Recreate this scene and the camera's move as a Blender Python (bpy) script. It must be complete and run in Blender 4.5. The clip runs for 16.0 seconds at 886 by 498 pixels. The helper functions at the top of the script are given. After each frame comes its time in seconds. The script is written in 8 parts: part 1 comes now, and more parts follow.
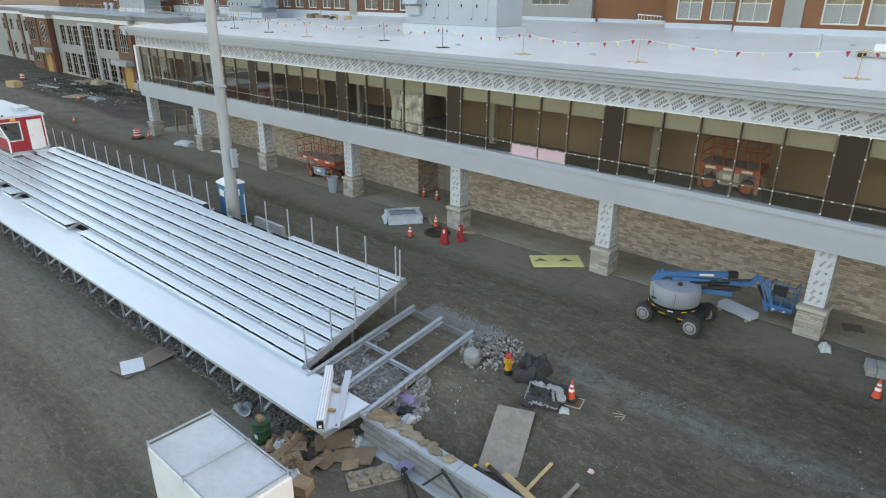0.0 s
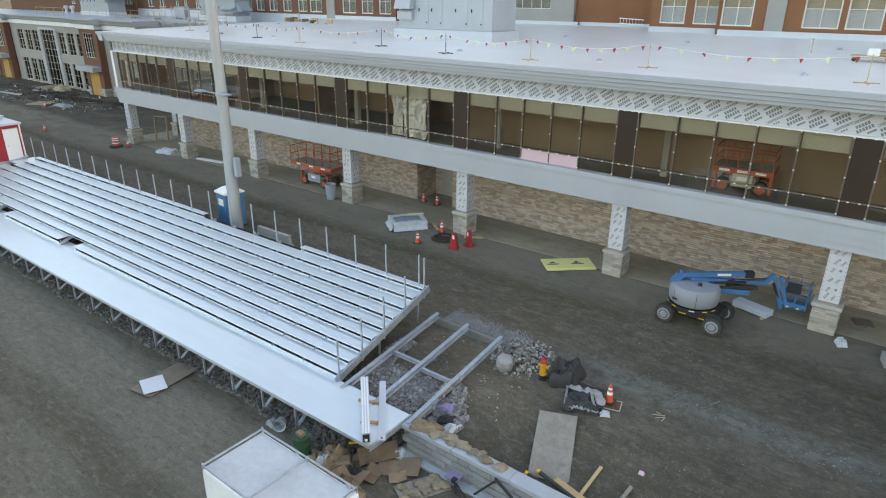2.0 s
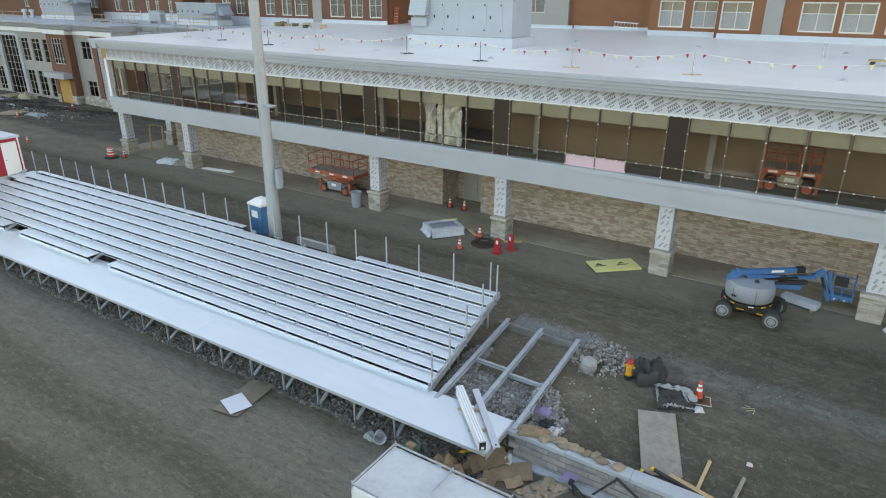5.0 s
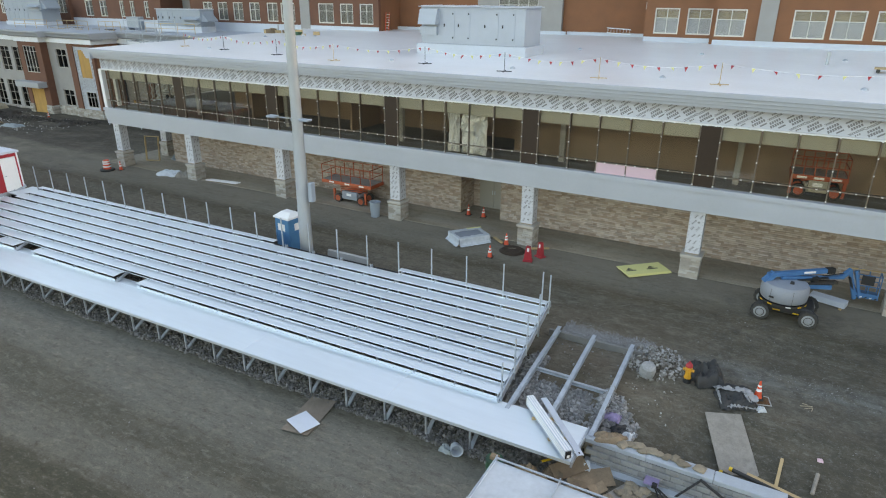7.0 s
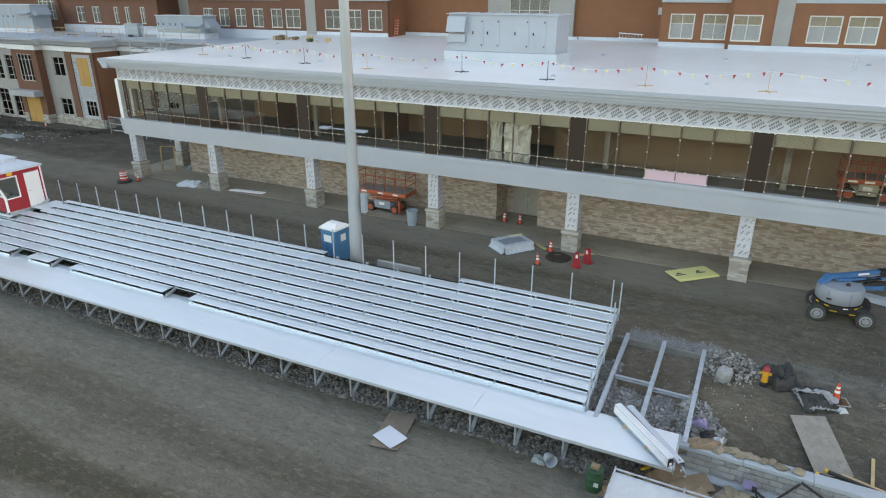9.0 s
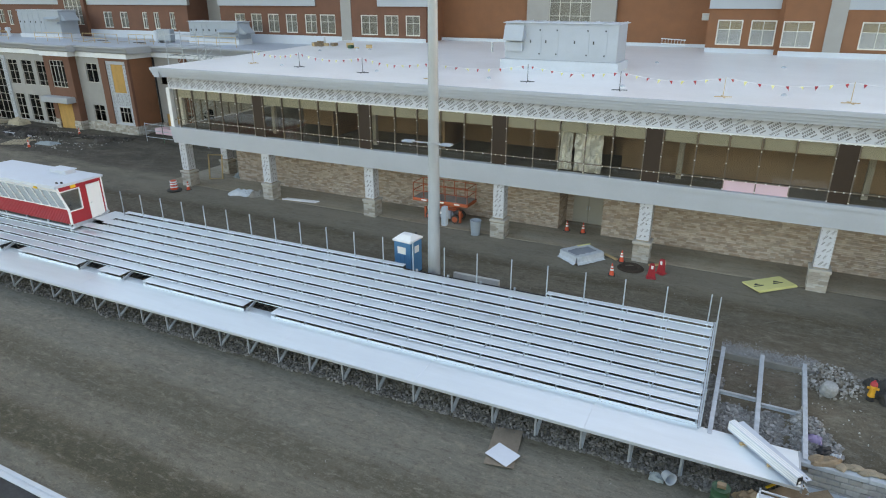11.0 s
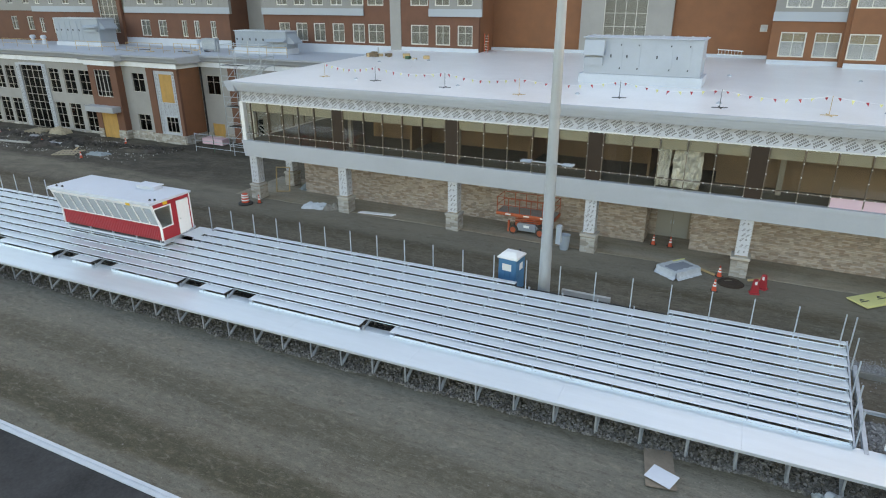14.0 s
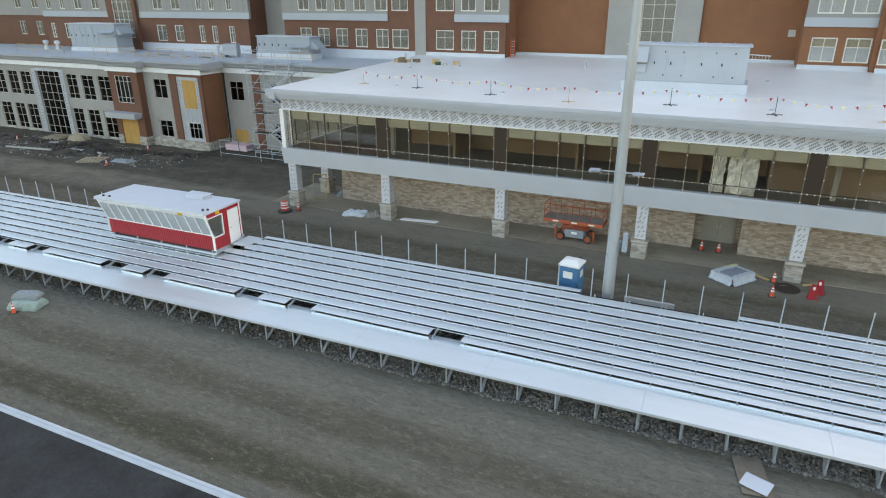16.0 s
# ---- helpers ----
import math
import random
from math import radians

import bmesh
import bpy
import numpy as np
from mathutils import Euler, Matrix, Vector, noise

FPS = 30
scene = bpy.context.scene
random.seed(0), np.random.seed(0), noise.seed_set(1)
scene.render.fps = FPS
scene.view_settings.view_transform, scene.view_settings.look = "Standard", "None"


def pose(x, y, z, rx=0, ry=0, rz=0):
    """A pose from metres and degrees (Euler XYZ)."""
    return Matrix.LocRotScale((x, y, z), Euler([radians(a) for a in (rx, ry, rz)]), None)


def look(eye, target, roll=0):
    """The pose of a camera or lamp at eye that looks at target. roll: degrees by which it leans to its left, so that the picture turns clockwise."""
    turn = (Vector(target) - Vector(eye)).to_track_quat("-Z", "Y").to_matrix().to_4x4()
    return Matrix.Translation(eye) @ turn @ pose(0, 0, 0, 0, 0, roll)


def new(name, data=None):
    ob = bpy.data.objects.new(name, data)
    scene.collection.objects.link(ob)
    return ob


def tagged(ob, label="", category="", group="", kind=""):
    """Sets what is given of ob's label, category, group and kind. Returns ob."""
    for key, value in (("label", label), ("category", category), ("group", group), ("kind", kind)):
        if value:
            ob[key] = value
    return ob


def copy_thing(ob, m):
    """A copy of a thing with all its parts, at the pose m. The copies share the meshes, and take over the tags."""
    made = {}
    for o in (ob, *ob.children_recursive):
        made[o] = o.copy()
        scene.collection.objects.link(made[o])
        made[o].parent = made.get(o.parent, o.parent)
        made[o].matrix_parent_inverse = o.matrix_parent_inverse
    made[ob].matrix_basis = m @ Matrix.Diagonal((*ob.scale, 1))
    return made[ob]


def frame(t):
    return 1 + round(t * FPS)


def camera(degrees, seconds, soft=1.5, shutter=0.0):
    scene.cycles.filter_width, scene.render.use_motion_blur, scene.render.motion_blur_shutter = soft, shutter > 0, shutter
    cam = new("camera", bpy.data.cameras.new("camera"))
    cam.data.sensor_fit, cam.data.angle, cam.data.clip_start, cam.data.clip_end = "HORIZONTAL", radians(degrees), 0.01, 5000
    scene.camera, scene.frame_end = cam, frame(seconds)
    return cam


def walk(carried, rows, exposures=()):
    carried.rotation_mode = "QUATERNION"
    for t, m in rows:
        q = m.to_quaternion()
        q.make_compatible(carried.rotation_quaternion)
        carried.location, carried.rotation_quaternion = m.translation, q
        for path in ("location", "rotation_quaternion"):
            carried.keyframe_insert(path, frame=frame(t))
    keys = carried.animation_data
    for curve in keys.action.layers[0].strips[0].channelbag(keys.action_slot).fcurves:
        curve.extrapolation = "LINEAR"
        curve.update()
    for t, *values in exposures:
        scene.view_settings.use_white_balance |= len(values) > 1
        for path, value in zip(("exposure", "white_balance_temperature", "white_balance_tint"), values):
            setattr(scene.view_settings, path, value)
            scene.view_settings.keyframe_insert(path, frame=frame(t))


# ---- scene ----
cam = camera(70.1, 16.0, soft=1.1)
PATH = [
    (0, (-0.874, 0.758, 13.631), (-2.102, 2.148, 12.883), 0.5),
    (0.5, (-1.351, 0.387, 13.657), (-2.561, 1.793, 12.91), 0.5),
    (1, (-1.848, 0.015, 13.7), (-3.031, 1.445, 12.954), 0.5),
    (1.5, (-2.344, -0.375, 13.822), (-3.503, 1.074, 13.075), 0.5),
    (2, (-2.835, -0.754, 13.836), (-3.972, 0.714, 13.092), 0.5),
    (2.5, (-3.388, -1.187, 13.91), (-4.499, 0.3, 13.165), 0.5),
    (3, (-3.993, -1.65, 13.969), (-5.083, -0.147, 13.224), 0.5),
    (3.5, (-4.626, -2.125, 14.018), (-5.696, -0.608, 13.272), 0.4),
    (4, (-5.257, -2.643, 14.068), (-6.309, -1.115, 13.321), 0.4),
    (6.5, (-9.042, -5.411, 14.781), (-9.975, -3.807, 14.035), 0.3),
    (7, (-9.879, -5.872, 14.885), (-10.783, -4.252, 14.139), 0.3),
    (7.5, (-10.742, -6.309, 14.998), (-11.622, -4.674, 14.255), 0.2),
    (8, (-11.648, -6.775, 15.132), (-12.502, -5.126, 14.389), 0.2),
    (8.5, (-12.573, -7.232, 15.193), (-13.414, -5.576, 14.451), 0.1),
    (9, (-13.513, -7.692, 15.265), (-14.346, -6.032, 14.523), 0.1),
    (11.5, (-18.391, -9.731, 16.058), (-19.217, -8.069, 15.313), -0.1),
    (12, (-19.362, -10.159, 16.196), (-20.19, -8.497, 15.452), -0.0),
    (12.5, (-20.316, -10.61, 16.335), (-21.143, -8.947, 15.592), -0.1),
    (13, (-21.265, -11.056, 16.533), (-22.084, -9.391, 15.789), -0.0),
    (13.5, (-22.169, -11.522, 16.711), (-22.983, -9.853, 15.968), -0.1),
    (14, (-23.061, -11.941, 16.862), (-23.867, -10.269, 16.118), -0.1),
    (14.5, (-23.993, -12.368, 16.99), (-24.793, -10.693, 16.246), -0.1),
    (15, (-24.911, -12.819, 17.094), (-25.704, -11.141, 16.35), -0.2),
    (15.5, (-25.86, -13.223, 17.204), (-26.644, -11.539, 16.461), -0.1),
    (16, (-26.717, -13.591, 17.316), (-27.493, -11.904, 16.574), -0.2),
]
walk(cam, [(t, look(eye, target, roll)) for t, eye, target, roll in PATH], exposures=[(0.0, 2.46, 8080, 18), (16.0, 2.46, 8080, 18)])

# ---- light ----
world = bpy.data.worlds.new("sky")
scene.world = world
world.use_nodes = True
wn = world.node_tree
wn.nodes.clear()
sky = wn.nodes.new("ShaderNodeTexSky")
sky.sky_type = "NISHITA"
sky.sun_disc = False
SUN_ELEVATION, SUN_AZIMUTH = radians(9.0), radians(35.0)   # azimuth from +y towards +x
sky.sun_elevation, sky.sun_rotation = SUN_ELEVATION, SUN_AZIMUTH
sky.air_density, sky.dust_density, sky.ozone_density = 1.0, 2.0, 1.0
back = wn.nodes.new("ShaderNodeBackground")
back.inputs["Strength"].default_value = 0.15
wout = wn.nodes.new("ShaderNodeOutputWorld")
wn.links.new(sky.outputs[0], back.inputs["Color"])
wn.links.new(back.outputs[0], wout.inputs["Surface"])
sun = new("sun", bpy.data.lights.new("sun", "SUN"))
sun.data.energy, sun.data.angle, sun.data.color = 2.5, radians(0.6), (1.0, 0.86, 0.68)
toward = Vector((math.sin(SUN_AZIMUTH) * math.cos(SUN_ELEVATION), math.cos(SUN_AZIMUTH) * math.cos(SUN_ELEVATION), math.sin(SUN_ELEVATION)))
sun.matrix_world = look(toward * 200, (0, 0, 0))

# ---- building tools ----
class Shape:
    """Collects vertices and faces of one mesh."""

    def __init__(self):
        self.v, self.f = [], []

    def add(self, verts, faces):
        n = len(self.v)
        self.v += [tuple(p) for p in verts]
        self.f += [tuple(i + n for i in f) for f in faces]
        return self

    def box(self, x0, x1, y0, y1, z0, z1, c=0.0):
        """An upright box; c chamfers its edges."""
        if c <= 0:
            v = [(x, y, z) for z in (z0, z1) for y in (y0, y1) for x in (x0, x1)]
            return self.add(v, [(0, 2, 3, 1), (4, 5, 7, 6), (0, 1, 5, 4), (2, 6, 7, 3), (0, 4, 6, 2), (1, 3, 7, 5)])
        lo, hi = (x0, y0, z0), (x1, y1, z1)
        mid = Vector([(a + b) / 2 for a, b in zip(lo, hi)])
        v, key = [], {}
        for s in [(a, b, d) for a in (0, 1) for b in (0, 1) for d in (0, 1)]:
            for ax in range(3):
                p = [(hi[i] if s[i] else lo[i]) if i == ax else (hi[i] - c if s[i] else lo[i] + c) for i in range(3)]
                key[s, ax] = len(v)
                v.append(p)
        faces = []
        for ax in range(3):
            o = [i for i in range(3) if i != ax]
            for sg in (0, 1):
                ring = []
                for a, b in ((0, 0), (1, 0), (1, 1), (0, 1)):
                    s = [0, 0, 0]
                    s[ax], s[o[0]], s[o[1]] = sg, a, b
                    ring.append(key[tuple(s), ax])
                faces.append(ring)
            for a in (0, 1):
                for b in (0, 1):
                    s, t = [0, 0, 0], [0, 0, 0]
                    s[o[0]] = t[o[0]] = a
                    s[o[1]] = t[o[1]] = b
                    t[ax] = 1
                    s, t = tuple(s), tuple(t)
                    faces.append([key[s, o[0]], key[t, o[0]], key[t, o[1]], key[s, o[1]]])
        for s in [(a, b, d) for a in (0, 1) for b in (0, 1) for d in (0, 1)]:
            faces.append([key[s, 0], key[s, 1], key[s, 2]])
        out = []
        for f in faces:
            p = [Vector(v[i]) for i in f]
            n = (p[1] - p[0]).cross(p[2] - p[0])
            out.append(f if n.dot(sum(p, Vector()) / len(p) - mid) > 0 else f[::-1])
        return self.add(v, out)

    def frame_of(self, p, q, up=(0, 0, 1)):
        p, q = Vector(p), Vector(q)
        d = (q - p).normalized()
        u = Vector(up)
        if abs(d.dot(u)) > 0.99:
            u = Vector((0, 1, 0))
        s = d.cross(u).normalized()
        return p, q, s, s.cross(d)

    def bar(self, p, q, w, h, up=(0, 0, 1)):
        """A straight bar from p to q, w wide and h high."""
        p, q, s, u = self.frame_of(p, q, up)
        v = [o + s * (a * w / 2) + u * (b * h / 2) for o in (p, q) for a, b in ((-1, -1), (1, -1), (1, 1), (-1, 1))]
        return self.add(v, [(0, 3, 2, 1), (4, 5, 6, 7), (0, 1, 5, 4), (1, 2, 6, 5), (2, 3, 7, 6), (3, 0, 4, 7)][::1])

    def tube(self, p, q, r, r2=None, n=10):
        """A round bar or cone."""
        r2 = r if r2 is None else r2
        p, q, s, u = self.frame_of(p, q)
        ang = [2 * math.pi * i / n for i in range(n)]
        v = [p + (s * math.cos(a) + u * math.sin(a)) * r for a in ang] + [q + (s * math.cos(a) + u * math.sin(a)) * r2 for a in ang]
        f = [(i, (i + 1) % n, n + (i + 1) % n, n + i) for i in range(n)]
        return self.add(v, f + [tuple(range(n))[::-1], tuple(range(n, 2 * n))])

    def turned(self, x, y, z, rings, n=16):
        """A body of revolution about an upright axis; rings of (radius, height)."""
        v, f = [], []
        for r, h in rings:
            v += [(x + r * math.cos(2 * math.pi * i / n), y + r * math.sin(2 * math.pi * i / n), z + h) for i in range(n)]
        for k in range(len(rings) - 1):
            f += [(k * n + i, k * n + (i + 1) % n, (k + 1) * n + (i + 1) % n, (k + 1) * n + i) for i in range(n)]
        top = (len(rings) - 1) * n
        return self.add(v, f + [tuple(range(n))[::-1], tuple(range(top, top + n))])

    def prism(self, outline, axis, a, b):
        """An outline pushed along x or y or z from a to b. Outline in the other two axes, in order."""
        n = len(outline)
        def at(p, t):
            p = list(p)
            p.insert("xyz".index(axis), t)
            return p
        area = sum(outline[i][0] * outline[(i + 1) % n][1] - outline[(i + 1) % n][0] * outline[i][1] for i in range(n))
        flip = (area > 0) == (axis == "y")
        v = [at(p, a) for p in outline] + [at(p, b) for p in outline]
        f = [tuple(range(n))[::-1], tuple(range(n, 2 * n))] + [(i, (i + 1) % n, n + (i + 1) % n, n + i) for i in range(n)]
        return self.add(v, [g[::-1] for g in f] if flip else f)

    def holed(self, x0, x1, z0, z1, y0, y1, holes):
        """A wall along x with rectangular holes (x0, x1, z0, z1) through it."""
        xs = sorted({x0, x1, *[min(max(h[i], x0), x1) for h in holes for i in (0, 1)]})
        zs = sorted({z0, z1, *[min(max(h[i], z0), z1) for h in holes for i in (2, 3)]})
        nx, nz = len(xs) - 1, len(zs) - 1
        full = [[not any(h[0] < (xs[i] + xs[i + 1]) / 2 < h[1] and h[2] < (zs[k] + zs[k + 1]) / 2 < h[3] for h in holes) for k in range(nz)] for i in range(nx)]
        def is_full(i, k):
            return 0 <= i < nx and 0 <= k < nz and full[i][k]
        key, v, f = {}, [], []
        def at(i, k, s):
            if (i, k, s) not in key:
                key[i, k, s] = len(v)
                v.append((xs[i], (y0, y1)[s], zs[k]))
            return key[i, k, s]
        for i in range(nx):
            for k in range(nz):
                if not full[i][k]:
                    continue
                f.append((at(i, k, 0), at(i + 1, k, 0), at(i + 1, k + 1, 0), at(i, k + 1, 0)))
                f.append((at(i, k, 1), at(i, k + 1, 1), at(i + 1, k + 1, 1), at(i + 1, k, 1)))
                if not is_full(i - 1, k):
                    f.append((at(i, k, 0), at(i, k + 1, 0), at(i, k + 1, 1), at(i, k, 1)))
                if not is_full(i + 1, k):
                    f.append((at(i + 1, k, 0), at(i + 1, k, 1), at(i + 1, k + 1, 1), at(i + 1, k + 1, 0)))
                if not is_full(i, k - 1):
                    f.append((at(i, k, 0), at(i, k, 1), at(i + 1, k, 1), at(i + 1, k, 0)))
                if not is_full(i, k + 1):
                    f.append((at(i, k + 1, 0), at(i + 1, k + 1, 0), at(i + 1, k + 1, 1), at(i, k + 1, 1)))
        return self.add(v, f)

    def blob(self, x, y, z, r, seed, sx=1.0, sy=1.0, sz=0.7):
        """A rough stone: a lopsided octahedron-like lump of 20 faces."""
        rng = random.Random(seed)
        g = (1 + 5 ** 0.5) / 2
        ico = [(-1, g, 0), (1, g, 0), (-1, -g, 0), (1, -g, 0), (0, -1, g), (0, 1, g), (0, -1, -g), (0, 1, -g), (g, 0, -1), (g, 0, 1), (-g, 0, -1), (-g, 0, 1)]
        tri = [(0, 11, 5), (0, 5, 1), (0, 1, 7), (0, 7, 10), (0, 10, 11), (1, 5, 9), (5, 11, 4), (11, 10, 2), (10, 7, 6), (7, 1, 8), (3, 9, 4), (3, 4, 2), (3, 2, 6), (3, 6, 8), (3, 8, 9), (4, 9, 5), (2, 4, 11), (6, 2, 10), (8, 6, 7), (9, 8, 1)]
        c, s = math.cos(rng.random() * 6.3), math.sin(rng.random() * 6.3)
        turn = Euler((rng.random() * 6, rng.random() * 6, rng.random() * 6)).to_matrix()
        out = []
        for p in ico:
            q = turn @ Vector(p) * (r / 1.9 * (0.7 + 0.6 * rng.random()))
            out.append((x + q.x * sx, y + q.y * sy, z + q.z * sz))
        return self.add(out, tri)

    def chip(self, x, y, z, r, rng):
        """An angular broken stone: a skewed block of six faces, turned at random."""
        turn = Euler((rng.random() * 6, rng.random() * 6, rng.random() * 6)).to_matrix()
        ax, ay, az = r * rng.uniform(0.6, 1.0), r * rng.uniform(0.45, 0.8), r * rng.uniform(0.3, 0.6)
        out = []
        for c in (-1, 1):
            for b in (-1, 1):
                for a in (-1, 1):
                    q = turn @ Vector((a * ax * rng.uniform(0.6, 1.05), b * ay * rng.uniform(0.6, 1.05), c * az * rng.uniform(0.6, 1.05)))
                    out.append((x + q.x, y + q.y, z + q.z))
        return self.add(out, [(0, 2, 3, 1), (4, 5, 7, 6), (0, 1, 5, 4), (2, 6, 7, 3), (0, 4, 6, 2), (1, 3, 7, 5)])

    def mesh(self, name, material, smooth=False):
        me = bpy.data.meshes.new(name)
        me.from_pydata(self.v, [], self.f)
        if material:
            me.materials.append(material)
        if smooth:
            me.polygons.foreach_set("use_smooth", [True] * len(me.polygons))
            me.set_sharp_from_angle(angle=radians(40))
        me.update()
        return me


def part(name, shape, material, parent, label="", smooth=False, kind=""):
    """One mesh object under a thing or a part."""
    ob = new(name, shape if isinstance(shape, bpy.types.Mesh) else shape.mesh(name, material, smooth))
    ob.parent = parent
    return tagged(ob, label=label, kind=kind)


def thing(name, label, category, m=None, group="", kind=""):
    """An empty at the base of a thing, which parents its parts."""
    ob = new(name)
    ob.empty_display_size = 0.2
    if m is not None:
        ob.matrix_basis = m
    return tagged(ob, label, category, group, kind)


def single(name, shape, material, label, category, m=None, group="", kind="", smooth=False):
    """A thing that is one mesh."""
    ob = new(name, shape if isinstance(shape, bpy.types.Mesh) else shape.mesh(name, material, smooth))
    if m is not None:
        ob.matrix_basis = m
    return tagged(ob, label, category, group, kind)


# ---- materials ----
def surface(name, col, rough=0.7, metal=0.0, var=0.15, scale=0.6, fine=14.0, bump=0.15, stretch=(1, 1, 1), col2=None, rnd=0.0, spec=0.5, island=0.0):
    """Paint, stone, metal or earth with two scales of mottling, at real-world size."""
    m = bpy.data.materials.new(name)
    m.use_nodes = True
    nt = m.node_tree
    b = nt.nodes["Principled BSDF"]
    b.inputs["Metallic"].default_value = metal
    b.inputs["Specular IOR Level"].default_value = spec
    geo = nt.nodes.new("ShaderNodeNewGeometry")
    mp = nt.nodes.new("ShaderNodeMapping")
    mp.inputs["Scale"].default_value = stretch
    nt.links.new(geo.outputs["Position"], mp.inputs["Vector"])
    def noise_at(s, detail):
        t = nt.nodes.new("ShaderNodeTexNoise")
        t.inputs["Scale"].default_value, t.inputs["Detail"].default_value, t.inputs["Roughness"].default_value = s, detail, 0.6
        nt.links.new(mp.outputs[0], t.inputs["Vector"])
        return t
    big, small = noise_at(scale, 5), noise_at(fine, 3)
    mix = nt.nodes.new("ShaderNodeMath")
    mix.operation = "MULTIPLY_ADD"
    nt.links.new(small.outputs["Fac"], mix.inputs[0])
    mix.inputs[1].default_value = 0.45
    half = nt.nodes.new("ShaderNodeMath")
    half.operation = "MULTIPLY_ADD"
    nt.links.new(big.outputs["Fac"], half.inputs[0])
    half.inputs[1].default_value, half.inputs[2].default_value = 0.9, -0.18
    nt.links.new(half.outputs[0], mix.inputs[2])
    ramp = nt.nodes.new("ShaderNodeValToRGB")
    c1 = [max(0, c * (1 - var)) for c in col]
    c2 = [min(1, c * (1 + var)) for c in (col2 or col)]
    ramp.color_ramp.elements[0].position, ramp.color_ramp.elements[1].position = 0.25, 0.75
    ramp.color_ramp.elements[0].color, ramp.color_ramp.elements[1].color = (*c1, 1), (*c2, 1)
    nt.links.new(mix.outputs[0], ramp.inputs[0])
    last = ramp.outputs[0]
    if rnd or island:
        src = nt.nodes.new("ShaderNodeObjectInfo").outputs["Random"] if rnd else geo.outputs["Random Per Island"]
        hsv = nt.nodes.new("ShaderNodeHueSaturation")
        mr = nt.nodes.new("ShaderNodeMapRange")
        nt.links.new(src, mr.inputs["Value"])
        mr.inputs["To Min"].default_value, mr.inputs["To Max"].default_value = 1 - (rnd or island), 1 + (rnd or island)
        nt.links.new(mr.outputs[0], hsv.inputs["Value"])
        nt.links.new(last, hsv.inputs["Color"])
        last = hsv.outputs[0]
    nt.links.new(last, b.inputs["Base Color"])
    rr = nt.nodes.new("ShaderNodeMapRange")
    nt.links.new(big.outputs["Fac"], rr.inputs["Value"])
    rr.inputs["To Min"].default_value, rr.inputs["To Max"].default_value = max(0.03, rough - 0.12), min(1, rough + 0.12)
    nt.links.new(rr.outputs[0], b.inputs["Roughness"])
    if bump:
        bp = nt.nodes.new("ShaderNodeBump")
        bp.inputs["Strength"].default_value, bp.inputs["Distance"].default_value = bump, 0.02
        nt.links.new(small.outputs["Fac"], bp.inputs["Height"])
        nt.links.new(bp.outputs[0], b.inputs["Normal"])
    return m


def mixed_stone(name, tones, source, rough=0.88):
    """Split stone or rubble whose pieces differ in tone, each with grain of its own."""
    m = surface(name, (0.5, 0.5, 0.5), rough, var=0.22, scale=3, fine=22, bump=0.4)
    nt = m.node_tree
    b = nt.nodes["Principled BSDF"]
    grain = b.inputs["Base Color"].links[0].from_socket
    rampn = nt.nodes.new("ShaderNodeValToRGB")
    rampn.color_ramp.interpolation = "CONSTANT"
    for i, c in enumerate(tones):
        e = rampn.color_ramp.elements[i] if i < 2 else rampn.color_ramp.elements.new(i / len(tones))
        e.position, e.color = i / len(tones), (*c, 1)
    if source == "object":
        nt.links.new(nt.nodes.new("ShaderNodeObjectInfo").outputs["Random"], rampn.inputs[0])
    else:
        nt.links.new(nt.nodes.new("ShaderNodeNewGeometry").outputs["Random Per Island"], rampn.inputs[0])
    mul = nt.nodes.new("ShaderNodeMix")
    mul.data_type, mul.blend_type = "RGBA", "MULTIPLY"
    mul.inputs["Factor"].default_value = 1.0
    dbl = nt.nodes.new("ShaderNodeMix")
    dbl.data_type, dbl.blend_type = "RGBA", "ADD"
    dbl.inputs["Factor"].default_value = 1.0
    nt.links.new(grain, dbl.inputs["A"])
    nt.links.new(grain, dbl.inputs["B"])
    nt.links.new(dbl.outputs["Result"], mul.inputs["A"])
    nt.links.new(rampn.outputs[0], mul.inputs["B"])
    nt.links.new(mul.outputs["Result"], b.inputs["Base Color"])
    return m


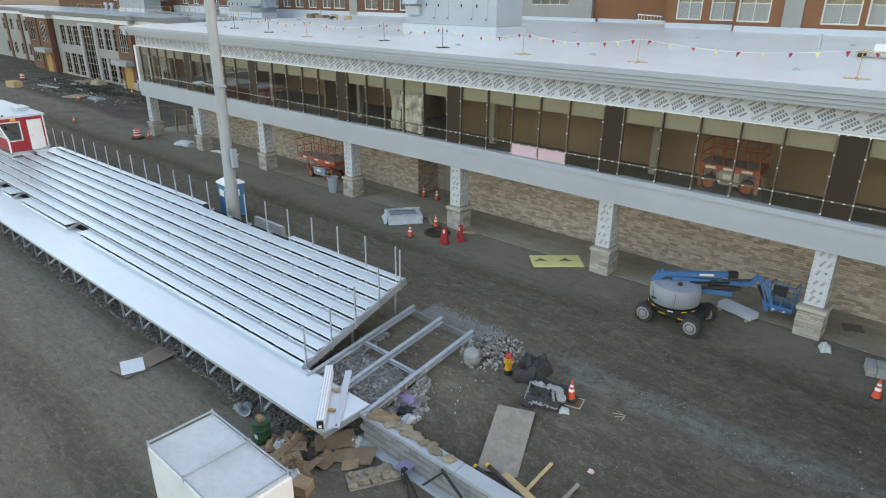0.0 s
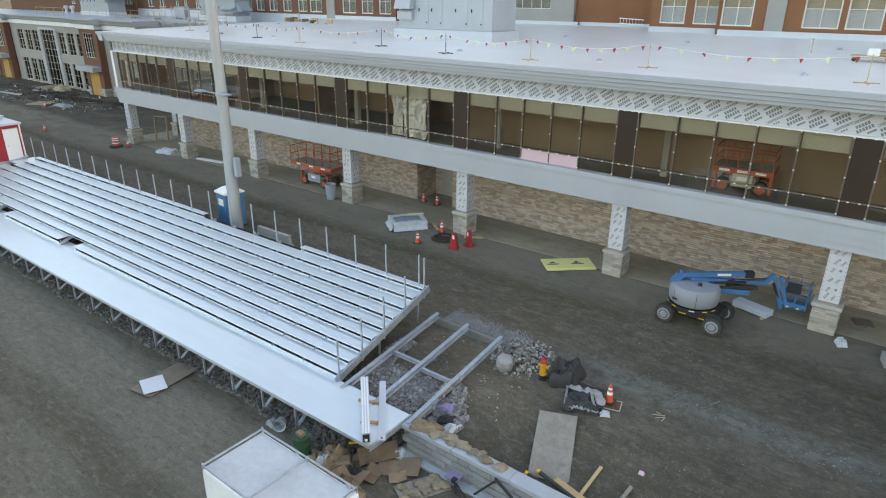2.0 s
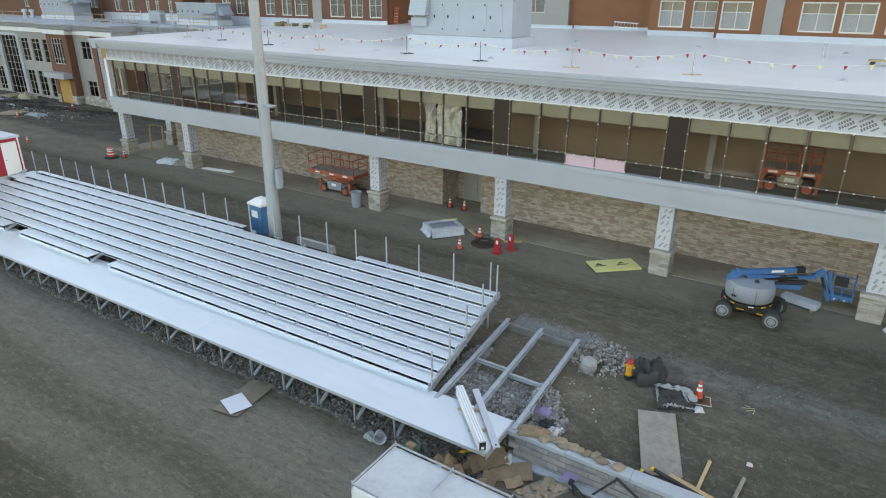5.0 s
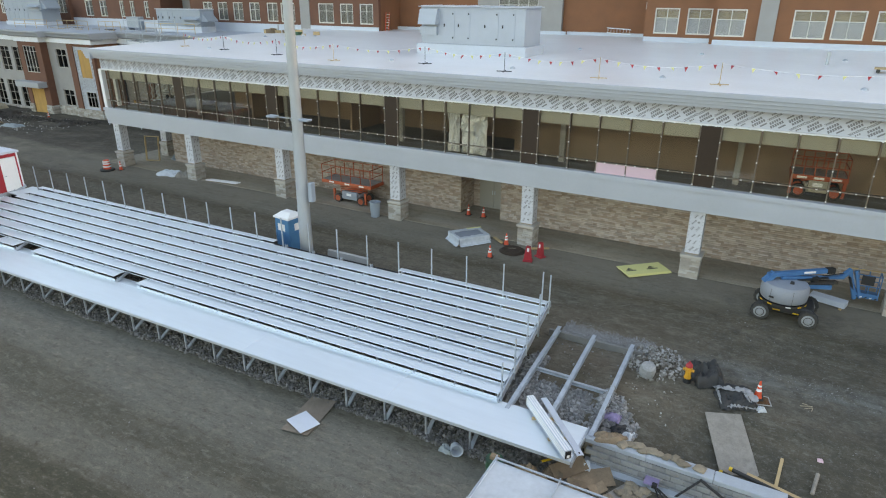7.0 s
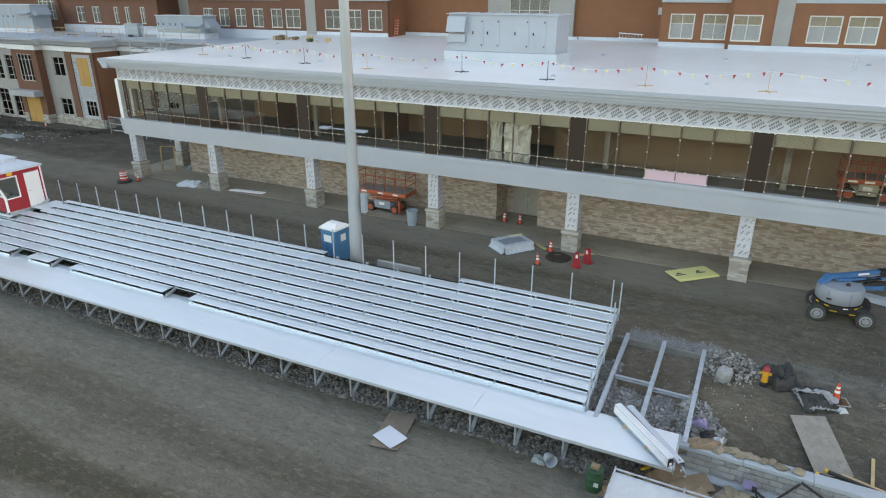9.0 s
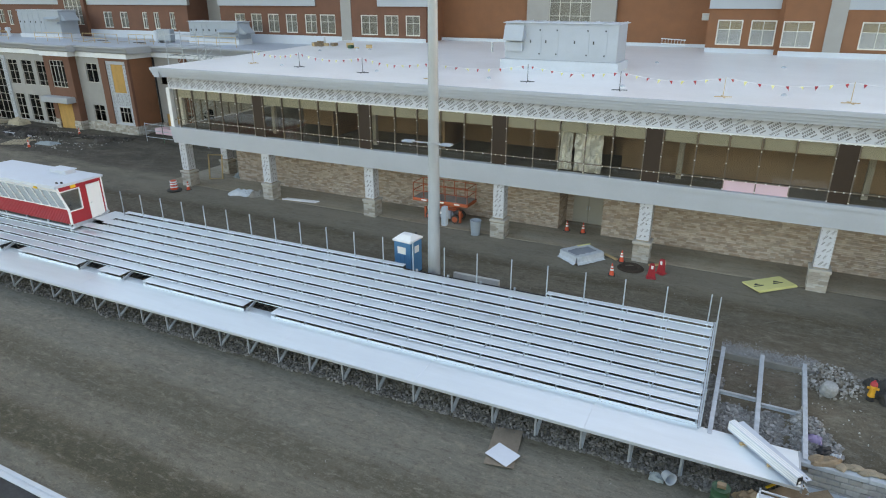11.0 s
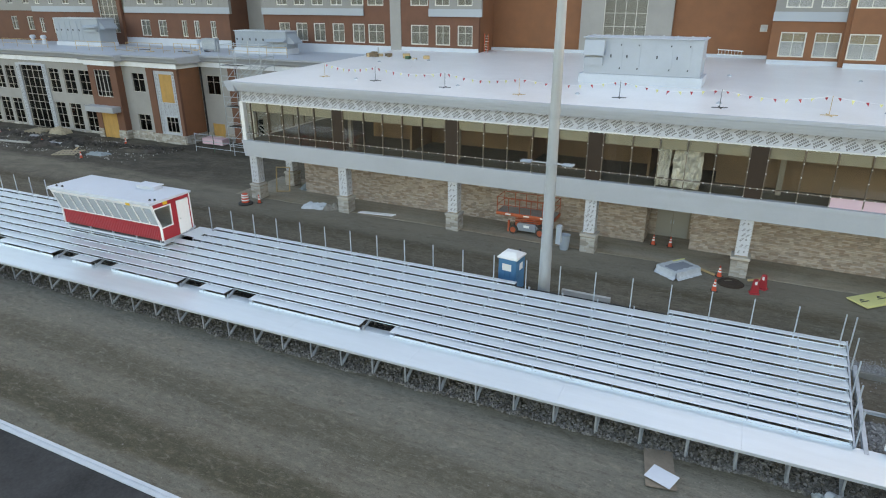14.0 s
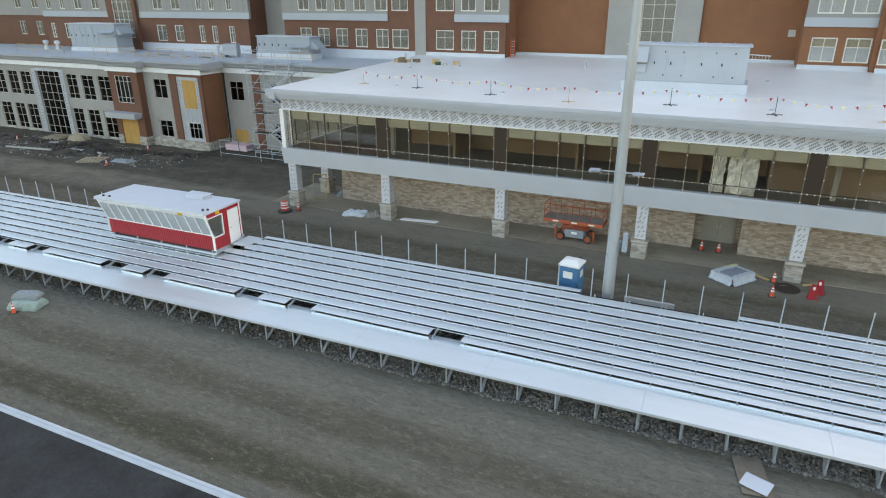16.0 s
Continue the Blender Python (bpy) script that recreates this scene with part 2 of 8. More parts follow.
def glazing(name, tint, gloss=1.0):
    """Window glass: clear tinted body with a mirror-like face that grows at a slant."""
    m = bpy.data.materials.new(name)
    m.use_nodes = True
    nt = m.node_tree
    nt.nodes.remove(nt.nodes["Principled BSDF"])
    clear, shine, mix, lw, p5, lift = (nt.nodes.new(k) for k in ("ShaderNodeBsdfTransparent", "ShaderNodeBsdfGlossy", "ShaderNodeMixShader", "ShaderNodeLayerWeight", "ShaderNodeMath", "ShaderNodeMath"))
    clear.inputs["Color"].default_value = (*tint, 1)
    shine.inputs["Roughness"].default_value = 0.02
    shine.inputs["Color"].default_value = (gloss, gloss, gloss, 1)
    lw.inputs["Blend"].default_value = 0.5
    p5.operation, p5.inputs[1].default_value = "POWER", 4.0
    lift.operation, lift.inputs[1].default_value, lift.inputs[2].default_value = "MULTIPLY_ADD", 0.9, 0.05
    nt.links.new(lw.outputs["Facing"], p5.inputs[0])
    nt.links.new(p5.outputs[0], lift.inputs[0])
    nt.links.new(lift.outputs[0], mix.inputs[0])
    nt.links.new(clear.outputs[0], mix.inputs[1])
    nt.links.new(shine.outputs[0], mix.inputs[2])
    nt.links.new(mix.outputs[0], nt.nodes["Material Output"].inputs["Surface"])
    return m




def packed_earth(name, dust=1.0):
    """Earth with long wheel streaks along x, red clay, damp patches and grit."""
    m = surface(name, (0.118 * dust, 0.098 * dust, 0.073 * dust), 0.95, var=0.28, scale=0.35, fine=40, bump=1.0, stretch=(0.6, 1, 1), col2=(0.168 * dust, 0.143 * dust, 0.110 * dust), spec=0.2)
    nt = m.node_tree
    b = nt.nodes["Principled BSDF"]
    base = b.inputs["Base Color"].links[0].from_socket
    geo = nt.nodes.new("ShaderNodeNewGeometry")
    def noise_mask(stretch, scale, detail, lo, hi, strength, turn=0.0, rough=0.6, warp=0.0):
        mp = nt.nodes.new("ShaderNodeMapping")
        mp.inputs["Scale"].default_value = stretch
        mp.inputs["Rotation"].default_value = (0, 0, turn)
        nt.links.new(geo.outputs["Position"], mp.inputs["Vector"])
        t = nt.nodes.new("ShaderNodeTexNoise")
        t.inputs["Scale"].default_value, t.inputs["Detail"].default_value = scale, detail
        t.inputs["Roughness"].default_value, t.inputs["Distortion"].default_value = rough, warp
        nt.links.new(mp.outputs[0], t.inputs["Vector"])
        r = nt.nodes.new("ShaderNodeMapRange")
        r.inputs["From Min"].default_value, r.inputs["From Max"].default_value = lo, hi
        r.inputs["To Max"].default_value = strength
        nt.links.new(t.outputs["Fac"], r.inputs["Value"])
        return r.outputs[0]
    def lay(last, mask, tone):
        mx = nt.nodes.new("ShaderNodeMix")
        mx.data_type = "RGBA"
        nt.links.new(mask, mx.inputs["Factor"])
        nt.links.new(last, mx.inputs["A"])
        mx.inputs["B"].default_value = (*tone, 1)
        return mx.outputs["Result"]
    def layer(last, stretch, scale, detail, lo, hi, tone, strength, turn=0.0, rough=0.6, warp=0.0):
        return lay(last, noise_mask(stretch, scale, detail, lo, hi, strength, turn, rough, warp), tone)
    pale = (0.235 * dust ** 0.5, 0.208 * dust ** 0.5, 0.170 * dust ** 0.5)
    dark = (0.064 * dust ** 1.3, 0.051 * dust ** 1.3, 0.037 * dust ** 1.3)
    clay = (0.140 * dust, 0.098 * dust, 0.072 * dust)
    # red clay only past the stand; the field is grey silt
    sep = nt.nodes.new("ShaderNodeSeparateXYZ")
    nt.links.new(geo.outputs["Position"], sep.inputs[0])
    past = nt.nodes.new("ShaderNodeMapRange")
    past.inputs["From Min"].default_value, past.inputs["From Max"].default_value = 10.0, 15.0
    nt.links.new(sep.outputs["Y"], past.inputs["Value"])
    far = nt.nodes.new("ShaderNodeMath")
    far.operation = "MULTIPLY"
    nt.links.new(past.outputs[0], far.inputs[0])
    nt.links.new(noise_mask((0.22, 0.5, 1), 0.55, 5, 0.46, 0.64, 0.6), far.inputs[1])
    last = lay(base, far.outputs[0], clay)
    last = layer(last, (0.008, 0.32, 1), 0.9, 4, 0.45, 0.62, (0.185 * dust, 0.182 * dust, 0.168 * dust), 0.6, radians(1))
    last = layer(last, (0.008, 0.30, 1), 1.1, 4, 0.50, 0.64, (0.095 * dust, 0.085 * dust, 0.060 * dust), 0.7, radians(1.5))
    # freshly dug clay round the ramp
    dist = nt.nodes.new("ShaderNodeVectorMath")
    dist.operation = "DISTANCE"
    dist.inputs[1].default_value = (-15.9, 16.4, 1.4)
    nt.links.new(geo.outputs["Position"], dist.inputs[0])
    near = nt.nodes.new("ShaderNodeMapRange")
    near.inputs["From Min"].default_value, near.inputs["From Max"].default_value = 4.6, 1.6
    nt.links.new(dist.outputs["Value"], near.inputs["Value"])
    both = nt.nodes.new("ShaderNodeMath")
    both.operation = "MULTIPLY"
    nt.links.new(near.outputs[0], both.inputs[0])
    nt.links.new(noise_mask((1, 1, 1), 0.9, 6, 0.36, 0.56, 0.9), both.inputs[1])
    last = lay(last, both.outputs[0], clay)
    last = layer(last, (0.05, 1.0, 1), 1.1, 10, 0.48, 0.72, pale, 0.42, radians(-3), 0.68, 0.6)
    last = layer(last, (0.035, 0.8, 1), 0.9, 9, 0.50, 0.70, dark, 0.42, radians(2), 0.66, 0.6)
    last = layer(last, (0.12, 3.0, 1), 1.5, 8, 0.53, 0.74, pale, 0.28, radians(4), 0.7, 0.5)
    last = layer(last, (0.5, 0.5, 1), 0.5, 9, 0.52, 0.66, (0.075 * dust, 0.063 * dust, 0.047 * dust), 0.4, 0.0, 0.68, 1.0)
    last = layer(last, (0.6, 0.9, 1), 0.8, 10, 0.52, 0.68, pale, 0.35, 0.5, 0.74, 0.5)
    # wheel bands that run along the stand and the forecourt, (distance, weight) from the kerb
    wob = nt.nodes.new("ShaderNodeMath")
    wob.operation = "MULTIPLY_ADD"
    nt.links.new(noise_mask((0.3, 0.6, 1), 0.35, 4, 0.0, 1.0, 1.0), wob.inputs[0])
    wob.inputs[1].default_value = 2.2
    nt.links.new(sep.outputs["Y"], wob.inputs[2])
    across = nt.nodes.new("ShaderNodeMapRange")
    across.inputs["From Min"].default_value, across.inputs["From Max"].default_value = 1.1, 27.1
    nt.links.new(wob.outputs[0], across.inputs["Value"])
    def bands(stops):
        r = nt.nodes.new("ShaderNodeValToRGB")
        for i, (d, w) in enumerate(stops):
            e = r.color_ramp.elements[i] if i < 2 else r.color_ramp.elements.new(min(1, d / 26))
            e.position, e.color = d / 26, (w, w, w, 1)
        nt.links.new(across.outputs[0], r.inputs[0])
        cut = nt.nodes.new("ShaderNodeMath")
        cut.operation = "MULTIPLY"
        nt.links.new(r.outputs[0], cut.inputs[0])
        nt.links.new(noise_mask((0.3, 1.2, 1), 1.2, 8, 0.1, 0.5, 1.0, 0.0, 0.7), cut.inputs[1])
        return cut.outputs[0]
    if dust == 1.0:
        last = lay(last, bands([(0.0, 0.0), (1.0, 0.1), (1.3, 0.75), (2.4, 0.7), (3.0, 0.0), (4.4, 0.0), (4.9, 0.55), (5.8, 0.5), (6.4, 0.0), (11.5, 0.0), (12.2, 0.85), (15.6, 0.8), (16.4, 0.2), (18.7, 0.0), (19.2, 0.6), (20.4, 0.6), (21.0, 0.1), (22.0, 0.15), (22.3, 0.5), (22.6, 0.1), (25.6, 0.0), (26, 0.45)]), (0.068, 0.061, 0.043))
        last = lay(last, bands([(0.0, 0.45), (0.8, 0.45), (1.1, 0.0), (2.8, 0.0), (3.4, 0.35), (4.2, 0.3), (4.8, 0.0), (6.2, 0.0), (7.0, 0.5), (9.2, 0.45), (10, 0.0), (16.6, 0.0), (17.2, 0.2), (18.3, 0.2), (18.9, 0.0), (22.6, 0.0), (23.2, 0.45), (25.4, 0.45), (26, 0.0)]), (0.200, 0.194, 0.178))
        past2 = nt.nodes.new("ShaderNodeMapRange")
        past2.inputs["From Min"].default_value, past2.inputs["From Max"].default_value = 12.0, 9.0
        past2.inputs["To Max"].default_value = 0.45
        nt.links.new(sep.outputs["Y"], past2.inputs["Value"])
        last = lay(last, past2.outputs[0], (0.120, 0.123, 0.108))
        warm = nt.nodes.new("ShaderNodeMath")
        warm.operation = "MULTIPLY"
        nt.links.new(past.outputs[0], warm.inputs[0])
        nt.links.new(noise_mask((0.3, 0.8, 1), 0.8, 9, 0.28, 0.62, 0.68, 0.0, 0.7), warm.inputs[1])
        last = lay(last, warm.outputs[0], (0.200, 0.160, 0.125))
    grit, pit = (0.27 * dust ** 0.5, 0.25 * dust ** 0.5, 0.215 * dust ** 0.5), (0.052 * dust, 0.042 * dust, 0.031 * dust)
    last = layer(last, (0.16, 3.2, 1), 1.6, 6, 0.54, 0.70, pale, 0.22, radians(3), 0.7, 0.3)
    last = layer(last, (0.16, 3.6, 1), 1.5, 6, 0.54, 0.70, dark, 0.26, radians(1), 0.7, 0.3)
    last = layer(last, (0.7, 1, 1), 2.2, 10, 0.52, 0.68, pale, 0.6, 0.0, 0.74)
    last = layer(last, (0.7, 1.2, 1), 3.1, 10, 0.52, 0.68, dark, 0.6, 0.3, 0.74)
    last = layer(last, (1, 1.2, 1), 8, 6, 0.56, 0.70, dark, 0.5, 0.0, 0.65)
    last = layer(last, (1, 1, 1), 5, 6, 0.57, 0.70, grit, 0.4, 0.6, 0.65)
    last = layer(last, (1, 1, 1), 17, 4, 0.60, 0.70, grit, 0.6, 0.0, 0.6)
    last = layer(last, (1, 1.1, 1), 14, 4, 0.58, 0.70, pit, 0.45, 0.9, 0.6)
    if dust == 1.0:
        def bounded(node_socket, lo0, lo1):
            r = nt.nodes.new("ShaderNodeMapRange")
            r.inputs["From Min"].default_value, r.inputs["From Max"].default_value = lo0, lo1
            nt.links.new(node_socket, r.inputs["Value"])
            return r.outputs[0]
        def times(*socks):
            out = socks[0]
            for q in socks[1:]:
                mm = nt.nodes.new("ShaderNodeMath")
                mm.operation = "MULTIPLY"
                nt.links.new(out, mm.inputs[0])
                nt.links.new(q, mm.inputs[1])
                out = mm.outputs[0]
            return out
        def multiply_tone(last, mask, tone):
            mx = nt.nodes.new("ShaderNodeMix")
            mx.data_type, mx.blend_type = "RGBA", "MULTIPLY"
            nt.links.new(mask, mx.inputs["Factor"])
            nt.links.new(last, mx.inputs["A"])
            mx.inputs["B"].default_value = (*tone, 1)
            return mx.outputs["Result"]
        # damp wheel lanes in the field and the forecourt, (distance, weight) from the kerb
        last = multiply_tone(last, bands([(0.0, 0.3), (0.7, 0.2), (1.2, 1.0), (2.5, 0.9), (3.1, 0.15), (4.2, 0.1), (4.9, 0.4), (6.0, 0.35), (6.8, 0.0), (9.3, 0.0), (9.8, 0.4), (16.2, 0.2), (17.0, 0.1), (17.6, 0.25), (18.6, 0.35), (19.2, 0.3), (20.2, 0.3), (20.8, 0.45), (21.9, 0.45), (22.2, 0.85), (23.0, 0.8), (23.6, 0.1), (26, 0.0)]), (0.64, 0.63, 0.55))
        # blue-grey crushed stone spread by the ramp
        gravelly = times(bounded(sep.outputs["X"], -13.0, -8.0), bounded(sep.outputs["Y"], 23.5, 20.0), noise_mask((0.5, 0.9, 1), 0.6, 8, 0.3, 0.6, 0.85, 0.0, 0.7))
        last = multiply_tone(last, gravelly, (0.76, 0.83, 0.88))
        # a strip of washed gravel along the forecourt
        strip = times(bounded(sep.outputs["X"], -12.8, -10.5), bounded(sep.outputs["Y"], 17.3, 17.9), bounded(sep.outputs["Y"], 19.1, 18.4), noise_mask((0.6, 1.2, 1), 2.2, 10, 0.38, 0.58, 0.8, 0.0, 0.75))
        last = lay(last, strip, (0.205, 0.205, 0.20))
        last = layer(last, (0.35, 1.6, 1), 1.4, 12, 0.5, 0.66, dark, 0.4, radians(2), 0.78, 0.8)
        last = layer(last, (0.5, 1.4, 1), 3.4, 10, 0.53, 0.66, grit, 0.4, radians(-2), 0.75, 0.5)
        blotch = times(bounded(sep.outputs["X"], -14.0, -11.0), noise_mask((1, 1, 1), 1.3, 12, 0.47, 0.62, 0.7, 0.4, 0.8, 0.4))
        last = lay(last, blotch, (0.070, 0.064, 0.054))
        speck = times(bounded(sep.outputs["X"], -14.0, -11.0), noise_mask((1, 1, 1), 6.5, 8, 0.55, 0.66, 0.7, 0.0, 0.75))
        last = lay(last, speck, (0.185, 0.178, 0.165))
        # churned soil of the far yard
        yard = times(bounded(sep.outputs["X"], -60.0, -72.0), bounded(sep.outputs["Y"], 23.0, 28.0), noise_mask((0.5, 0.9, 1), 0.55, 9, 0.38, 0.58, 0.8, 0.0, 0.75, 0.6))
        last = lay(last, yard, (0.062, 0.055, 0.048))
        # dust carried out over the slab's edge
        dusty = times(bounded(sep.outputs["Y"], 22.3, 26.2), bounded(sep.outputs["Y"], 28.0, 27.0), noise_mask((0.35, 0.9, 1), 0.7, 9, 0.3, 0.55, 0.85, 0.0, 0.7))
        last = lay(last, dusty, (0.235, 0.205, 0.165))
        ruts = times(bounded(sep.outputs["X"], -54.0, -68.0), bounded(sep.outputs["Y"], 19.5, 22.5), noise_mask((0.5, 0.8, 1), 0.45, 8, 0.25, 0.6, 1.0, 0.5, 0.7, 1.6))
        last = multiply_tone(last, ruts, (0.66, 0.665, 0.66))
        # Ground darkened towards +x: the glare's fall-off is put into its colour.
        last = multiply_tone(last, times(bounded(sep.outputs["X"], -9.0, -2.0), bounded(sep.outputs["Y"], 9.0, 12.0)), (0.76, 0.775, 0.79))
        last = multiply_tone(last, bounded(sep.outputs["Z"], -9.0, -8.0), (0.985, 1.0, 0.975))
    nt.links.new(last, b.inputs["Base Color"])
    return m


DIRT = packed_earth("packed_earth")
ASPHALT = surface("asphalt", (0.038, 0.040, 0.042), 0.92, var=0.45, scale=0.5, fine=9, bump=0.4, spec=0.25)
CONCRETE = surface("concrete", (0.42, 0.41, 0.39), 0.85, var=0.15, scale=0.8, fine=30, bump=0.2)
SLAB = packed_earth("dusty_slab", 2.35)
ALU = surface("mill_aluminium", (0.725, 0.79, 0.84), 0.36, metal=0.6, var=0.06, scale=0.5, fine=3, bump=0.02, stretch=(0.15, 1, 1))
GALV = surface("galvanised_steel", (0.45, 0.495, 0.54), 0.5, metal=0.7, var=0.2, scale=3, fine=25, bump=0.05)
ROOF = surface("roof_membrane", (0.78, 0.78, 0.79), 0.33, var=0.07, scale=0.35, fine=6, bump=0.03)
CORNICE = surface("cornice_panel", (0.43, 0.465, 0.52), 0.55, var=0.05, scale=0.5, fine=10, bump=0.03)
WRAP = surface("house_wrap", (0.56, 0.585, 0.635), 0.55, var=0.06, scale=1.2, fine=8, bump=0.1)
PRINT = surface("grey_print", (0.20, 0.20, 0.215), 0.6, var=0.12)
BROWN = surface("bronze_panel", (0.042, 0.027, 0.019), 0.5, var=0.12, scale=1, fine=10, bump=0.02, spec=0.3)
MULLION = surface("bronze_mullion", (0.19, 0.155, 0.125), 0.45, metal=0.3, var=0.1)
GLASS = glazing("tinted_glass", (0.93, 0.91, 0.86), 0.8)
ROOM = surface("room_wall", (0.33, 0.24, 0.178), 0.8, var=0.1, scale=1)
ROOMFLOOR = surface("room_floor", (0.20, 0.19, 0.17), 0.8, var=0.2, scale=1)
BLIND = surface("roller_blind", (0.43, 0.415, 0.355), 0.8, var=0.05)
PINK = surface("pink_board", (0.66, 0.47, 0.53), 0.7, var=0.05)
GROUT = surface("mortar", (0.3, 0.25, 0.2), 0.95, var=0.1)
CAPSTONE = surface("cast_cap", (0.45, 0.42, 0.38), 0.8, var=0.08)
BRICKRED = surface("red_brick", (0.160, 0.073, 0.047), 0.85, var=0.18, scale=0.7, fine=25, bump=0.15)
BRICKBROWN = surface("brown_brick", (0.235, 0.102, 0.052), 0.85, var=0.14, scale=0.7, fine=25, bump=0.15)
TAN = surface("tan_block", (0.32, 0.314, 0.305), 0.85, var=0.1, scale=0.6, fine=20, bump=0.1)
SIDING = surface("pale_siding", (0.26, 0.257, 0.25), 0.6, var=0.05, scale=0.5, fine=8, bump=0.03)
WHITE = surface("white_paint", (0.8, 0.8, 0.8), 0.5, var=0.04, scale=1, fine=8, bump=0.02)
FRIEZE = surface("white_frieze", (0.74, 0.77, 0.81), 0.6, var=0.08, scale=1.2, fine=8, bump=0.05)
WINFRAME = surface("window_frame", (0.50, 0.48, 0.44), 0.5, var=0.05)
PLY = surface("plywood", (0.45, 0.26, 0.08), 0.8, var=0.2, scale=1.5, fine=12, stretch=(1, 1, 0.3))
OLDPLY = surface("weathered_plywood", (0.26, 0.237, 0.208), 0.85, var=0.28, scale=3.2, fine=18, bump=0.2)
DARK = surface("room_shade_dark", (0.06, 0.058, 0.055), 0.9, var=0.2)
RED = surface("red_siding", (0.36, 0.02, 0.03), 0.5, var=0.1, scale=1, fine=10)
BLUE = surface("blue_plastic", (0.055, 0.20, 0.38), 0.45, var=0.08)

WALL_TONES = [(0.323, 0.246, 0.198), (0.429, 0.360, 0.307), (0.493, 0.432, 0.384), (0.372, 0.291, 0.239), (0.453, 0.384, 0.336), (0.396, 0.332, 0.283), (0.332, 0.274, 0.239), (0.469, 0.392, 0.336)]
STONEWALL = mixed_stone("split_stone", WALL_TONES, "island")
STONEPIECE = mixed_stone("stone_block", WALL_TONES, "object")
BASE_TONES = [(0.300, 0.267, 0.232), (0.417, 0.396, 0.365), (0.467, 0.456, 0.428), (0.350, 0.318, 0.283), (0.400, 0.361, 0.319)]
PALESTONE = mixed_stone("pale_stone", BASE_TONES, "island")
GREY_TONES = [(0.230, 0.226, 0.221), (0.293, 0.289, 0.285), (0.182, 0.176, 0.170), (0.348, 0.340, 0.333), (0.254, 0.241, 0.234), (0.214, 0.202, 0.190)]
# Darker copy of the crushed stone, with the deck's shade in the tones.
STONE = mixed_stone("shaded_gravel", [(0.131, 0.126, 0.117), (0.183, 0.178, 0.170), (0.096, 0.092, 0.085), (0.235, 0.228, 0.217), (0.148, 0.137, 0.120)], "island")
RAMPSTONE = mixed_stone("crushed_stone", GREY_TONES, "island")
PEBBLE = mixed_stone("pebble", [(0.17, 0.163, 0.152), (0.21, 0.205, 0.198), (0.13, 0.12, 0.105), (0.28, 0.275, 0.268)], "island")
RUBBLE = mixed_stone("pale_rubble", [(0.36, 0.35, 0.33), (0.29, 0.275, 0.25), (0.45, 0.44, 0.42), (0.24, 0.22, 0.19), (0.18, 0.155, 0.125)], "island")
BLOCK = surface("concrete_block", (0.29, 0.295, 0.295), 0.9, var=0.14, scale=2, fine=25, bump=0.4, rnd=0.12)
ORANGE = surface("orange_plastic", (0.64, 0.07, 0.02), 0.5, var=0.1)
LIFTORANGE = surface("lift_orange", (0.44, 0.095, 0.04), 0.5, var=0.15, scale=2)
LIFTBLUE = surface("lift_blue", (0.045, 0.165, 0.36), 0.45, var=0.18, scale=3)
LIFTGREY = surface("lift_grey", (0.26, 0.285, 0.33), 0.5, var=0.1, scale=1.5)
RUBBER = surface("rubber", (0.05, 0.048, 0.045), 0.85, var=0.25, scale=4)
BLACK = surface("black_plastic", (0.02, 0.02, 0.022), 0.6, var=0.2, scale=3)
TARP = surface("black_fabric", (0.04, 0.040, 0.040), 0.75, var=0.35, scale=2.5, fine=18, bump=0.5)
SILVERTARP = surface("silver_fabric", (0.31, 0.315, 0.32), 0.5, var=0.2, scale=3, bump=0.3)
YELLOW = surface("yellow_paint", (0.75, 0.45, 0.02), 0.5, var=0.1)
YELLOWBOARD = surface("yellow_board", (0.72, 0.68, 0.30), 0.7, var=0.06)
GREEN = surface("green_drum", (0.018, 0.070, 0.036), 0.5, var=0.2, scale=3)
CARD = surface("cardboard", (0.225, 0.162, 0.105), 0.85, var=0.25, scale=3, fine=20, rnd=0.3)
LUMBER = surface("lumber", (0.50, 0.36, 0.19), 0.8, var=0.15, scale=2, fine=14)
SAND = surface("burlap_stone", (0.255, 0.21, 0.15), 0.9, var=0.25, scale=5, fine=25, bump=0.6, rnd=0.2)
FOIL = surface("foil", (0.75, 0.77, 0.78), 0.32, metal=0.4, var=0.1, scale=6, fine=10, bump=0.2)
REDRAIL = surface("red_barrier", (0.40, 0.03, 0.04), 0.5, var=0.12)
PURPLE = surface("lilac_foam", (0.30, 0.24, 0.40), 0.7, var=0.08)
PLASTICBAG = surface("sage_plastic", (0.26, 0.36, 0.34), 0.45, var=0.2, scale=3, bump=0.4)
GREYBAG = surface("grey_plastic", (0.22, 0.26, 0.28), 0.5, var=0.2, scale=3, bump=0.4)
SHEET = surface("white_plastic_sheet", (0.52, 0.56, 0.60), 0.4, var=0.14, scale=2.5, fine=14, bump=0.4)
RUST = surface("rusty_iron", (0.19, 0.095, 0.045), 0.85, var=0.3, scale=8, bump=0.4)
MAST = surface("mast_steel", (0.42, 0.455, 0.49), 0.5, metal=0.5, var=0.1, scale=1.2, fine=12, bump=0.03, stretch=(1, 1, 0.2))
MUDRED = surface("muddy_red", (0.16, 0.125, 0.115), 0.8, var=0.2, scale=3)
UNIT = surface("unit_panel", (0.30, 0.35, 0.405), 0.5, var=0.06, scale=0.8)
AIRUNIT = surface("air_handler_panel", (0.40, 0.445, 0.50), 0.45, var=0.06, scale=0.8)
BATTEN = surface("siding_band", (0.36, 0.395, 0.44), 0.6, var=0.05, scale=0.6)


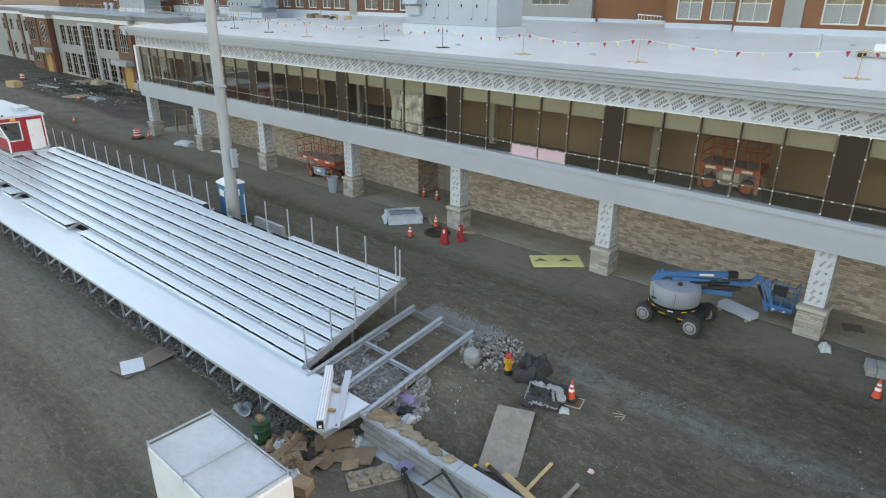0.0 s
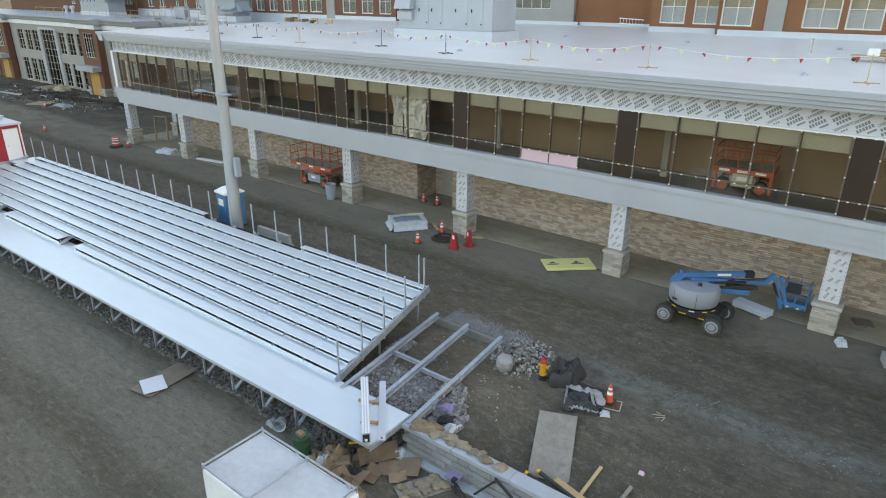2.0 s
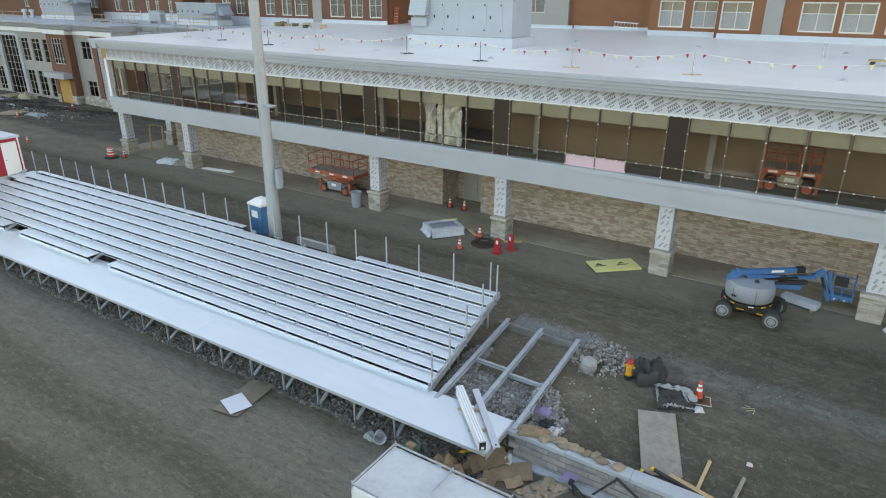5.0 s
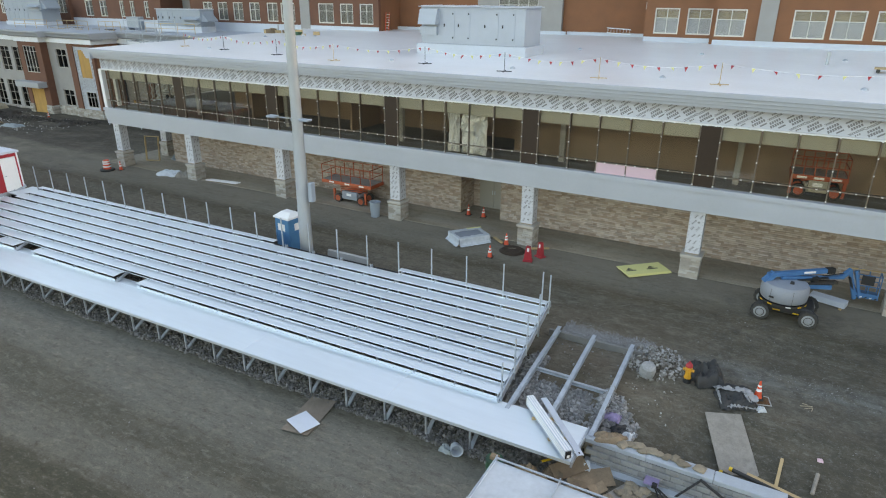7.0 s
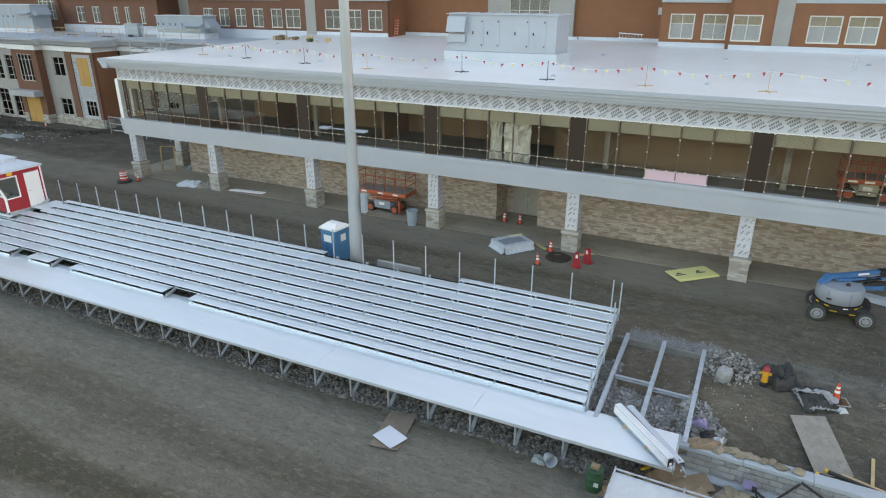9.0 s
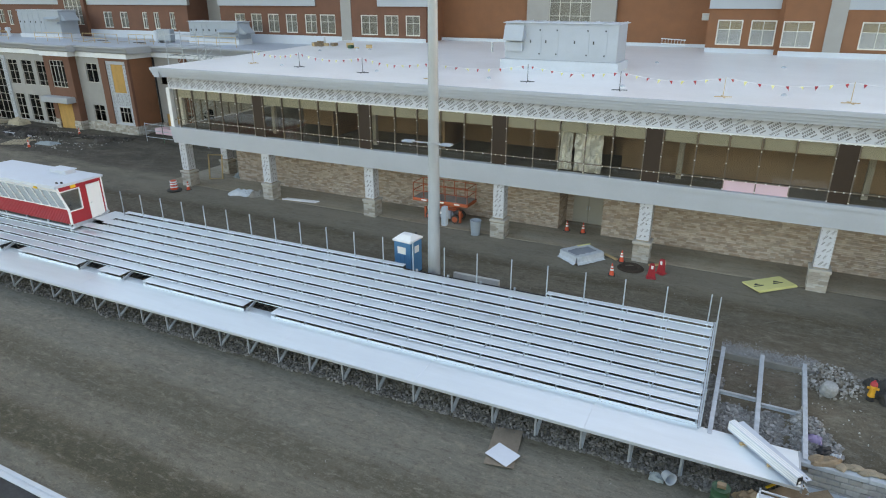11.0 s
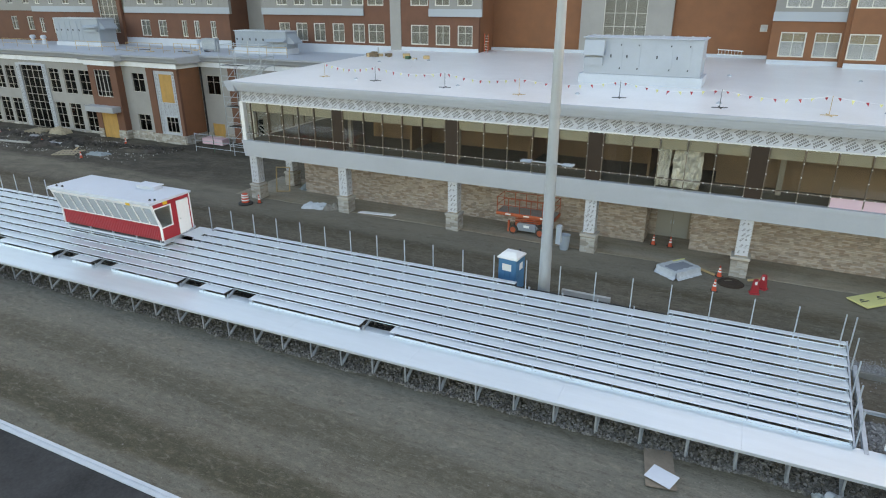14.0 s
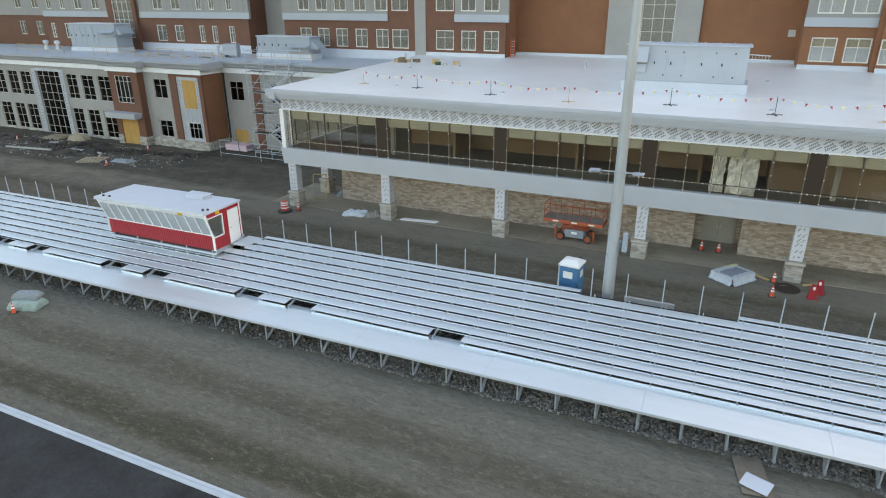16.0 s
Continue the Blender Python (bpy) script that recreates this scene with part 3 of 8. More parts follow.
def film_or_haze(name, tone, cover):
    """Glass under a pale layer: protective film, and haze put into the hall panes."""
    m = glazing(name, (0.95, 0.96, 0.97), 0.6)
    nt = m.node_tree
    out = nt.nodes["Material Output"]
    under = out.inputs["Surface"].links[0].from_socket
    d, mix = nt.nodes.new("ShaderNodeBsdfDiffuse"), nt.nodes.new("ShaderNodeMixShader")
    d.inputs["Color"].default_value = (*tone, 1)
    mix.inputs[0].default_value = cover
    nt.links.new(under, mix.inputs[1])
    nt.links.new(d.outputs[0], mix.inputs[2])
    nt.links.new(mix.outputs[0], out.inputs["Surface"])
    return m


DARKGLASS = glazing("dark_glass", (0.55, 0.55, 0.53), 0.48)
# Grey share lifts the hall panes: haze and reflections put into the glass colour.
HALLGLASS = film_or_haze("hazed_glass", (0.50, 0.48, 0.42), 0.16)
FILM = film_or_haze("filmed_glass", (0.6, 0.66, 0.7), 0.45)
WINGCORNICE = surface("wing_cornice", (0.35, 0.37, 0.40), 0.6, var=0.06, scale=0.5, fine=10, bump=0.02)
PALEFRAME = surface("cream_frame", (0.70, 0.69, 0.65), 0.5, var=0.04)
BOXROOF = surface("sheet_roof", (0.52, 0.57, 0.64), 0.45, var=0.06, scale=0.6, fine=8, bump=0.03)
WINGROOF = surface("wing_membrane", (0.41, 0.45, 0.51), 0.45, var=0.12, scale=0.4, fine=6, bump=0.03)
SHADE = surface("window_shade", (0.55, 0.56, 0.57), 0.7, var=0.05)
HYDRANT = surface("hydrant_yellow", (0.62, 0.31, 0.03), 0.5, var=0.15, scale=3)
DOORGREY = surface("door_primer", (0.33, 0.32, 0.29), 0.6, var=0.06)
SACK = surface("broken_concrete", (0.30, 0.305, 0.305), 0.9, var=0.3, scale=3, fine=16, bump=0.7)
POURED = surface("poured_cap", (0.38, 0.42, 0.46), 0.75, var=0.12, scale=1.5, fine=22, bump=0.2)
WINGWRAP = surface("printed_wrap", (0.42, 0.455, 0.51), 0.6, var=0.1, scale=1.5, fine=9, bump=0.1)
PALLETWOOD = surface("grey_timber", (0.38, 0.32, 0.23), 0.85, var=0.2, scale=2, fine=16)
GRIME = surface("muddy_steel", (0.055, 0.045, 0.036), 0.8, var=0.5, scale=4, fine=20, bump=0.3)
RIMGREY = surface("rim_grey", (0.25, 0.265, 0.28), 0.6, var=0.2, scale=6)

# ---- ground ----
def smooth(a, b, t):
    t = min(1, max(0, (t - a) / (b - a)))
    return t * t * (3 - 2 * t)


def along(y, table):
    for (ya, za), (yb, zb) in zip(table, table[1:]):
        if y <= yb:
            return za + (zb - za) * min(1, max(0, (y - ya) / (yb - ya)))
    return table[-1][1]


SKEW = 0.018    # the stand runs at a slight angle to the clubhouse


def skew(x):
    """How far the stand has swung towards the field at x."""
    return SKEW * min(0, x + 20)


def ground_z(x, y):
    """Height of the earth: a flat field, a bank under the stand, the forecourt."""
    if y < 18:
        y -= skew(x) * (1 - smooth(14, 18, y))
    left = along(y, [(-50, 0), (8.8, 0.0), (10.5, -0.12), (12.5, 0.15), (17, 1.15), (19, 1.3), (25.2, 1.585), (26.1, 1.632), (26.25, 1.6), (29, 1.6), (36, 1.35), (60, 1.35)])
    right = along(y, [(-50, 0), (11.7, 0.05), (12.2, 0.5), (13.0, 0.62), (15.2, 1.18), (19, 1.32), (25.2, 1.585), (26.1, 1.632), (26.25, 1.6), (29, 1.6), (36, 1.5), (60, 1.5)])
    k = smooth(-14.6, -14.0, x)
    z = left * (1 - k) + right * k
    if -17.6 < x < -14.0 and 12 < y < 17.5:
        z += 0.25 * smooth(12, 13.5, y) * (1 - smooth(15.5, 17.5, y))
    rough = 0.035 if y > 0.3 else 0.0
    if y > 30 and x < -62:
        rough = 0.1
    z += rough * (noise.noise((x * 0.45, y * 0.8, 0)) + 0.5 * noise.noise((x * 1.7, y * 1.9, 3)))
    return z


gx = [-3000, -1200, -500, -250] + list(np.arange(-150, 30.1, 0.75)) + [80, 250, 700, 1500, 3000]
gy = [-3000, -1200, -400, -150, -60] + list(np.arange(-20, 44.1, 0.4)) + [60, 90, 200, 600, 1500, 3000]
sh = Shape()
sh.add([(x, y, ground_z(x, y) if -20 <= y <= 44 and -150 <= x <= 30 else along(y, [(-20, 0), (44, 1.35)])) for y in gy for x in gx],
       [(j * len(gx) + i, j * len(gx) + i + 1, (j + 1) * len(gx) + i + 1, (j + 1) * len(gx) + i) for j in range(len(gy) - 1) for i in range(len(gx) - 1)])
single("ground", sh, DIRT, "bare packed earth with tyre marks", "ground", kind="structure", smooth=True)
sh = Shape()
sh.box(-300, 200, -90, -0.38, -0.3, 0.05)
single("road", sh, ASPHALT, "dark new asphalt running track base", "road", kind="structure")
sh = Shape()
for i in range(100):
    x = -170 + i * 3.05
    sh.prism([(-0.38, -0.2), (-0.38, 0.07), (-0.35, 0.1), (-0.24, 0.1), (-0.225, 0.07), (-0.17, 0.07), (-0.155, 0.1), (-0.02, 0.1), (0.0, 0.07), (0.0, -0.2)], "x", x, x + 3.042)
single("kerb", sh, surface("kerb_paint", (0.46, 0.51, 0.56), 0.7, var=0.12, scale=1.2, fine=20, bump=0.2), "pale concrete edge kerb along the asphalt", "kerb", kind="structure")
sh = Shape()
sh.box(-60.5, 24, 26.05, 32, 1.2, 1.64)
single("pavement", sh, SLAB, "dusty concrete slab under the overhang", "pavement", kind="structure")

# ---- the stand ----
X_LEFT, X_RIGHT, BAY = -92.42, -17.55, 1.782
DECK_Z, NOSE_Y, RUN, RISE, ROWS_N = 1.03, 12.14, 0.61, 0.187, 9
stand = thing("bleacher_stand", "long aluminium bleacher stand on a galvanised frame, seats not fitted", "bleachers")


def tread_z(k):
    return DECK_Z + 0.30 + RISE * k


secs = np.linspace(X_LEFT, -14.2, 12)
for a, b in zip(secs, secs[1:]):
    part("walkway_deck", Shape().box(a + 0.003, b - 0.003, 10.22, 12.16, DECK_Z - 0.05, DECK_Z, 0.004), ALU, stand)
part("front_channel", Shape().box(X_LEFT, -14.2, 10.18, 10.215, DECK_Z - 0.12, DECK_Z + 0.004), ALU, stand)
part("end_channel", Shape().box(-14.195, -14.14, 10.18, 12.2, DECK_Z - 0.2, DECK_Z + 0.002), GALV, stand)
aisles = [(-39.2, -37.45), (-48.1, -46.35), (-51.7, -50.0), (-58.98, -57.2), (-62.65, -60.8), (-69.85, -68.2), (-73.5, -71.8)]
for h0, h1 in aisles:
    part("aisle_plate", Shape().box(h0 - 0.1, h1 + 0.1, 12.163, 12.66, DECK_Z - 0.05, DECK_Z, 0.004), ALU, stand)
for k in range(ROWS_N):
    y0, z = NOSE_Y + RUN * k, tread_z(k)
    deep = RUN + 0.02 if k < 8 else 0.3
    runs = [(X_LEFT, X_RIGHT)]
    if k == 0:
        runs, a = [], X_LEFT
        for h0, h1 in sorted(aisles):
            runs.append((a, h0))
            a = h1
        runs.append((a, X_RIGHT))
    if k >= 6:
        runs = [(X_LEFT, -64.6), (-53.9 + 0.35 * (k - 6), X_RIGHT)]
    if k == 8:
        runs = [(X_LEFT, -64.6), (-53.2, -32.6), (-24.9, X_RIGHT)]
    for a, b in runs:
        n = max(1, round((b - a) / 7.32))
        for i in range(n):
            xa, xb = a + (b - a) * i / n + 0.003, a + (b - a) * (i + 1) / n - 0.003
            part("tread", Shape().prism([(y0, z - 0.032), (y0 + deep, z - 0.032), (y0 + deep, z), (y0 + 0.01, z), (y0, z - 0.01)], "x", xa, xb), ALU, stand)
        floor_z = tread_z(k - 1) if k else DECK_Z
        part("riser", Shape().box(a, b, y0 + 0.02, y0 + 0.03, floor_z + 0.002, z - (0.15 if k else 0.17)), ALU, stand)
bays = [X_RIGHT - 0.05 - BAY * i for i in range(42)]
for i, x in enumerate(bays):
    sh = Shape()
    for k in range(ROWS_N):
        sh.box(x - 0.018, x + 0.018, NOSE_Y + RUN * k + 0.032, NOSE_Y + RUN * k + 0.06, tread_z(k) - 0.18, tread_z(k) - 0.033)
    sh.bar((x, 12.15, DECK_Z + 0.08), (x, 17.25, tread_z(8) - 0.17), 0.05, 0.14)
    part("carrier", sh, GALV, stand)
    guard_x, x = x - 0.2, x - 0.25
    part("deck_beam", Shape().box(x - 0.03, x + 0.03, 10.22, 12.2, DECK_Z - 0.16, DECK_Z - 0.051), GALV, stand)
    for y, top in ((10.4, DECK_Z - 0.12), (12.3, DECK_Z), (14.7, 1.8), (17.1, 2.5)):
        part("post", Shape().box(x - 0.035, x + 0.035, y - 0.035, y + 0.035, ground_z(x, y) - 0.1, top), GALV, stand)
    part("brace", Shape().bar((x + 0.02, 12.05, DECK_Z - 0.12), (x + 0.02, 10.44, ground_z(x, 10.44) + 0.06), 0.14, 0.06), GALV, stand)
    if not -64.6 < x < -53.6:
        part("guard_post", Shape().box(guard_x - 0.025, guard_x + 0.025, 17.1, 17.15, tread_z(8) - 0.45, 4.2), GALV, stand)
part("end_stringer", Shape().bar((X_RIGHT + 0.05, 12.0, DECK_Z + 0.0), (X_RIGHT + 0.05, 17.4, tread_z(8) - 0.12), 0.06, 0.3), GALV, stand)
for y in (12.12, 13.33, 14.55, 15.8, 17.0):
    part("guard_post", Shape().box(X_RIGHT + 0.09, X_RIGHT + 0.14, y - 0.025, y + 0.025, DECK_Z + 0.31 * (y - 12) - 0.15, DECK_Z + 1.65 + 0.31 * (y - 12.1)), GALV, stand)

nx = 76
sh = Shape()
sh.add([(X_LEFT + (X_RIGHT - 2.6 - X_LEFT) * i / nx, y, 0.05 + ground_z(X_LEFT + (X_RIGHT - 2.6 - X_LEFT) * i / nx, y + skew(X_LEFT + (X_RIGHT - 2.6 - X_LEFT) * i / nx))) for y in np.arange(13.6, 17.05, 0.4) for i in range(nx + 1)],
       [(j * (nx + 1) + i, j * (nx + 1) + i + 1, (j + 1) * (nx + 1) + i + 1, (j + 1) * (nx + 1) + i) for j in range(8) for i in range(nx)])
# Unseen black sheets added to block light, so the tread gaps go dark.
for a, b, k in ((X_LEFT, -64.6, 8), (-64.6, -53.2, 5), (-53.2, -32.6, 8), (-32.6, -24.9, 7), (-24.9, X_RIGHT - 2.4, 8)):
    part("back_screen", Shape().box(a, b, 17.28, 17.3, 1.0, tread_z(k) - 0.05), TARP, stand, "unseen black sheet added behind the stand to darken its gaps")
part("back_screen", Shape().box(-64.6, -53.2, NOSE_Y + RUN * 6 + 0.05, NOSE_Y + RUN * 6 + 0.07, 1.0, tread_z(5) - 0.05), TARP, stand, "unseen black sheet added behind the stand to darken its gaps")
part("end_screen", Shape().box(X_LEFT + 0.1, X_LEFT + 0.12, 12.4, 17.26, 0.6, DECK_Z + 0.1), TARP, stand, "unseen black sheet added at the stand's end to block light")
# Black sheet added on the ground to stand for shade under the treads.
part("ground_fabric", sh, TARP, stand, "black sheet added under the treads to darken the gaps")
stand.matrix_basis = Matrix.Translation((-20, 10.2, 0)) @ Matrix.Rotation(math.atan(SKEW), 4, "Z") @ Matrix.Translation((20, -10.2, 0))

# ramp frame
def i_beam(p, q, w, h):
    """A rolled steel joist with two flanges and a web."""
    sh = Shape()
    p, q = Vector(p), Vector(q)
    off = Vector((0, 0, h / 2 - 0.008))
    sh.bar(p + off, q + off, w, 0.016)
    sh.bar(p - off, q - off, w, 0.016)
    sh.bar(p, q, 0.02, h - 0.03)
    return sh


ramp_frame = thing("ramp_frame", "unfinished galvanised steel ramp frame at the stand's end", "steel frame")
for x in (-17.12, -15.6, -14.02):
    part("beam", i_beam((x, 11.9, 0.93), (x, 17.4, 1.66), 0.16, 0.22), GALV, ramp_frame)
part("crossbar", i_beam((-17.03, 14.6, 1.24), (-15.69, 14.6, 1.24), 0.12, 0.14), GALV, ramp_frame)
part("crossbar", i_beam((-15.51, 14.4, 1.2), (-14.11, 14.4, 1.2), 0.12, 0.14), GALV, ramp_frame)
part("crossbar", i_beam((-17.03, 12.25, 0.9), (-14.11, 12.25, 0.9), 0.12, 0.14), GALV, ramp_frame)
part("sill", Shape().box(-17.6, -13.6, 17.42, 17.56, 1.1, 1.48, 0.02), surface("rough_sill", (0.20, 0.195, 0.185), 0.9, var=0.2, scale=2, fine=25, bump=0.4), ramp_frame, "rough concrete sill")

# press box
pb = thing("press_box", "red and white timber press box with slanted windows, on the stand", "press box")
PX0, PX1, PY0, PY1, PZ0, PZ1 = -64.35, -55.15, 14.0, 16.6, 2.5, 5.2
# Black block below the floor, added for the shade of the gap there.
part("floor_frame", Shape().box(PX0 + 0.1, PX1 - 0.1, PY0 + 0.13, PY1, PZ0 - 0.3, PZ0 + 0.06), BLACK, pb)
part("base_rail", Shape().box(PX0 + 0.02, PX1 - 0.02, PY0 + 0.02, PY0 + 0.12, PZ0 - 0.34, PZ0 - 0.2), BOXROOF, pb)
part("base_rail", Shape().box(PX1 - 0.14, PX1 - 0.02, PY0 + 0.12, PY1, PZ0 - 0.3, PZ0), GALV, pb)
for i in range(5):
    x = PX0 + 0.3 + i * 2.15
    part("foot", Shape().box(x - 0.05, x + 0.05, PY0 + 0.03, PY0 + 0.11, tread_z(3), PZ0), GALV, pb)
    part("foot", Shape().box(x - 0.05, x + 0.05, PY1 - 0.3, PY1 - 0.16, 2.0, PZ0 - 0.2), GALV, pb)
sh = Shape()
n = 58
pts = []
for i in range(n):
    x = PX0 + 0.12 + (PX1 - PX0 - 0.24) * i / n
    w = (PX1 - PX0 - 0.24) / n
    pts += [(x, PY0 + 0.02), (x + w * 0.3, PY0), (x + w * 0.7, PY0), (x + w * 0.9, PY0 + 0.02)]
pts += [(PX1 - 0.12, PY0 + 0.02), (PX1 - 0.12, PY0 + 0.08), (PX0 + 0.12, PY0 + 0.08)]
part("front_siding", sh.prism(pts, "z", PZ0, 3.5), RED, pb, "red ribbed siding")
part("back_wall", Shape().box(PX0, PX1, PY1 - 0.08, PY1, PZ0 + 0.06, PZ1 - 0.1), RED, pb)
part("lining", Shape().box(PX0 + 0.1, PX1 - 0.1, PY1 - 0.12, PY1 - 0.085, PZ0 + 0.07, 5.05), WHITE, pb)
part("lining_floor", Shape().box(PX0 + 0.1, PX1 - 0.1, PY0 + 0.1, PY1 - 0.13, PZ0 + 0.061, PZ0 + 0.07), WHITE, pb)
part("left_wall", Shape().prism([(PY0 + 0.1, PZ0), (PY1 - 0.08, PZ0), (PY1 - 0.08, 5.08), (13.5, 5.08), (PY0 + 0.05, 3.52)], "x", PX0, PX0 + 0.08), RED, pb)
# side wall with window and door
sh = Shape()
x0, x1 = PX1 - 0.08, PX1
sh.prism([(PY0 + 0.02, PZ0), (15.42, PZ0), (15.42, 3.34), (PY0 + 0.02, 3.34)], "x", x0, x1)
sh.prism([(14.98, 3.34), (15.42, 3.34), (15.42, 5.08), (14.98, 5.08)], "x", x0, x1)
sh.prism([(13.6, 4.78), (14.98, 4.78), (14.98, 5.08), (13.5, 5.08)], "x", x0, x1)
sh.prism([(16.38, PZ0), (PY1 - 0.08, PZ0), (PY1 - 0.08, 5.08), (16.38, 5.08)], "x", x0, x1)
sh.prism([(15.42, 4.84), (16.38, 4.84), (16.38, 5.08), (15.42, 5.08)], "x", x0, x1)
part("side_wall", sh, RED, pb)
door = part("door", Shape().box(x0 + 0.02, x1 + 0.012, 15.46, 16.34, PZ0 + 0.02, 4.8, 0.005), WHITE, pb, "plain white door")
part("handle", Shape().box(x1 + 0.012, x1 + 0.06, 15.53, 15.62, 3.55, 3.6, 0.004), GALV, door)
part("door_frame", Shape().box(x0 + 0.01, x1 + 0.02, 15.42, 15.46, PZ0, 4.84), WHITE, pb)
part("door_frame", Shape().box(x0 + 0.01, x1 + 0.02, 16.34, 16.4, PZ0, 4.84), WHITE, pb)
sh = Shape()
for p, q in (((13.98, 3.36), (14.98, 3.36)), ((14.95, 3.36), (14.95, 4.78)), ((13.62, 4.76), (14.98, 4.76)), ((13.98, 3.36), (13.62, 4.76))):
    sh.bar((x1 - 0.02, *p), (x1 - 0.02, *q), 0.08, 0.07)
sw = part("side_window", sh, WHITE, pb, "white-framed side window")
part("pane", Shape().prism([(13.99, 3.39), (14.94, 3.39), (14.94, 4.75), (13.64, 4.75)], "x", x1 - 0.05, x1 - 0.04), GLASS, sw)
# slanted front windows
n = 11
part("window_sill", Shape().box(PX0, PX1, PY0 - 0.03, PY0 + 0.08, 3.5, 3.56), WHITE, pb)
for i in range(n + 1):
    x = PX0 + 0.06 + (PX1 - PX0 - 0.12) * i / n
    part("window_post", Shape().bar((x, PY0 + 0.02, 3.54), (x, 13.56, 4.82), 0.07, 0.09), WHITE, pb)
    if i < n:
        w = (PX1 - PX0 - 0.12) / n
        part("pane", Shape().add([(x + 0.035, PY0 + 0.02, 3.56), (x + w - 0.035, PY0 + 0.02, 3.56), (x + w - 0.035, 13.57, 4.82), (x + 0.035, 13.57, 4.82), (x + 0.035, PY0 + 0.035, 3.56), (x + w - 0.035, PY0 + 0.035, 3.56), (x + w - 0.035, 13.585, 4.82), (x + 0.035, 13.585, 4.82)], [(0, 1, 2, 3), (7, 6, 5, 4), (0, 4, 5, 1), (2, 6, 7, 3), (1, 5, 6, 2), (0, 3, 7, 4)]), FILM, pb)
part("fascia", Shape().prism([(13.57, 4.8), (13.66, 4.8), (13.58, 5.1), (13.42, 5.1)], "x", PX0 - 0.02, PX1 + 0.02), WHITE, pb)
part("corner_post", Shape().bar((PX1 - 0.03, PY0 + 0.01, PZ0), (PX1 - 0.03, PY0 + 0.01, 3.54), 0.11, 0.1), WHITE, pb)
part("corner_post", Shape().box(PX1 - 0.07, PX1 + 0.01, PY1 - 0.09, PY1 + 0.01, PZ0, 5.1), WHITE, pb)
part("corner_post", Shape().bar((PX0 + 0.05, PY0 + 0.01, PZ0), (PX0 + 0.05, PY0 + 0.01, 3.54), 0.11, 0.1), WHITE, pb)
roof = part("roof", Shape().prism([(13.36, 5.06), (16.72, 5.06), (16.72, 5.2), (13.4, 5.24)], "x", PX0 - 0.1, PX1 + 0.04), BOXROOF, pb, "white sheet roof")
part("hatch", Shape().box(-58.7, -57.15, 15.6, 16.35, 5.2, 5.44, 0.02), BOXROOF, roof)
part("hatch_lid", Shape().box(-58.78, -57.07, 15.52, 16.43, 5.443, 5.49, 0.015), BOXROOF, roof)
for x, y in ((-63.9, 13.7), (-63.4, 13.75), (-55.6, 13.9), (-55.35, 14.05)):
    part("lamp", Shape().turned(x, y, 5.2, [(0.05, 0), (0.08, 0.06), (0.06, 0.14)], 8), BLACK, roof)
for x in (-57.3,):
    part("notice", Shape().bar((x, 13.47, 5.0), (x + 0.36, 13.47, 5.0), 0.02, 0.3), YELLOW, pb)
part("notice", Shape().box(PX1 + 0.012, PX1 + 0.02, 14.4, 14.75, 4.85, 5.15), YELLOW, pb)
pb.matrix_basis = Matrix.Translation((PX1, PY0 - 0.05, 0)) @ Matrix.Rotation(math.atan(SKEW), 4, "Z") @ Matrix.Diagonal((1, 1, 0.965, 1)) @ Matrix.Translation((-PX1, -PY0, 2.5 / 0.965 - 2.5))
part("landing", Shape().box(PX1 + 0.02, -53.9, 15.45, 17.1, 2.42, 2.46), ALU, pb, "small aluminium landing")

# ---- the clubhouse ----
club = thing("clubhouse", "two-storey clubhouse under construction, glazed upper floor over stone base", "building")
CX0, CX1 = -58.45, 24.0
PILLARS = [-58.0, -49.57, -40.55, -31.05, -22.2, -13.29, -4.5]
GY = 25.66
sh = Shape()
sh.add([(CX0 - 0.75, 25.02, 10.9), (CX1, 25.02, 10.9), (CX1, 57, 11.5), (CX0 - 0.75, 57, 11.5), (CX0 - 0.75, 25.02, 10.72), (CX1, 25.02, 10.72), (CX1, 57, 10.9), (CX0 - 0.75, 57, 10.9)],
       [(0, 1, 2, 3), (7, 6, 5, 4), (0, 4, 5, 1), (3, 2, 6, 7), (0, 3, 7, 4), (1, 5, 6, 2)])
roof = part("roof", sh, ROOF, club, "flat white membrane roof")
prof = [(0.87, 10.92), (0.87, 10.72), (0.78, 10.7), (0.78, 10.54), (0.68, 10.52), (0.68, 10.37), (0.58, 10.35), (0.58, 10.22), (0.0, 10.2), (0.0, 10.88)]
part("cornice", Shape().prism([(25.85 - d, z) for d, z in prof], "x", CX0 - 0.78, CX1), CORNICE, club, "pale grey stepped metal cornice")
part("cornice", Shape().prism([(CX0 + 0.1 - d, z) for d, z in prof], "y", 25.03, 42), CORNICE, club)
band = part("wrap_band", Shape().box(CX0, CX1, 25.8, 26.2, 9.37, 10.24), WRAP, club, "white printed weather wrap under the cornice")
part("wrap_band", Shape().box(CX0, CX0 + 0.4, 26.2, 40, 9.37, 10.24), WRAP, club)


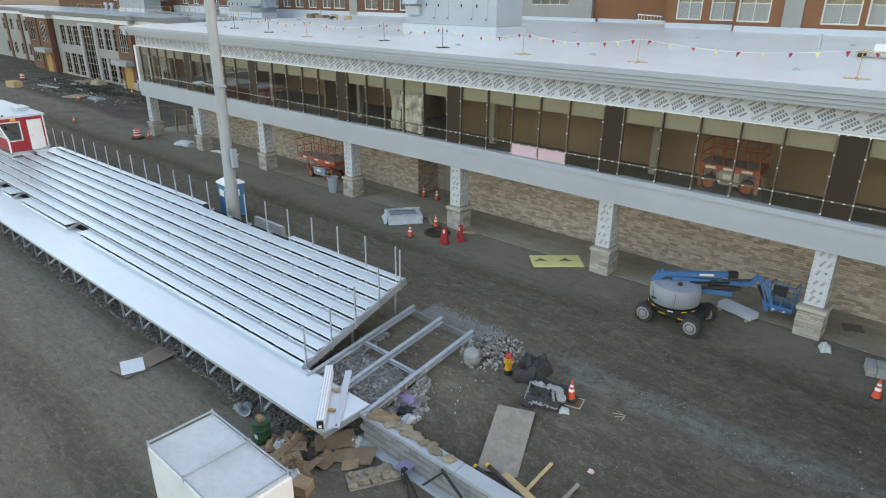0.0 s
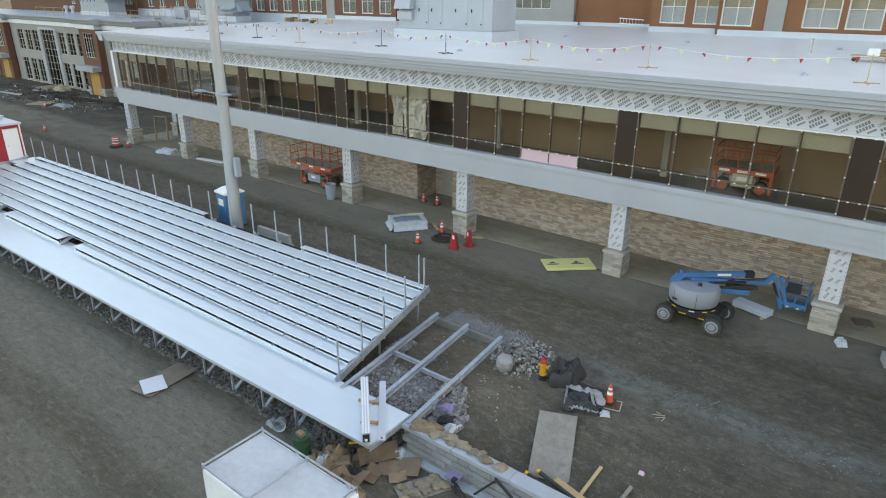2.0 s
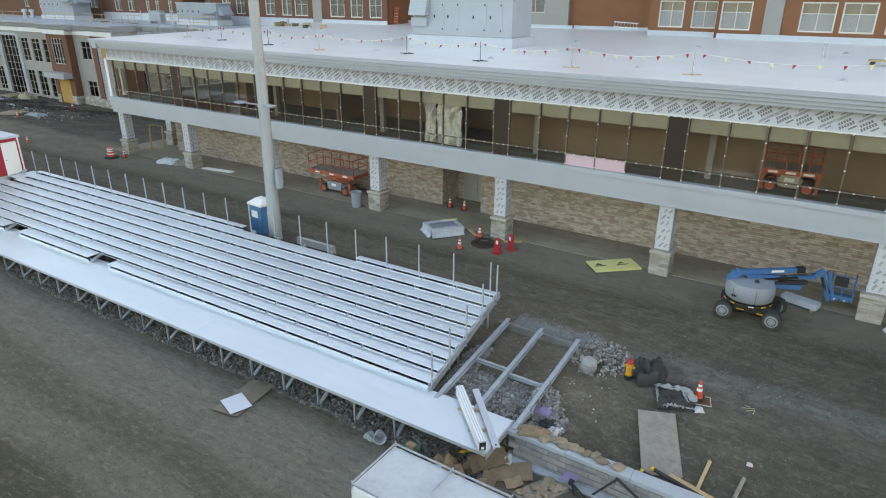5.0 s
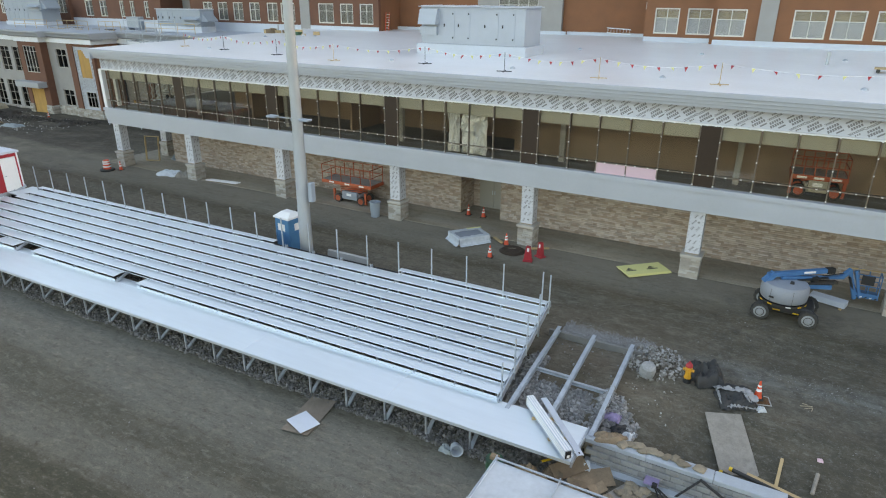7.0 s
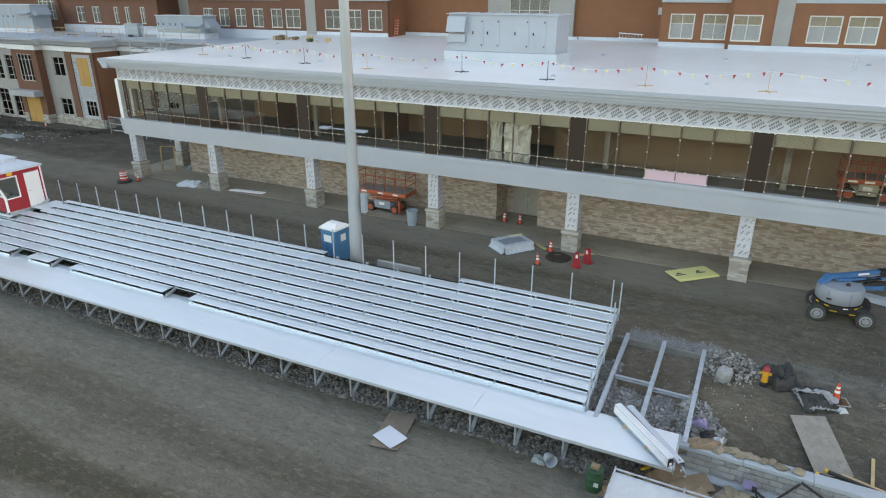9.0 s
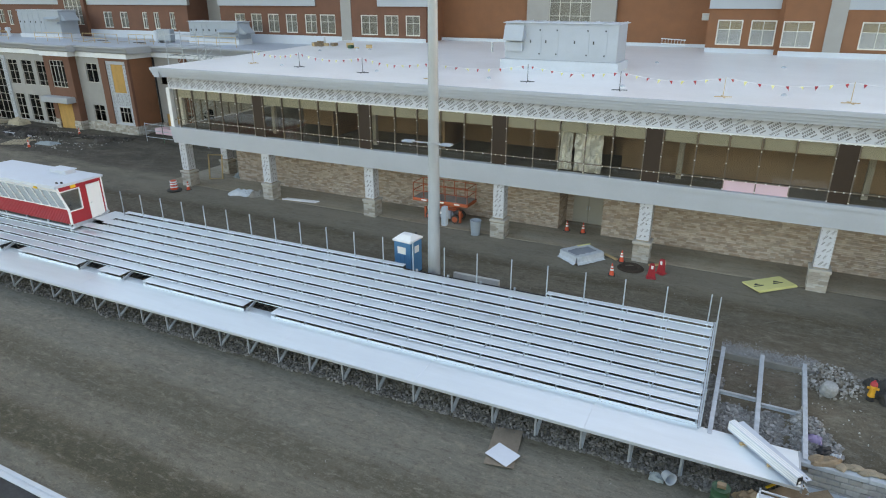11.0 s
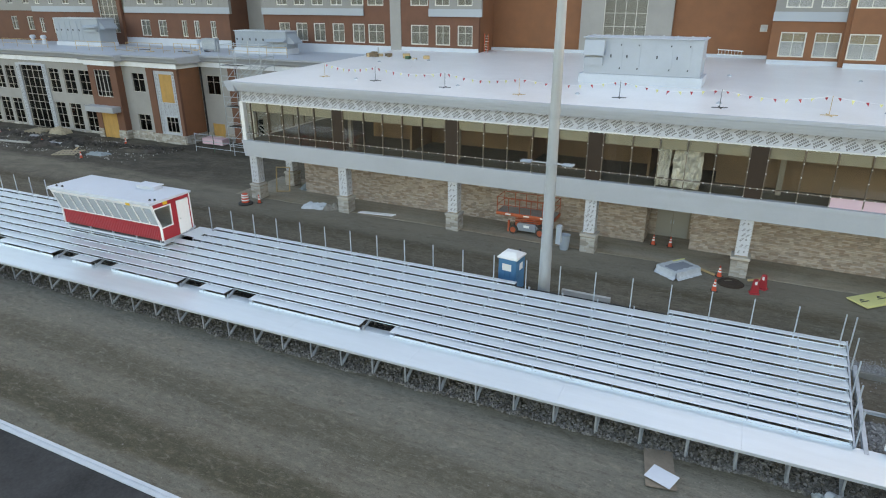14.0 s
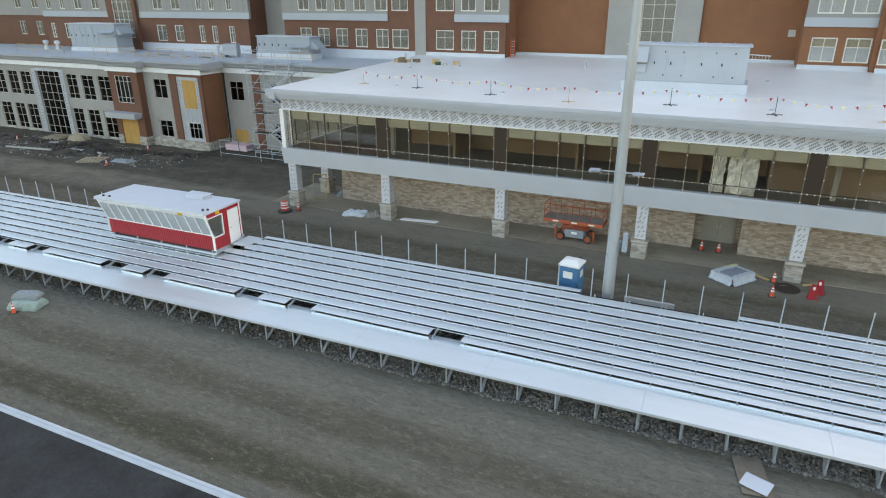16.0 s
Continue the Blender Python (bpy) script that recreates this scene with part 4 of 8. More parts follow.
def printed(sh, u0, u1, z0, z1, place, step, size, rng):
    """Slanting grey print marks on a sheet: rows of short and long bars."""
    u, row = u0 + 0.05, 0
    slant = radians(34)
    ca, sa = math.cos(slant), math.sin(slant)
    while u < u1:
        flip = -1 if row % 3 == 2 else 1
        for off, start, count, ln, th in ((-0.44, -0.1, 1, 0.42, 0.09), (-0.2, -0.48, 6, 0.10, 0.17), (0.02, -0.42, 5, 0.10, 0.15), (0.22, -0.45, 1, 0.95, 0.025), (0.27, -0.36, 7, 0.085, 0.05), (0.32, -0.45, 1, 0.95, 0.025), (0.46, -0.1, 4, 0.08, 0.09)):
            for k in range(count):
                by = start + ln / 2 + k * ln * 1.35
                cu = u + size * 0.5 + (by * ca - off * sa) * size * flip
                cz = (z0 + z1) / 2 + (by * sa + off * ca) * size * flip
                hx, hz = ca * ln * size / 2, sa * ln * size / 2
                nx, nz = -sa * th * size / 2, ca * th * size / 2
                q = [(cu - hx - nx, cz - hz - nz), (cu + hx - nx, cz + hz - nz), (cu + hx + nx, cz + hz + nz), (cu - hx + nx, cz - hz + nz)]
                if all(z0 + 0.01 < p[1] < z1 - 0.01 and u0 < p[0] < u1 for p in q):
                    sh.add([place(*p) for p in q], [(0, 1, 2, 3)])
        u += step
        row += 1


rng = random.Random(4)
sh = Shape()
printed(sh, CX0, 6, 9.38, 10.2, lambda u, z: (u, 25.796, z), 0.74, 0.72, rng)
part("print", sh, PRINT, band, kind="stuff")
# floor beam
fp = [(25.42, 6.42), (25.42, 6.2), (25.5, 6.18), (25.5, 5.75), (25.54, 5.74), (25.54, 5.45), (25.6, 5.44), (25.6, 5.15), (29.6, 5.15), (29.6, 6.3), (25.9, 6.3), (25.9, 6.42)]
part("floor_beam", Shape().prism(fp, "x", CX0 - 0.1, CX1), CORNICE, club, "pale grey panelled floor beam")
part("floor_slab", Shape().box(CX0 - 0.1, CX1, 29.6, 50, 5.15, 6.3), CORNICE, club)
# curtain wall
cells = []
for a, b in zip(PILLARS, PILLARS[1:] + [4.4]):
    w = b - a - 0.92
    cells.append((a - 0.46, a + 0.46, "panel"))
    x = a + 0.46
    for q in (0.213, 0.1913, 0.1913, 0.1913, 0.213):
        cells.append((x, x + w * q, "pane"))
        x += w * q
clips = Shape()
for a, b, kind in cells:
    a = max(a, CX0 + 0.1)
    pink = -18.6 < (a + b) / 2 < -15.3
    if kind == "panel" and a > CX0 + 0.2:
        part("panel", Shape().box(a + 0.03, b - 0.03, GY - 0.02, GY + 0.06, 6.42, 9.37), BROWN, club, "dark bronze cladding panel")
    elif kind == "pane":
        part("pane", Shape().box(a + 0.03, b - 0.03, GY, GY + 0.02, 7.03, 9.34), GLASS, club)
        if pink:
            part("infill_board", Shape().box(a + 0.03, b - 0.03, GY - 0.01, GY + 0.03, 6.44, 6.97), PINK, club, "pink foam infill board")
        else:
            part("pane", Shape().box(a + 0.03, b - 0.03, GY, GY + 0.02, 6.46, 6.97), GLASS, club)
        part("blind", Shape().box(a + 0.06, b - 0.06, GY + 0.1, GY + 0.14, 8.7, 9.36), BLIND, club, "drawn pale roller blind")
    part("mullion", Shape().box(b - 0.024, b + 0.024, GY - 0.045, GY + 0.1, 6.42, 9.37), MULLION, club)
    for z in (6.5, 7.0, 7.87, 8.62, 9.32):
        clips.box(b - 0.028, b + 0.028, GY - 0.07, GY - 0.05, z - 0.028, z + 0.028)
    for f in (0.3, 0.7):
        clips.box(a + (b - a) * f - 0.04, a + (b - a) * f + 0.04, GY - 0.065, GY - 0.042, 6.98, 7.02)
        clips.box(a + (b - a) * f - 0.04, a + (b - a) * f + 0.04, GY - 0.065, GY - 0.042, 9.32, 9.36)
part("clip", clips, WHITE, club, "small white glazing clips", kind="stuff")
part("transom", Shape().box(CX0, 4.4, GY - 0.035, GY + 0.1, 6.977, 7.023), MULLION, club)
part("head_rail", Shape().box(CX0, CX1, GY - 0.06, GY + 0.1, 9.34, 9.4), WHITE, club)
for i in range(8):
    y0 = 25.7 + i * 1.5
    part("pane", Shape().box(CX0 + 0.05, CX0 + 0.07, y0 + 0.04, y0 + 1.46, 6.46, 9.34), GLASS, club)
    part("mullion", Shape().box(CX0, CX0 + 0.1, y0 - 0.04, y0 + 0.04, 6.42, 9.37), MULLION, club)
part("corner_post", Shape().box(CX0 - 0.05, CX0 + 0.3, GY - 0.1, GY + 0.25, 6.42, 9.37), WHITE, club, "white corner post")
part("corner_post", Shape().box(CX0 + 0.02, CX0 + 0.3, 26.6, 26.85, 6.42, 9.37), WHITE, club)
# rooms behind the glass
part("room_wall", Shape().box(-50.2, -24.1, 31.5, 31.7, 6.3, 10.0), ROOM, club)
part("room_wall", Shape().box(-24.1, CX1, 28.6, 28.8, 6.3, 10.0), ROOM, club)
part("room_wall", Shape().box(-24.3, -24.1, 28.6, 31.5, 6.3, 10.0), ROOM, club)
part("room_wall", Shape().holed(CX0 + 0.2, -50.2, 6.3, 10.0, 37.5, 37.7, [(-57.5 + 1.8 * i, -56.0 + 1.8 * i, 7.0, 9.3) for i in range(4)]), BLIND, club)
for i in range(4):
    part("pane", Shape().box(-57.5 + 1.8 * i, -56.0 + 1.8 * i, 37.58, 37.6, 7.0, 9.3), GLASS, club)
part("room_wall", Shape().box(-50.2, -50.0, 31.7, 37.5, 6.3, 10.0), ROOM, club)
part("room_floor", Shape().box(CX0, CX1, 25.9, 37.5, 6.3, 6.34), ROOMFLOOR, club)
part("room_ceiling", Shape().box(CX0, CX1, 26.2, 40, 9.9, 10.0), WHITE, club)
for x in (-45.0, -36.0, -28.2):
    part("partition", Shape().box(x - 0.08, x + 0.08, 28.2, 31.5, 6.34, 9.9), ROOM, club)
for x in (-12.0, -20.9, -31.4, -40.8, -49.6):
    part("inner_column", Shape().box(x - 0.14, x + 0.14, 27.2, 27.48, 6.34, 9.9), CONCRETE, club)
for fx0, fx1, fy in ((-27.5, -26.75, 26.3), (-26.6, -25.0, 26.2)):
    nu, nv = 16, 34
    v = [(fx0 + (fx1 - fx0) * i / nu + 0.06 * noise.noise((i * 0.7, k * 0.5, fx0)), fy + 0.25 * noise.noise((i * 0.35 + fx0, k * 0.12, 2)) + 0.07 * noise.noise((i * 0.8 + fx0, k * 0.5, 6)), 6.4 + 3.0 * k / nv) for k in range(nv + 1) for i in range(nu + 1)]
    part("foil_sheet", Shape().add(v + [(x, y + 0.02, z) for x, y, z in v], [(k * (nu + 1) + i, k * (nu + 1) + i + 1, (k + 1) * (nu + 1) + i + 1, (k + 1) * (nu + 1) + i) for k in range(nv) for i in range(nu)] + [((nv + 1) * (nu + 1) + k * (nu + 1) + i, (nv + 1) * (nu + 1) + (k + 1) * (nu + 1) + i, (nv + 1) * (nu + 1) + (k + 1) * (nu + 1) + i + 1, (nv + 1) * (nu + 1) + k * (nu + 1) + i + 1) for k in range(nv) for i in range(nu)]), FOIL, club, "crumpled silver foil sheeting")
# ground floor wall with a door recess
part("ground_wall", Shape().holed(-55.5, CX1, 1.3, 5.15, 29.1, 29.4, [(-28.1, -25.2, 1.3, 5.0)]), GROUT, club, "mortar bed behind split stone facing")
part("end_wall", Shape().box(-55.5, -55.2, 29.4, 50, 1.3, 5.15), GROUT, club)
part("recess_wall", Shape().box(-28.3, -28.1, 29.4, 31, 1.3, 5.15), GROUT, club)
part("recess_wall", Shape().box(-25.2, -25.0, 29.4, 31, 1.3, 5.15), GROUT, club)
part("recess_wall", Shape().box(-28.3, -25.0, 31, 31.2, 1.3, 5.15), GROUT, club)
for x in (-27.6, -26.56):
    d = part("door", Shape().box(x, x + 1.02, 30.94, 30.995, 1.64, 3.9, 0.006), DOORGREY, club, "grey steel door leaf")
    part("handle", Shape().box(x + (0.92 if x < -27 else 0.05), x + (0.97 if x < -27 else 0.1), 30.88, 30.94, 2.6, 2.85), GALV, d)
# pillars
def sheet_print(sh, u0, u1, z0, z1, place, rng):
    """Upended print on a wrapped pillar: slanting words of bars and small round marks, cut at the folds."""
    def quad(cu, cz, ln, th, slant):
        ca, sa = math.cos(slant), math.sin(slant)
        q = [(cu + ca * i * ln / 2 - sa * k * th / 2, cz + sa * i * ln / 2 + ca * k * th / 2) for i, k in ((-1, -1), (1, -1), (1, 1), (-1, 1))]
        if all(u0 < p[0] < u1 and z0 < p[1] < z1 for p in q):
            sh.add([place(*p) for p in q], [(0, 1, 2, 3)])
    z = z0 + 0.12
    while z < z1:
        slant = radians(rng.choice((50, 56, 62)))
        u = u0 + rng.uniform(0.1, 0.24)
        for k in range(rng.choice((3, 4))):
            cu, cz = u + k * 0.075 * math.cos(slant), z + k * 0.075 * math.sin(slant)
            quad(cu, cz, 0.035, 0.10, slant)
            quad(cu + 0.02, cz + 0.01, 0.05, 0.02, slant)
        if rng.random() < 0.6:
            for o in (0.0, 0.07):
                quad(u + 0.26 + o, z + 0.08 - o * 0.4, 0.3, 0.012, slant)
            quad(u + 0.295, z + 0.07, 0.2, 0.025, slant)
        else:
            quad(u + 0.3, z + 0.1, 0.09, 0.09, slant)
        z += rng.uniform(0.28, 0.4)
    z = z0 + 0.08
    while z < z1:
        quad(u0 + 0.025, z, 0.03, 0.03, 0.0)
        quad(u1 - 0.025, z + 0.05, 0.03, 0.03, 0.0)
        z += 0.17


rng = random.Random(8)
for x in PILLARS + [-57.9]:
    y = 25.85 if x != -57.9 else 30.0
    p = part("pillar", Shape().box(x - 0.35, x + 0.35, y, y + 0.7, 2.92, 5.15), WRAP, club, "square pillar wrapped in white printed sheet")
    sh = Shape()
    for place, u0 in ((lambda u, w: (u, y - 0.004, w), x - 0.33), (lambda u, w: (x + 0.354, u, w), y + 0.02), (lambda u, w: (x - 0.354, -u, w), -y - 0.68)):
        sheet_print(sh, u0, u0 + 0.66, 2.95, 5.12, place, rng)
    part("print", sh, PRINT, p, kind="stuff")
    part("pillar_core", Shape().box(x - 0.43, x + 0.43, y - 0.08, y + 0.78, 1.3, 2.68).box(x - 0.31, x + 0.31, y + 0.04, y + 0.66, 2.84, 2.93), GROUT, p)
    part("pillar_cap", Shape().box(x - 0.525, x + 0.525, y - 0.185, y + 0.875, 2.68, 2.84, 0.025), CAPSTONE, p, "cast stone pillar cap")
    sh = Shape()
    z = 1.42
    while z < 2.6:
        h = min(rng.choice((0.09, 0.11, 0.14)), 2.675 - z)
        for face in range(4):
            u = -0.46
            while u < 0.46:
                w = min(rng.uniform(0.25, 0.6), 0.46 - u)
                if 0.46 - u - w < 0.12:
                    w = 0.46 - u
                d = rng.uniform(0.0, 0.018)
                a, b = u + 0.004, u + w - 0.004
                yc = y + 0.35
                if face == 0:
                    sh.box(x + a, x + b, yc - 0.46 - d, yc - 0.42, z + 0.004, z + h - 0.004)
                elif face == 1:
                    sh.box(x + 0.42, x + 0.46 + d, yc + a, yc + b, z + 0.004, z + h - 0.004)
                elif face == 2:
                    sh.box(x - 0.46 - d, x - 0.42, yc + a, yc + b, z + 0.004, z + h - 0.004)
                else:
                    sh.box(x + a, x + b, yc + 0.42, yc + 0.46 + d, z + 0.004, z + h - 0.004)
                u += w
        z += h
    part("stone_facing", sh, PALESTONE, p, "cream and grey split stone facing", kind="stuff")

# ---- far buildings ----
def window(parent, x0, x1, z0, z1, y, cols, rows, frame_mat=None, glass=None, bar=0.055, shaded=False):
    """A window in an opening: frame with glazing bars, and a pane."""
    fm = frame_mat or WINFRAME
    w, h = x1 - x0, z1 - z0
    cx = [x0 + bar] + [x0 + w * i / cols for i in range(1, cols)] + [x1 - bar]
    cz = [z0 + bar] + [z0 + h * q for q in rows] + [z1 - bar]
    cells = []
    for i in range(cols):
        for k in range(len(cz) - 1):
            cells.append((cx[i] + (0.02 if i else 0), cx[i + 1] - (0.02 if i < cols - 1 else 0), cz[k] + (0.02 if k else 0), cz[k + 1] - (0.02 if k < len(cz) - 2 else 0)))
    sh = Shape().holed(x0, x1, z0, z1, y - 0.03, y + 0.08, cells)
    win = part("window", sh, fm, parent)
    part("pane", Shape().box(x0 + bar, x1 - bar, y + 0.02, y + 0.035, z0 + bar, z1 - bar), glass or (DARKGLASS if parent is wing else HALLGLASS), win)
    if shaded:
        part("shade", Shape().box(x0 + bar, x1 - bar, y + 0.09, y + 0.1, z0 + bar, z0 + h * rows[0]), SHADE, win, "pale grey half-drawn shade")
        # Timber-coloured sheet stands in for the golden glow of the upper panes.
        part("lining", Shape().box(x0 + bar, x1 - bar, y + 0.32, y + 0.34, z0 + h * rows[0] - 0.2, z1 - bar), LUMBER, win, "warm board in place of golden light at the window")
    return win


wing = thing("school_wing", "two-storey wing with tan block, red brick bays and tall windows", "building")
up, low = (6.2, 9.1), (1.85, 5.05)
tall = [(-114.4, -112.4), (-111.65, -109.75), (-109.25, -107.3), (-100.8, -98.95), (-98.15, -96.15), (-95.4, -93.35)]
holes = [(a, b, *r) for a, b in tall for r in (up, low)] + [(-106.0, -101.8, 1.6, 9.3), (-86.5, -84.6, 7.1, 9.2), (-86.5, -84.6, 2.73, 4.6)]
part("wall", Shape().holed(-116.5, -83.9, 1.0, 9.9, 39.0, 39.4, holes), TAN, wing, "tan block wall")
for a, b in tall:
    window(wing, a, b, *up, 39.1, 2, (0.2, 0.52, 0.82))
    window(wing, a, b, *low, 39.1, 2, (0.2, 0.52, 0.82))
window(wing, -106.0, -101.8, 1.6, 9.3, 39.1, 4, (0.12, 0.3, 0.42, 0.54, 0.66, 0.8, 0.92))
for z in ((7.1, 9.2), (2.73, 4.6)):
    window(wing, -86.5, -84.6, *z, 39.1, 2, (0.66,))
sh = Shape()
for a in (-106.75, -101.78):
    sh.box(a, a + 0.72, 38.9, 39.0, 1.5, 9.5)
sh.box(-106.03, -101.78, 38.9, 39.0, 9.3, 9.6)
wt = part("wrap_trim", sh, WINGWRAP, wing, "printed weather wrap round a window")
sh = Shape()
for a in (-106.72, -101.75):
    for off in (0.0, 0.2):
        sheet_print(sh, a, a + 0.68, 1.55 + off, 9.25, lambda u, w: (u, 38.896, w), rng)
part("print", sh, PRINT, wt, kind="stuff")
for x0 in (-92.4, -121.3):
    part("bay_wall", Shape().holed(x0, x0 + 4.5, 1.0, 9.9, 38.15, 38.45, [(x0 + 0.9, x0 + 3.45, 6.4, 9.4), (x0 + 0.85, x0 + 3.4, 1.0, 4.55)]), BRICKRED, wing, "red brick bay")
    part("bay_side", Shape().box(x0 + 4.2, x0 + 4.5, 38.45, 39.0, 1.0, 9.9), BRICKRED, wing)
    part("bay_side", Shape().box(x0, x0 + 0.3, 38.45, 39.0, 1.0, 9.9), BRICKRED, wing)
    window(wing, x0 + 0.9, x0 + 3.45, 6.4, 9.4, 38.25, 4, (0.2, 0.8), PALEFRAME)
    part("boarded_door", Shape().box(x0 + 0.85, x0 + 3.4, 38.2, 38.24, 1.2, 4.55), PLY, wing, "plywood-boarded doorway")
    part("awning", Shape().box(x0 - 0.35, x0 + 4.3, 37.05, 38.15, 4.75, 5.4, 0.03), WINGCORNICE, wing, "flat grey metal awning")
sh = Shape()
sh.holed(-83.9, -79.3, 1.0, 9.9, 38.8, 39.1, [(-82.9, -79.75, 1.0 + 1.5, 9.6)])
part("pier_wall", sh, BRICKRED, wing, "red brick pier")
part("pier_side", Shape().box(-79.6, -79.3, 39.1, 42.0, 1.0, 9.9), BRICKBROWN, wing)
part("wrap_trim", Shape().holed(-82.9, -79.75, 2.5, 9.6, 38.9, 39.05, [(-82.2, -80.3, 6.2, 9.25), (-82.0, -80.2, 2.9, 4.63)]), WINGWRAP, wing)
sh = Shape()
for a, b, z0, z1 in ((-82.9, -82.2, 2.6, 9.5), (-80.3, -79.75, 2.6, 9.5), (-82.2, -80.3, 4.7, 6.2)):
    u = a
    while u < b - 0.5:
        for off in (0.0, 0.2):
            sheet_print(sh, u, min(u + 0.68, b), z0 + off, z1, lambda p, w: (p, 38.896, w), rng)
        u += 0.64
part("print", sh, PRINT, wing, kind="stuff")
part("downspout", Shape().box(-79.1, -78.95, 41.85, 41.98, 1.3, 10.0), BLACK, wing, "black downspout")
part("boarded_window", Shape().box(-82.2, -80.3, 38.95, 39.0, 6.2, 9.25), PLY, wing, "plywood-boarded window")
window(wing, -82.0, -80.2, 2.9, 4.63, 38.95, 3, (0.66,))
part("wall", Shape().holed(-79.6, -58, 1.0, 9.9, 42.0, 42.3, [(-78.4, -76.5, 6.9, 9.0), (-78.3, -76.5, 1.0, 3.65), (-72.8, -71.0, 6.9, 9.0), (-72.8, -71.0, 2.6, 4.7)]), TAN, wing)
window(wing, -78.4, -76.5, 6.9, 9.0, 42.1, 2, (0.66,))
window(wing, -72.8, -71.0, 6.9, 9.0, 42.1, 2, (0.66,))
window(wing, -72.8, -71.0, 2.6, 4.7, 42.1, 2, (0.66,))
part("boarded_door", Shape().box(-78.3, -76.5, 42.05, 42.1, 1.2, 3.65), PLY, wing)
part("pilaster", Shape().box(-75.0, -74.0, 41.8, 42.0, 1.0, 9.9), BRICKRED, wing)
# frieze, cornice, roof
edge = [(-160, -128.7, 41.8), (-128.7, -123.7, 38.6), (-123.7, -121.5, 38.8), (-121.5, -116.6, 37.95), (-116.6, -92.6, 38.8), (-92.6, -87.7, 37.95), (-87.7, -84.1, 38.8), (-84.1, -79.1, 38.6), (-79.1, -58, 41.8)]
for a, b, y in edge:
    part("frieze", Shape().box(a - 0.05, b + 0.05, y, y + (3.3 if y < 38.7 else 1.0), 9.9, 10.45), FRIEZE, wing)
    sh = Shape()
    sh.prism([(y + 3.3, 11.1), (y - 0.5, 11.1), (y - 0.5, 10.98), (y - 0.42, 10.9), (y - 0.3, 10.72), (y - 0.26, 10.58), (y - 0.12, 10.45), (y + 3.3, 10.45)], "x", a - (0.7 if y < 38 else 0.3), b + (0.7 if y < 38.7 else 0.3))
    part("cornice", sh, WINGCORNICE, wing)
for a, b, y in edge:
    part("roof", Shape().box(a, b, y + 0.1, 51, 10.5, 11.11), WINGROOF, wing, "pale membrane roof")
part("wall", Shape().holed(-123.9, -121.2, 1.0, 9.9, 39.0, 39.4, [(-123.5, -121.6, 7.1, 9.2), (-123.5, -121.6, 2.73, 4.6)]), TAN, wing)
part("pier_wall", Shape().holed(-128.5, -123.9, 1.0, 9.9, 38.8, 39.1, [(-127.6, -125.0, 6.2, 9.25), (-127.6, -125.0, 2.9, 4.63)]), BRICKRED, wing)
for z in ((7.1, 9.2), (2.73, 4.6)):
    window(wing, -123.5, -121.6, *z, 39.1, 2, (0.66,))
for z in ((6.2, 9.25), (2.9, 4.63)):
    window(wing, -127.6, -125.0, *z, 38.95, 3, (0.66,))
far_windows = [(-132.6 - 4.0 * i, -130.8 - 4.0 * i) for i in range(6)]
part("wall", Shape().holed(-160, -128.5, 1.0, 9.9, 42.0, 42.3, [(a, b, *r) for a, b in far_windows for r in ((6.9, 9.0), (2.6, 4.7))]), TAN, wing)
for a, b in far_windows:
    for r in ((6.9, 9.0), (2.6, 4.7)):
        window(wing, a, b, *r, 42.1, 2, (0.66,))
for x in (-134.6, -142.6, -150.6):
    part("pilaster", Shape().box(x, x + 1.0, 41.8, 42.0, 1.0, 9.9), BRICKRED, wing)
# Dark sheet behind the wing panes, standing in for the shade of unlit rooms.
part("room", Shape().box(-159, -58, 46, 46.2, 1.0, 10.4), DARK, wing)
wing.matrix_basis = Matrix.Translation((77 * 0.018, 0, -0.3)) @ Matrix.Diagonal((1.018, 1, 1, 1))

hall = thing("main_hall", "tall red brick building with pale siding bands and white windows", "building")


def storey_wall(x0, x1, y, wins, brick, z1=14.85, label=""):
    holes = [(a, b, c, d) for a, b, c, d in wins]
    part("wall", Shape().holed(x0, x1, 10.4, z1, y, y + 0.4, holes), brick, hall, label)
    for a, b, c, d in wins:
        cols = 2 if b - a < 2.3 else 2
        window(hall, a, b, c, d, y + 0.1, cols, (0.62,), PALEFRAME, bar=0.1, shaded=a > -23)


def upper_wall(x0, x1, y, wins, matl, z0=14.85):
    part("upper_wall", Shape().holed(x0, x1, z0, 30, y, y + 0.4, wins), matl, hall)
    for a, b, c, d in wins:
        window(hall, a, b, c, d, y + 0.1, 2, (0.62,), PALEFRAME, bar=0.1, shaded=a > -23)


def battens(x0, x1, y, skip):
    for i in range(int((x1 - x0) / 0.9)):
        x = x0 + 0.45 + i * 0.9
        if not any(a - 0.1 < x < b + 0.1 for a, b in skip):
            part("batten", Shape().box(x - 0.05, x + 0.05, y - 0.03, y, 15.7, 19), SIDING, hall)
    part("siding_band", Shape().box(x0 - 0.05, x1 + 0.05, y - 0.05, y, 14.86, 15.6), BATTEN, hall)


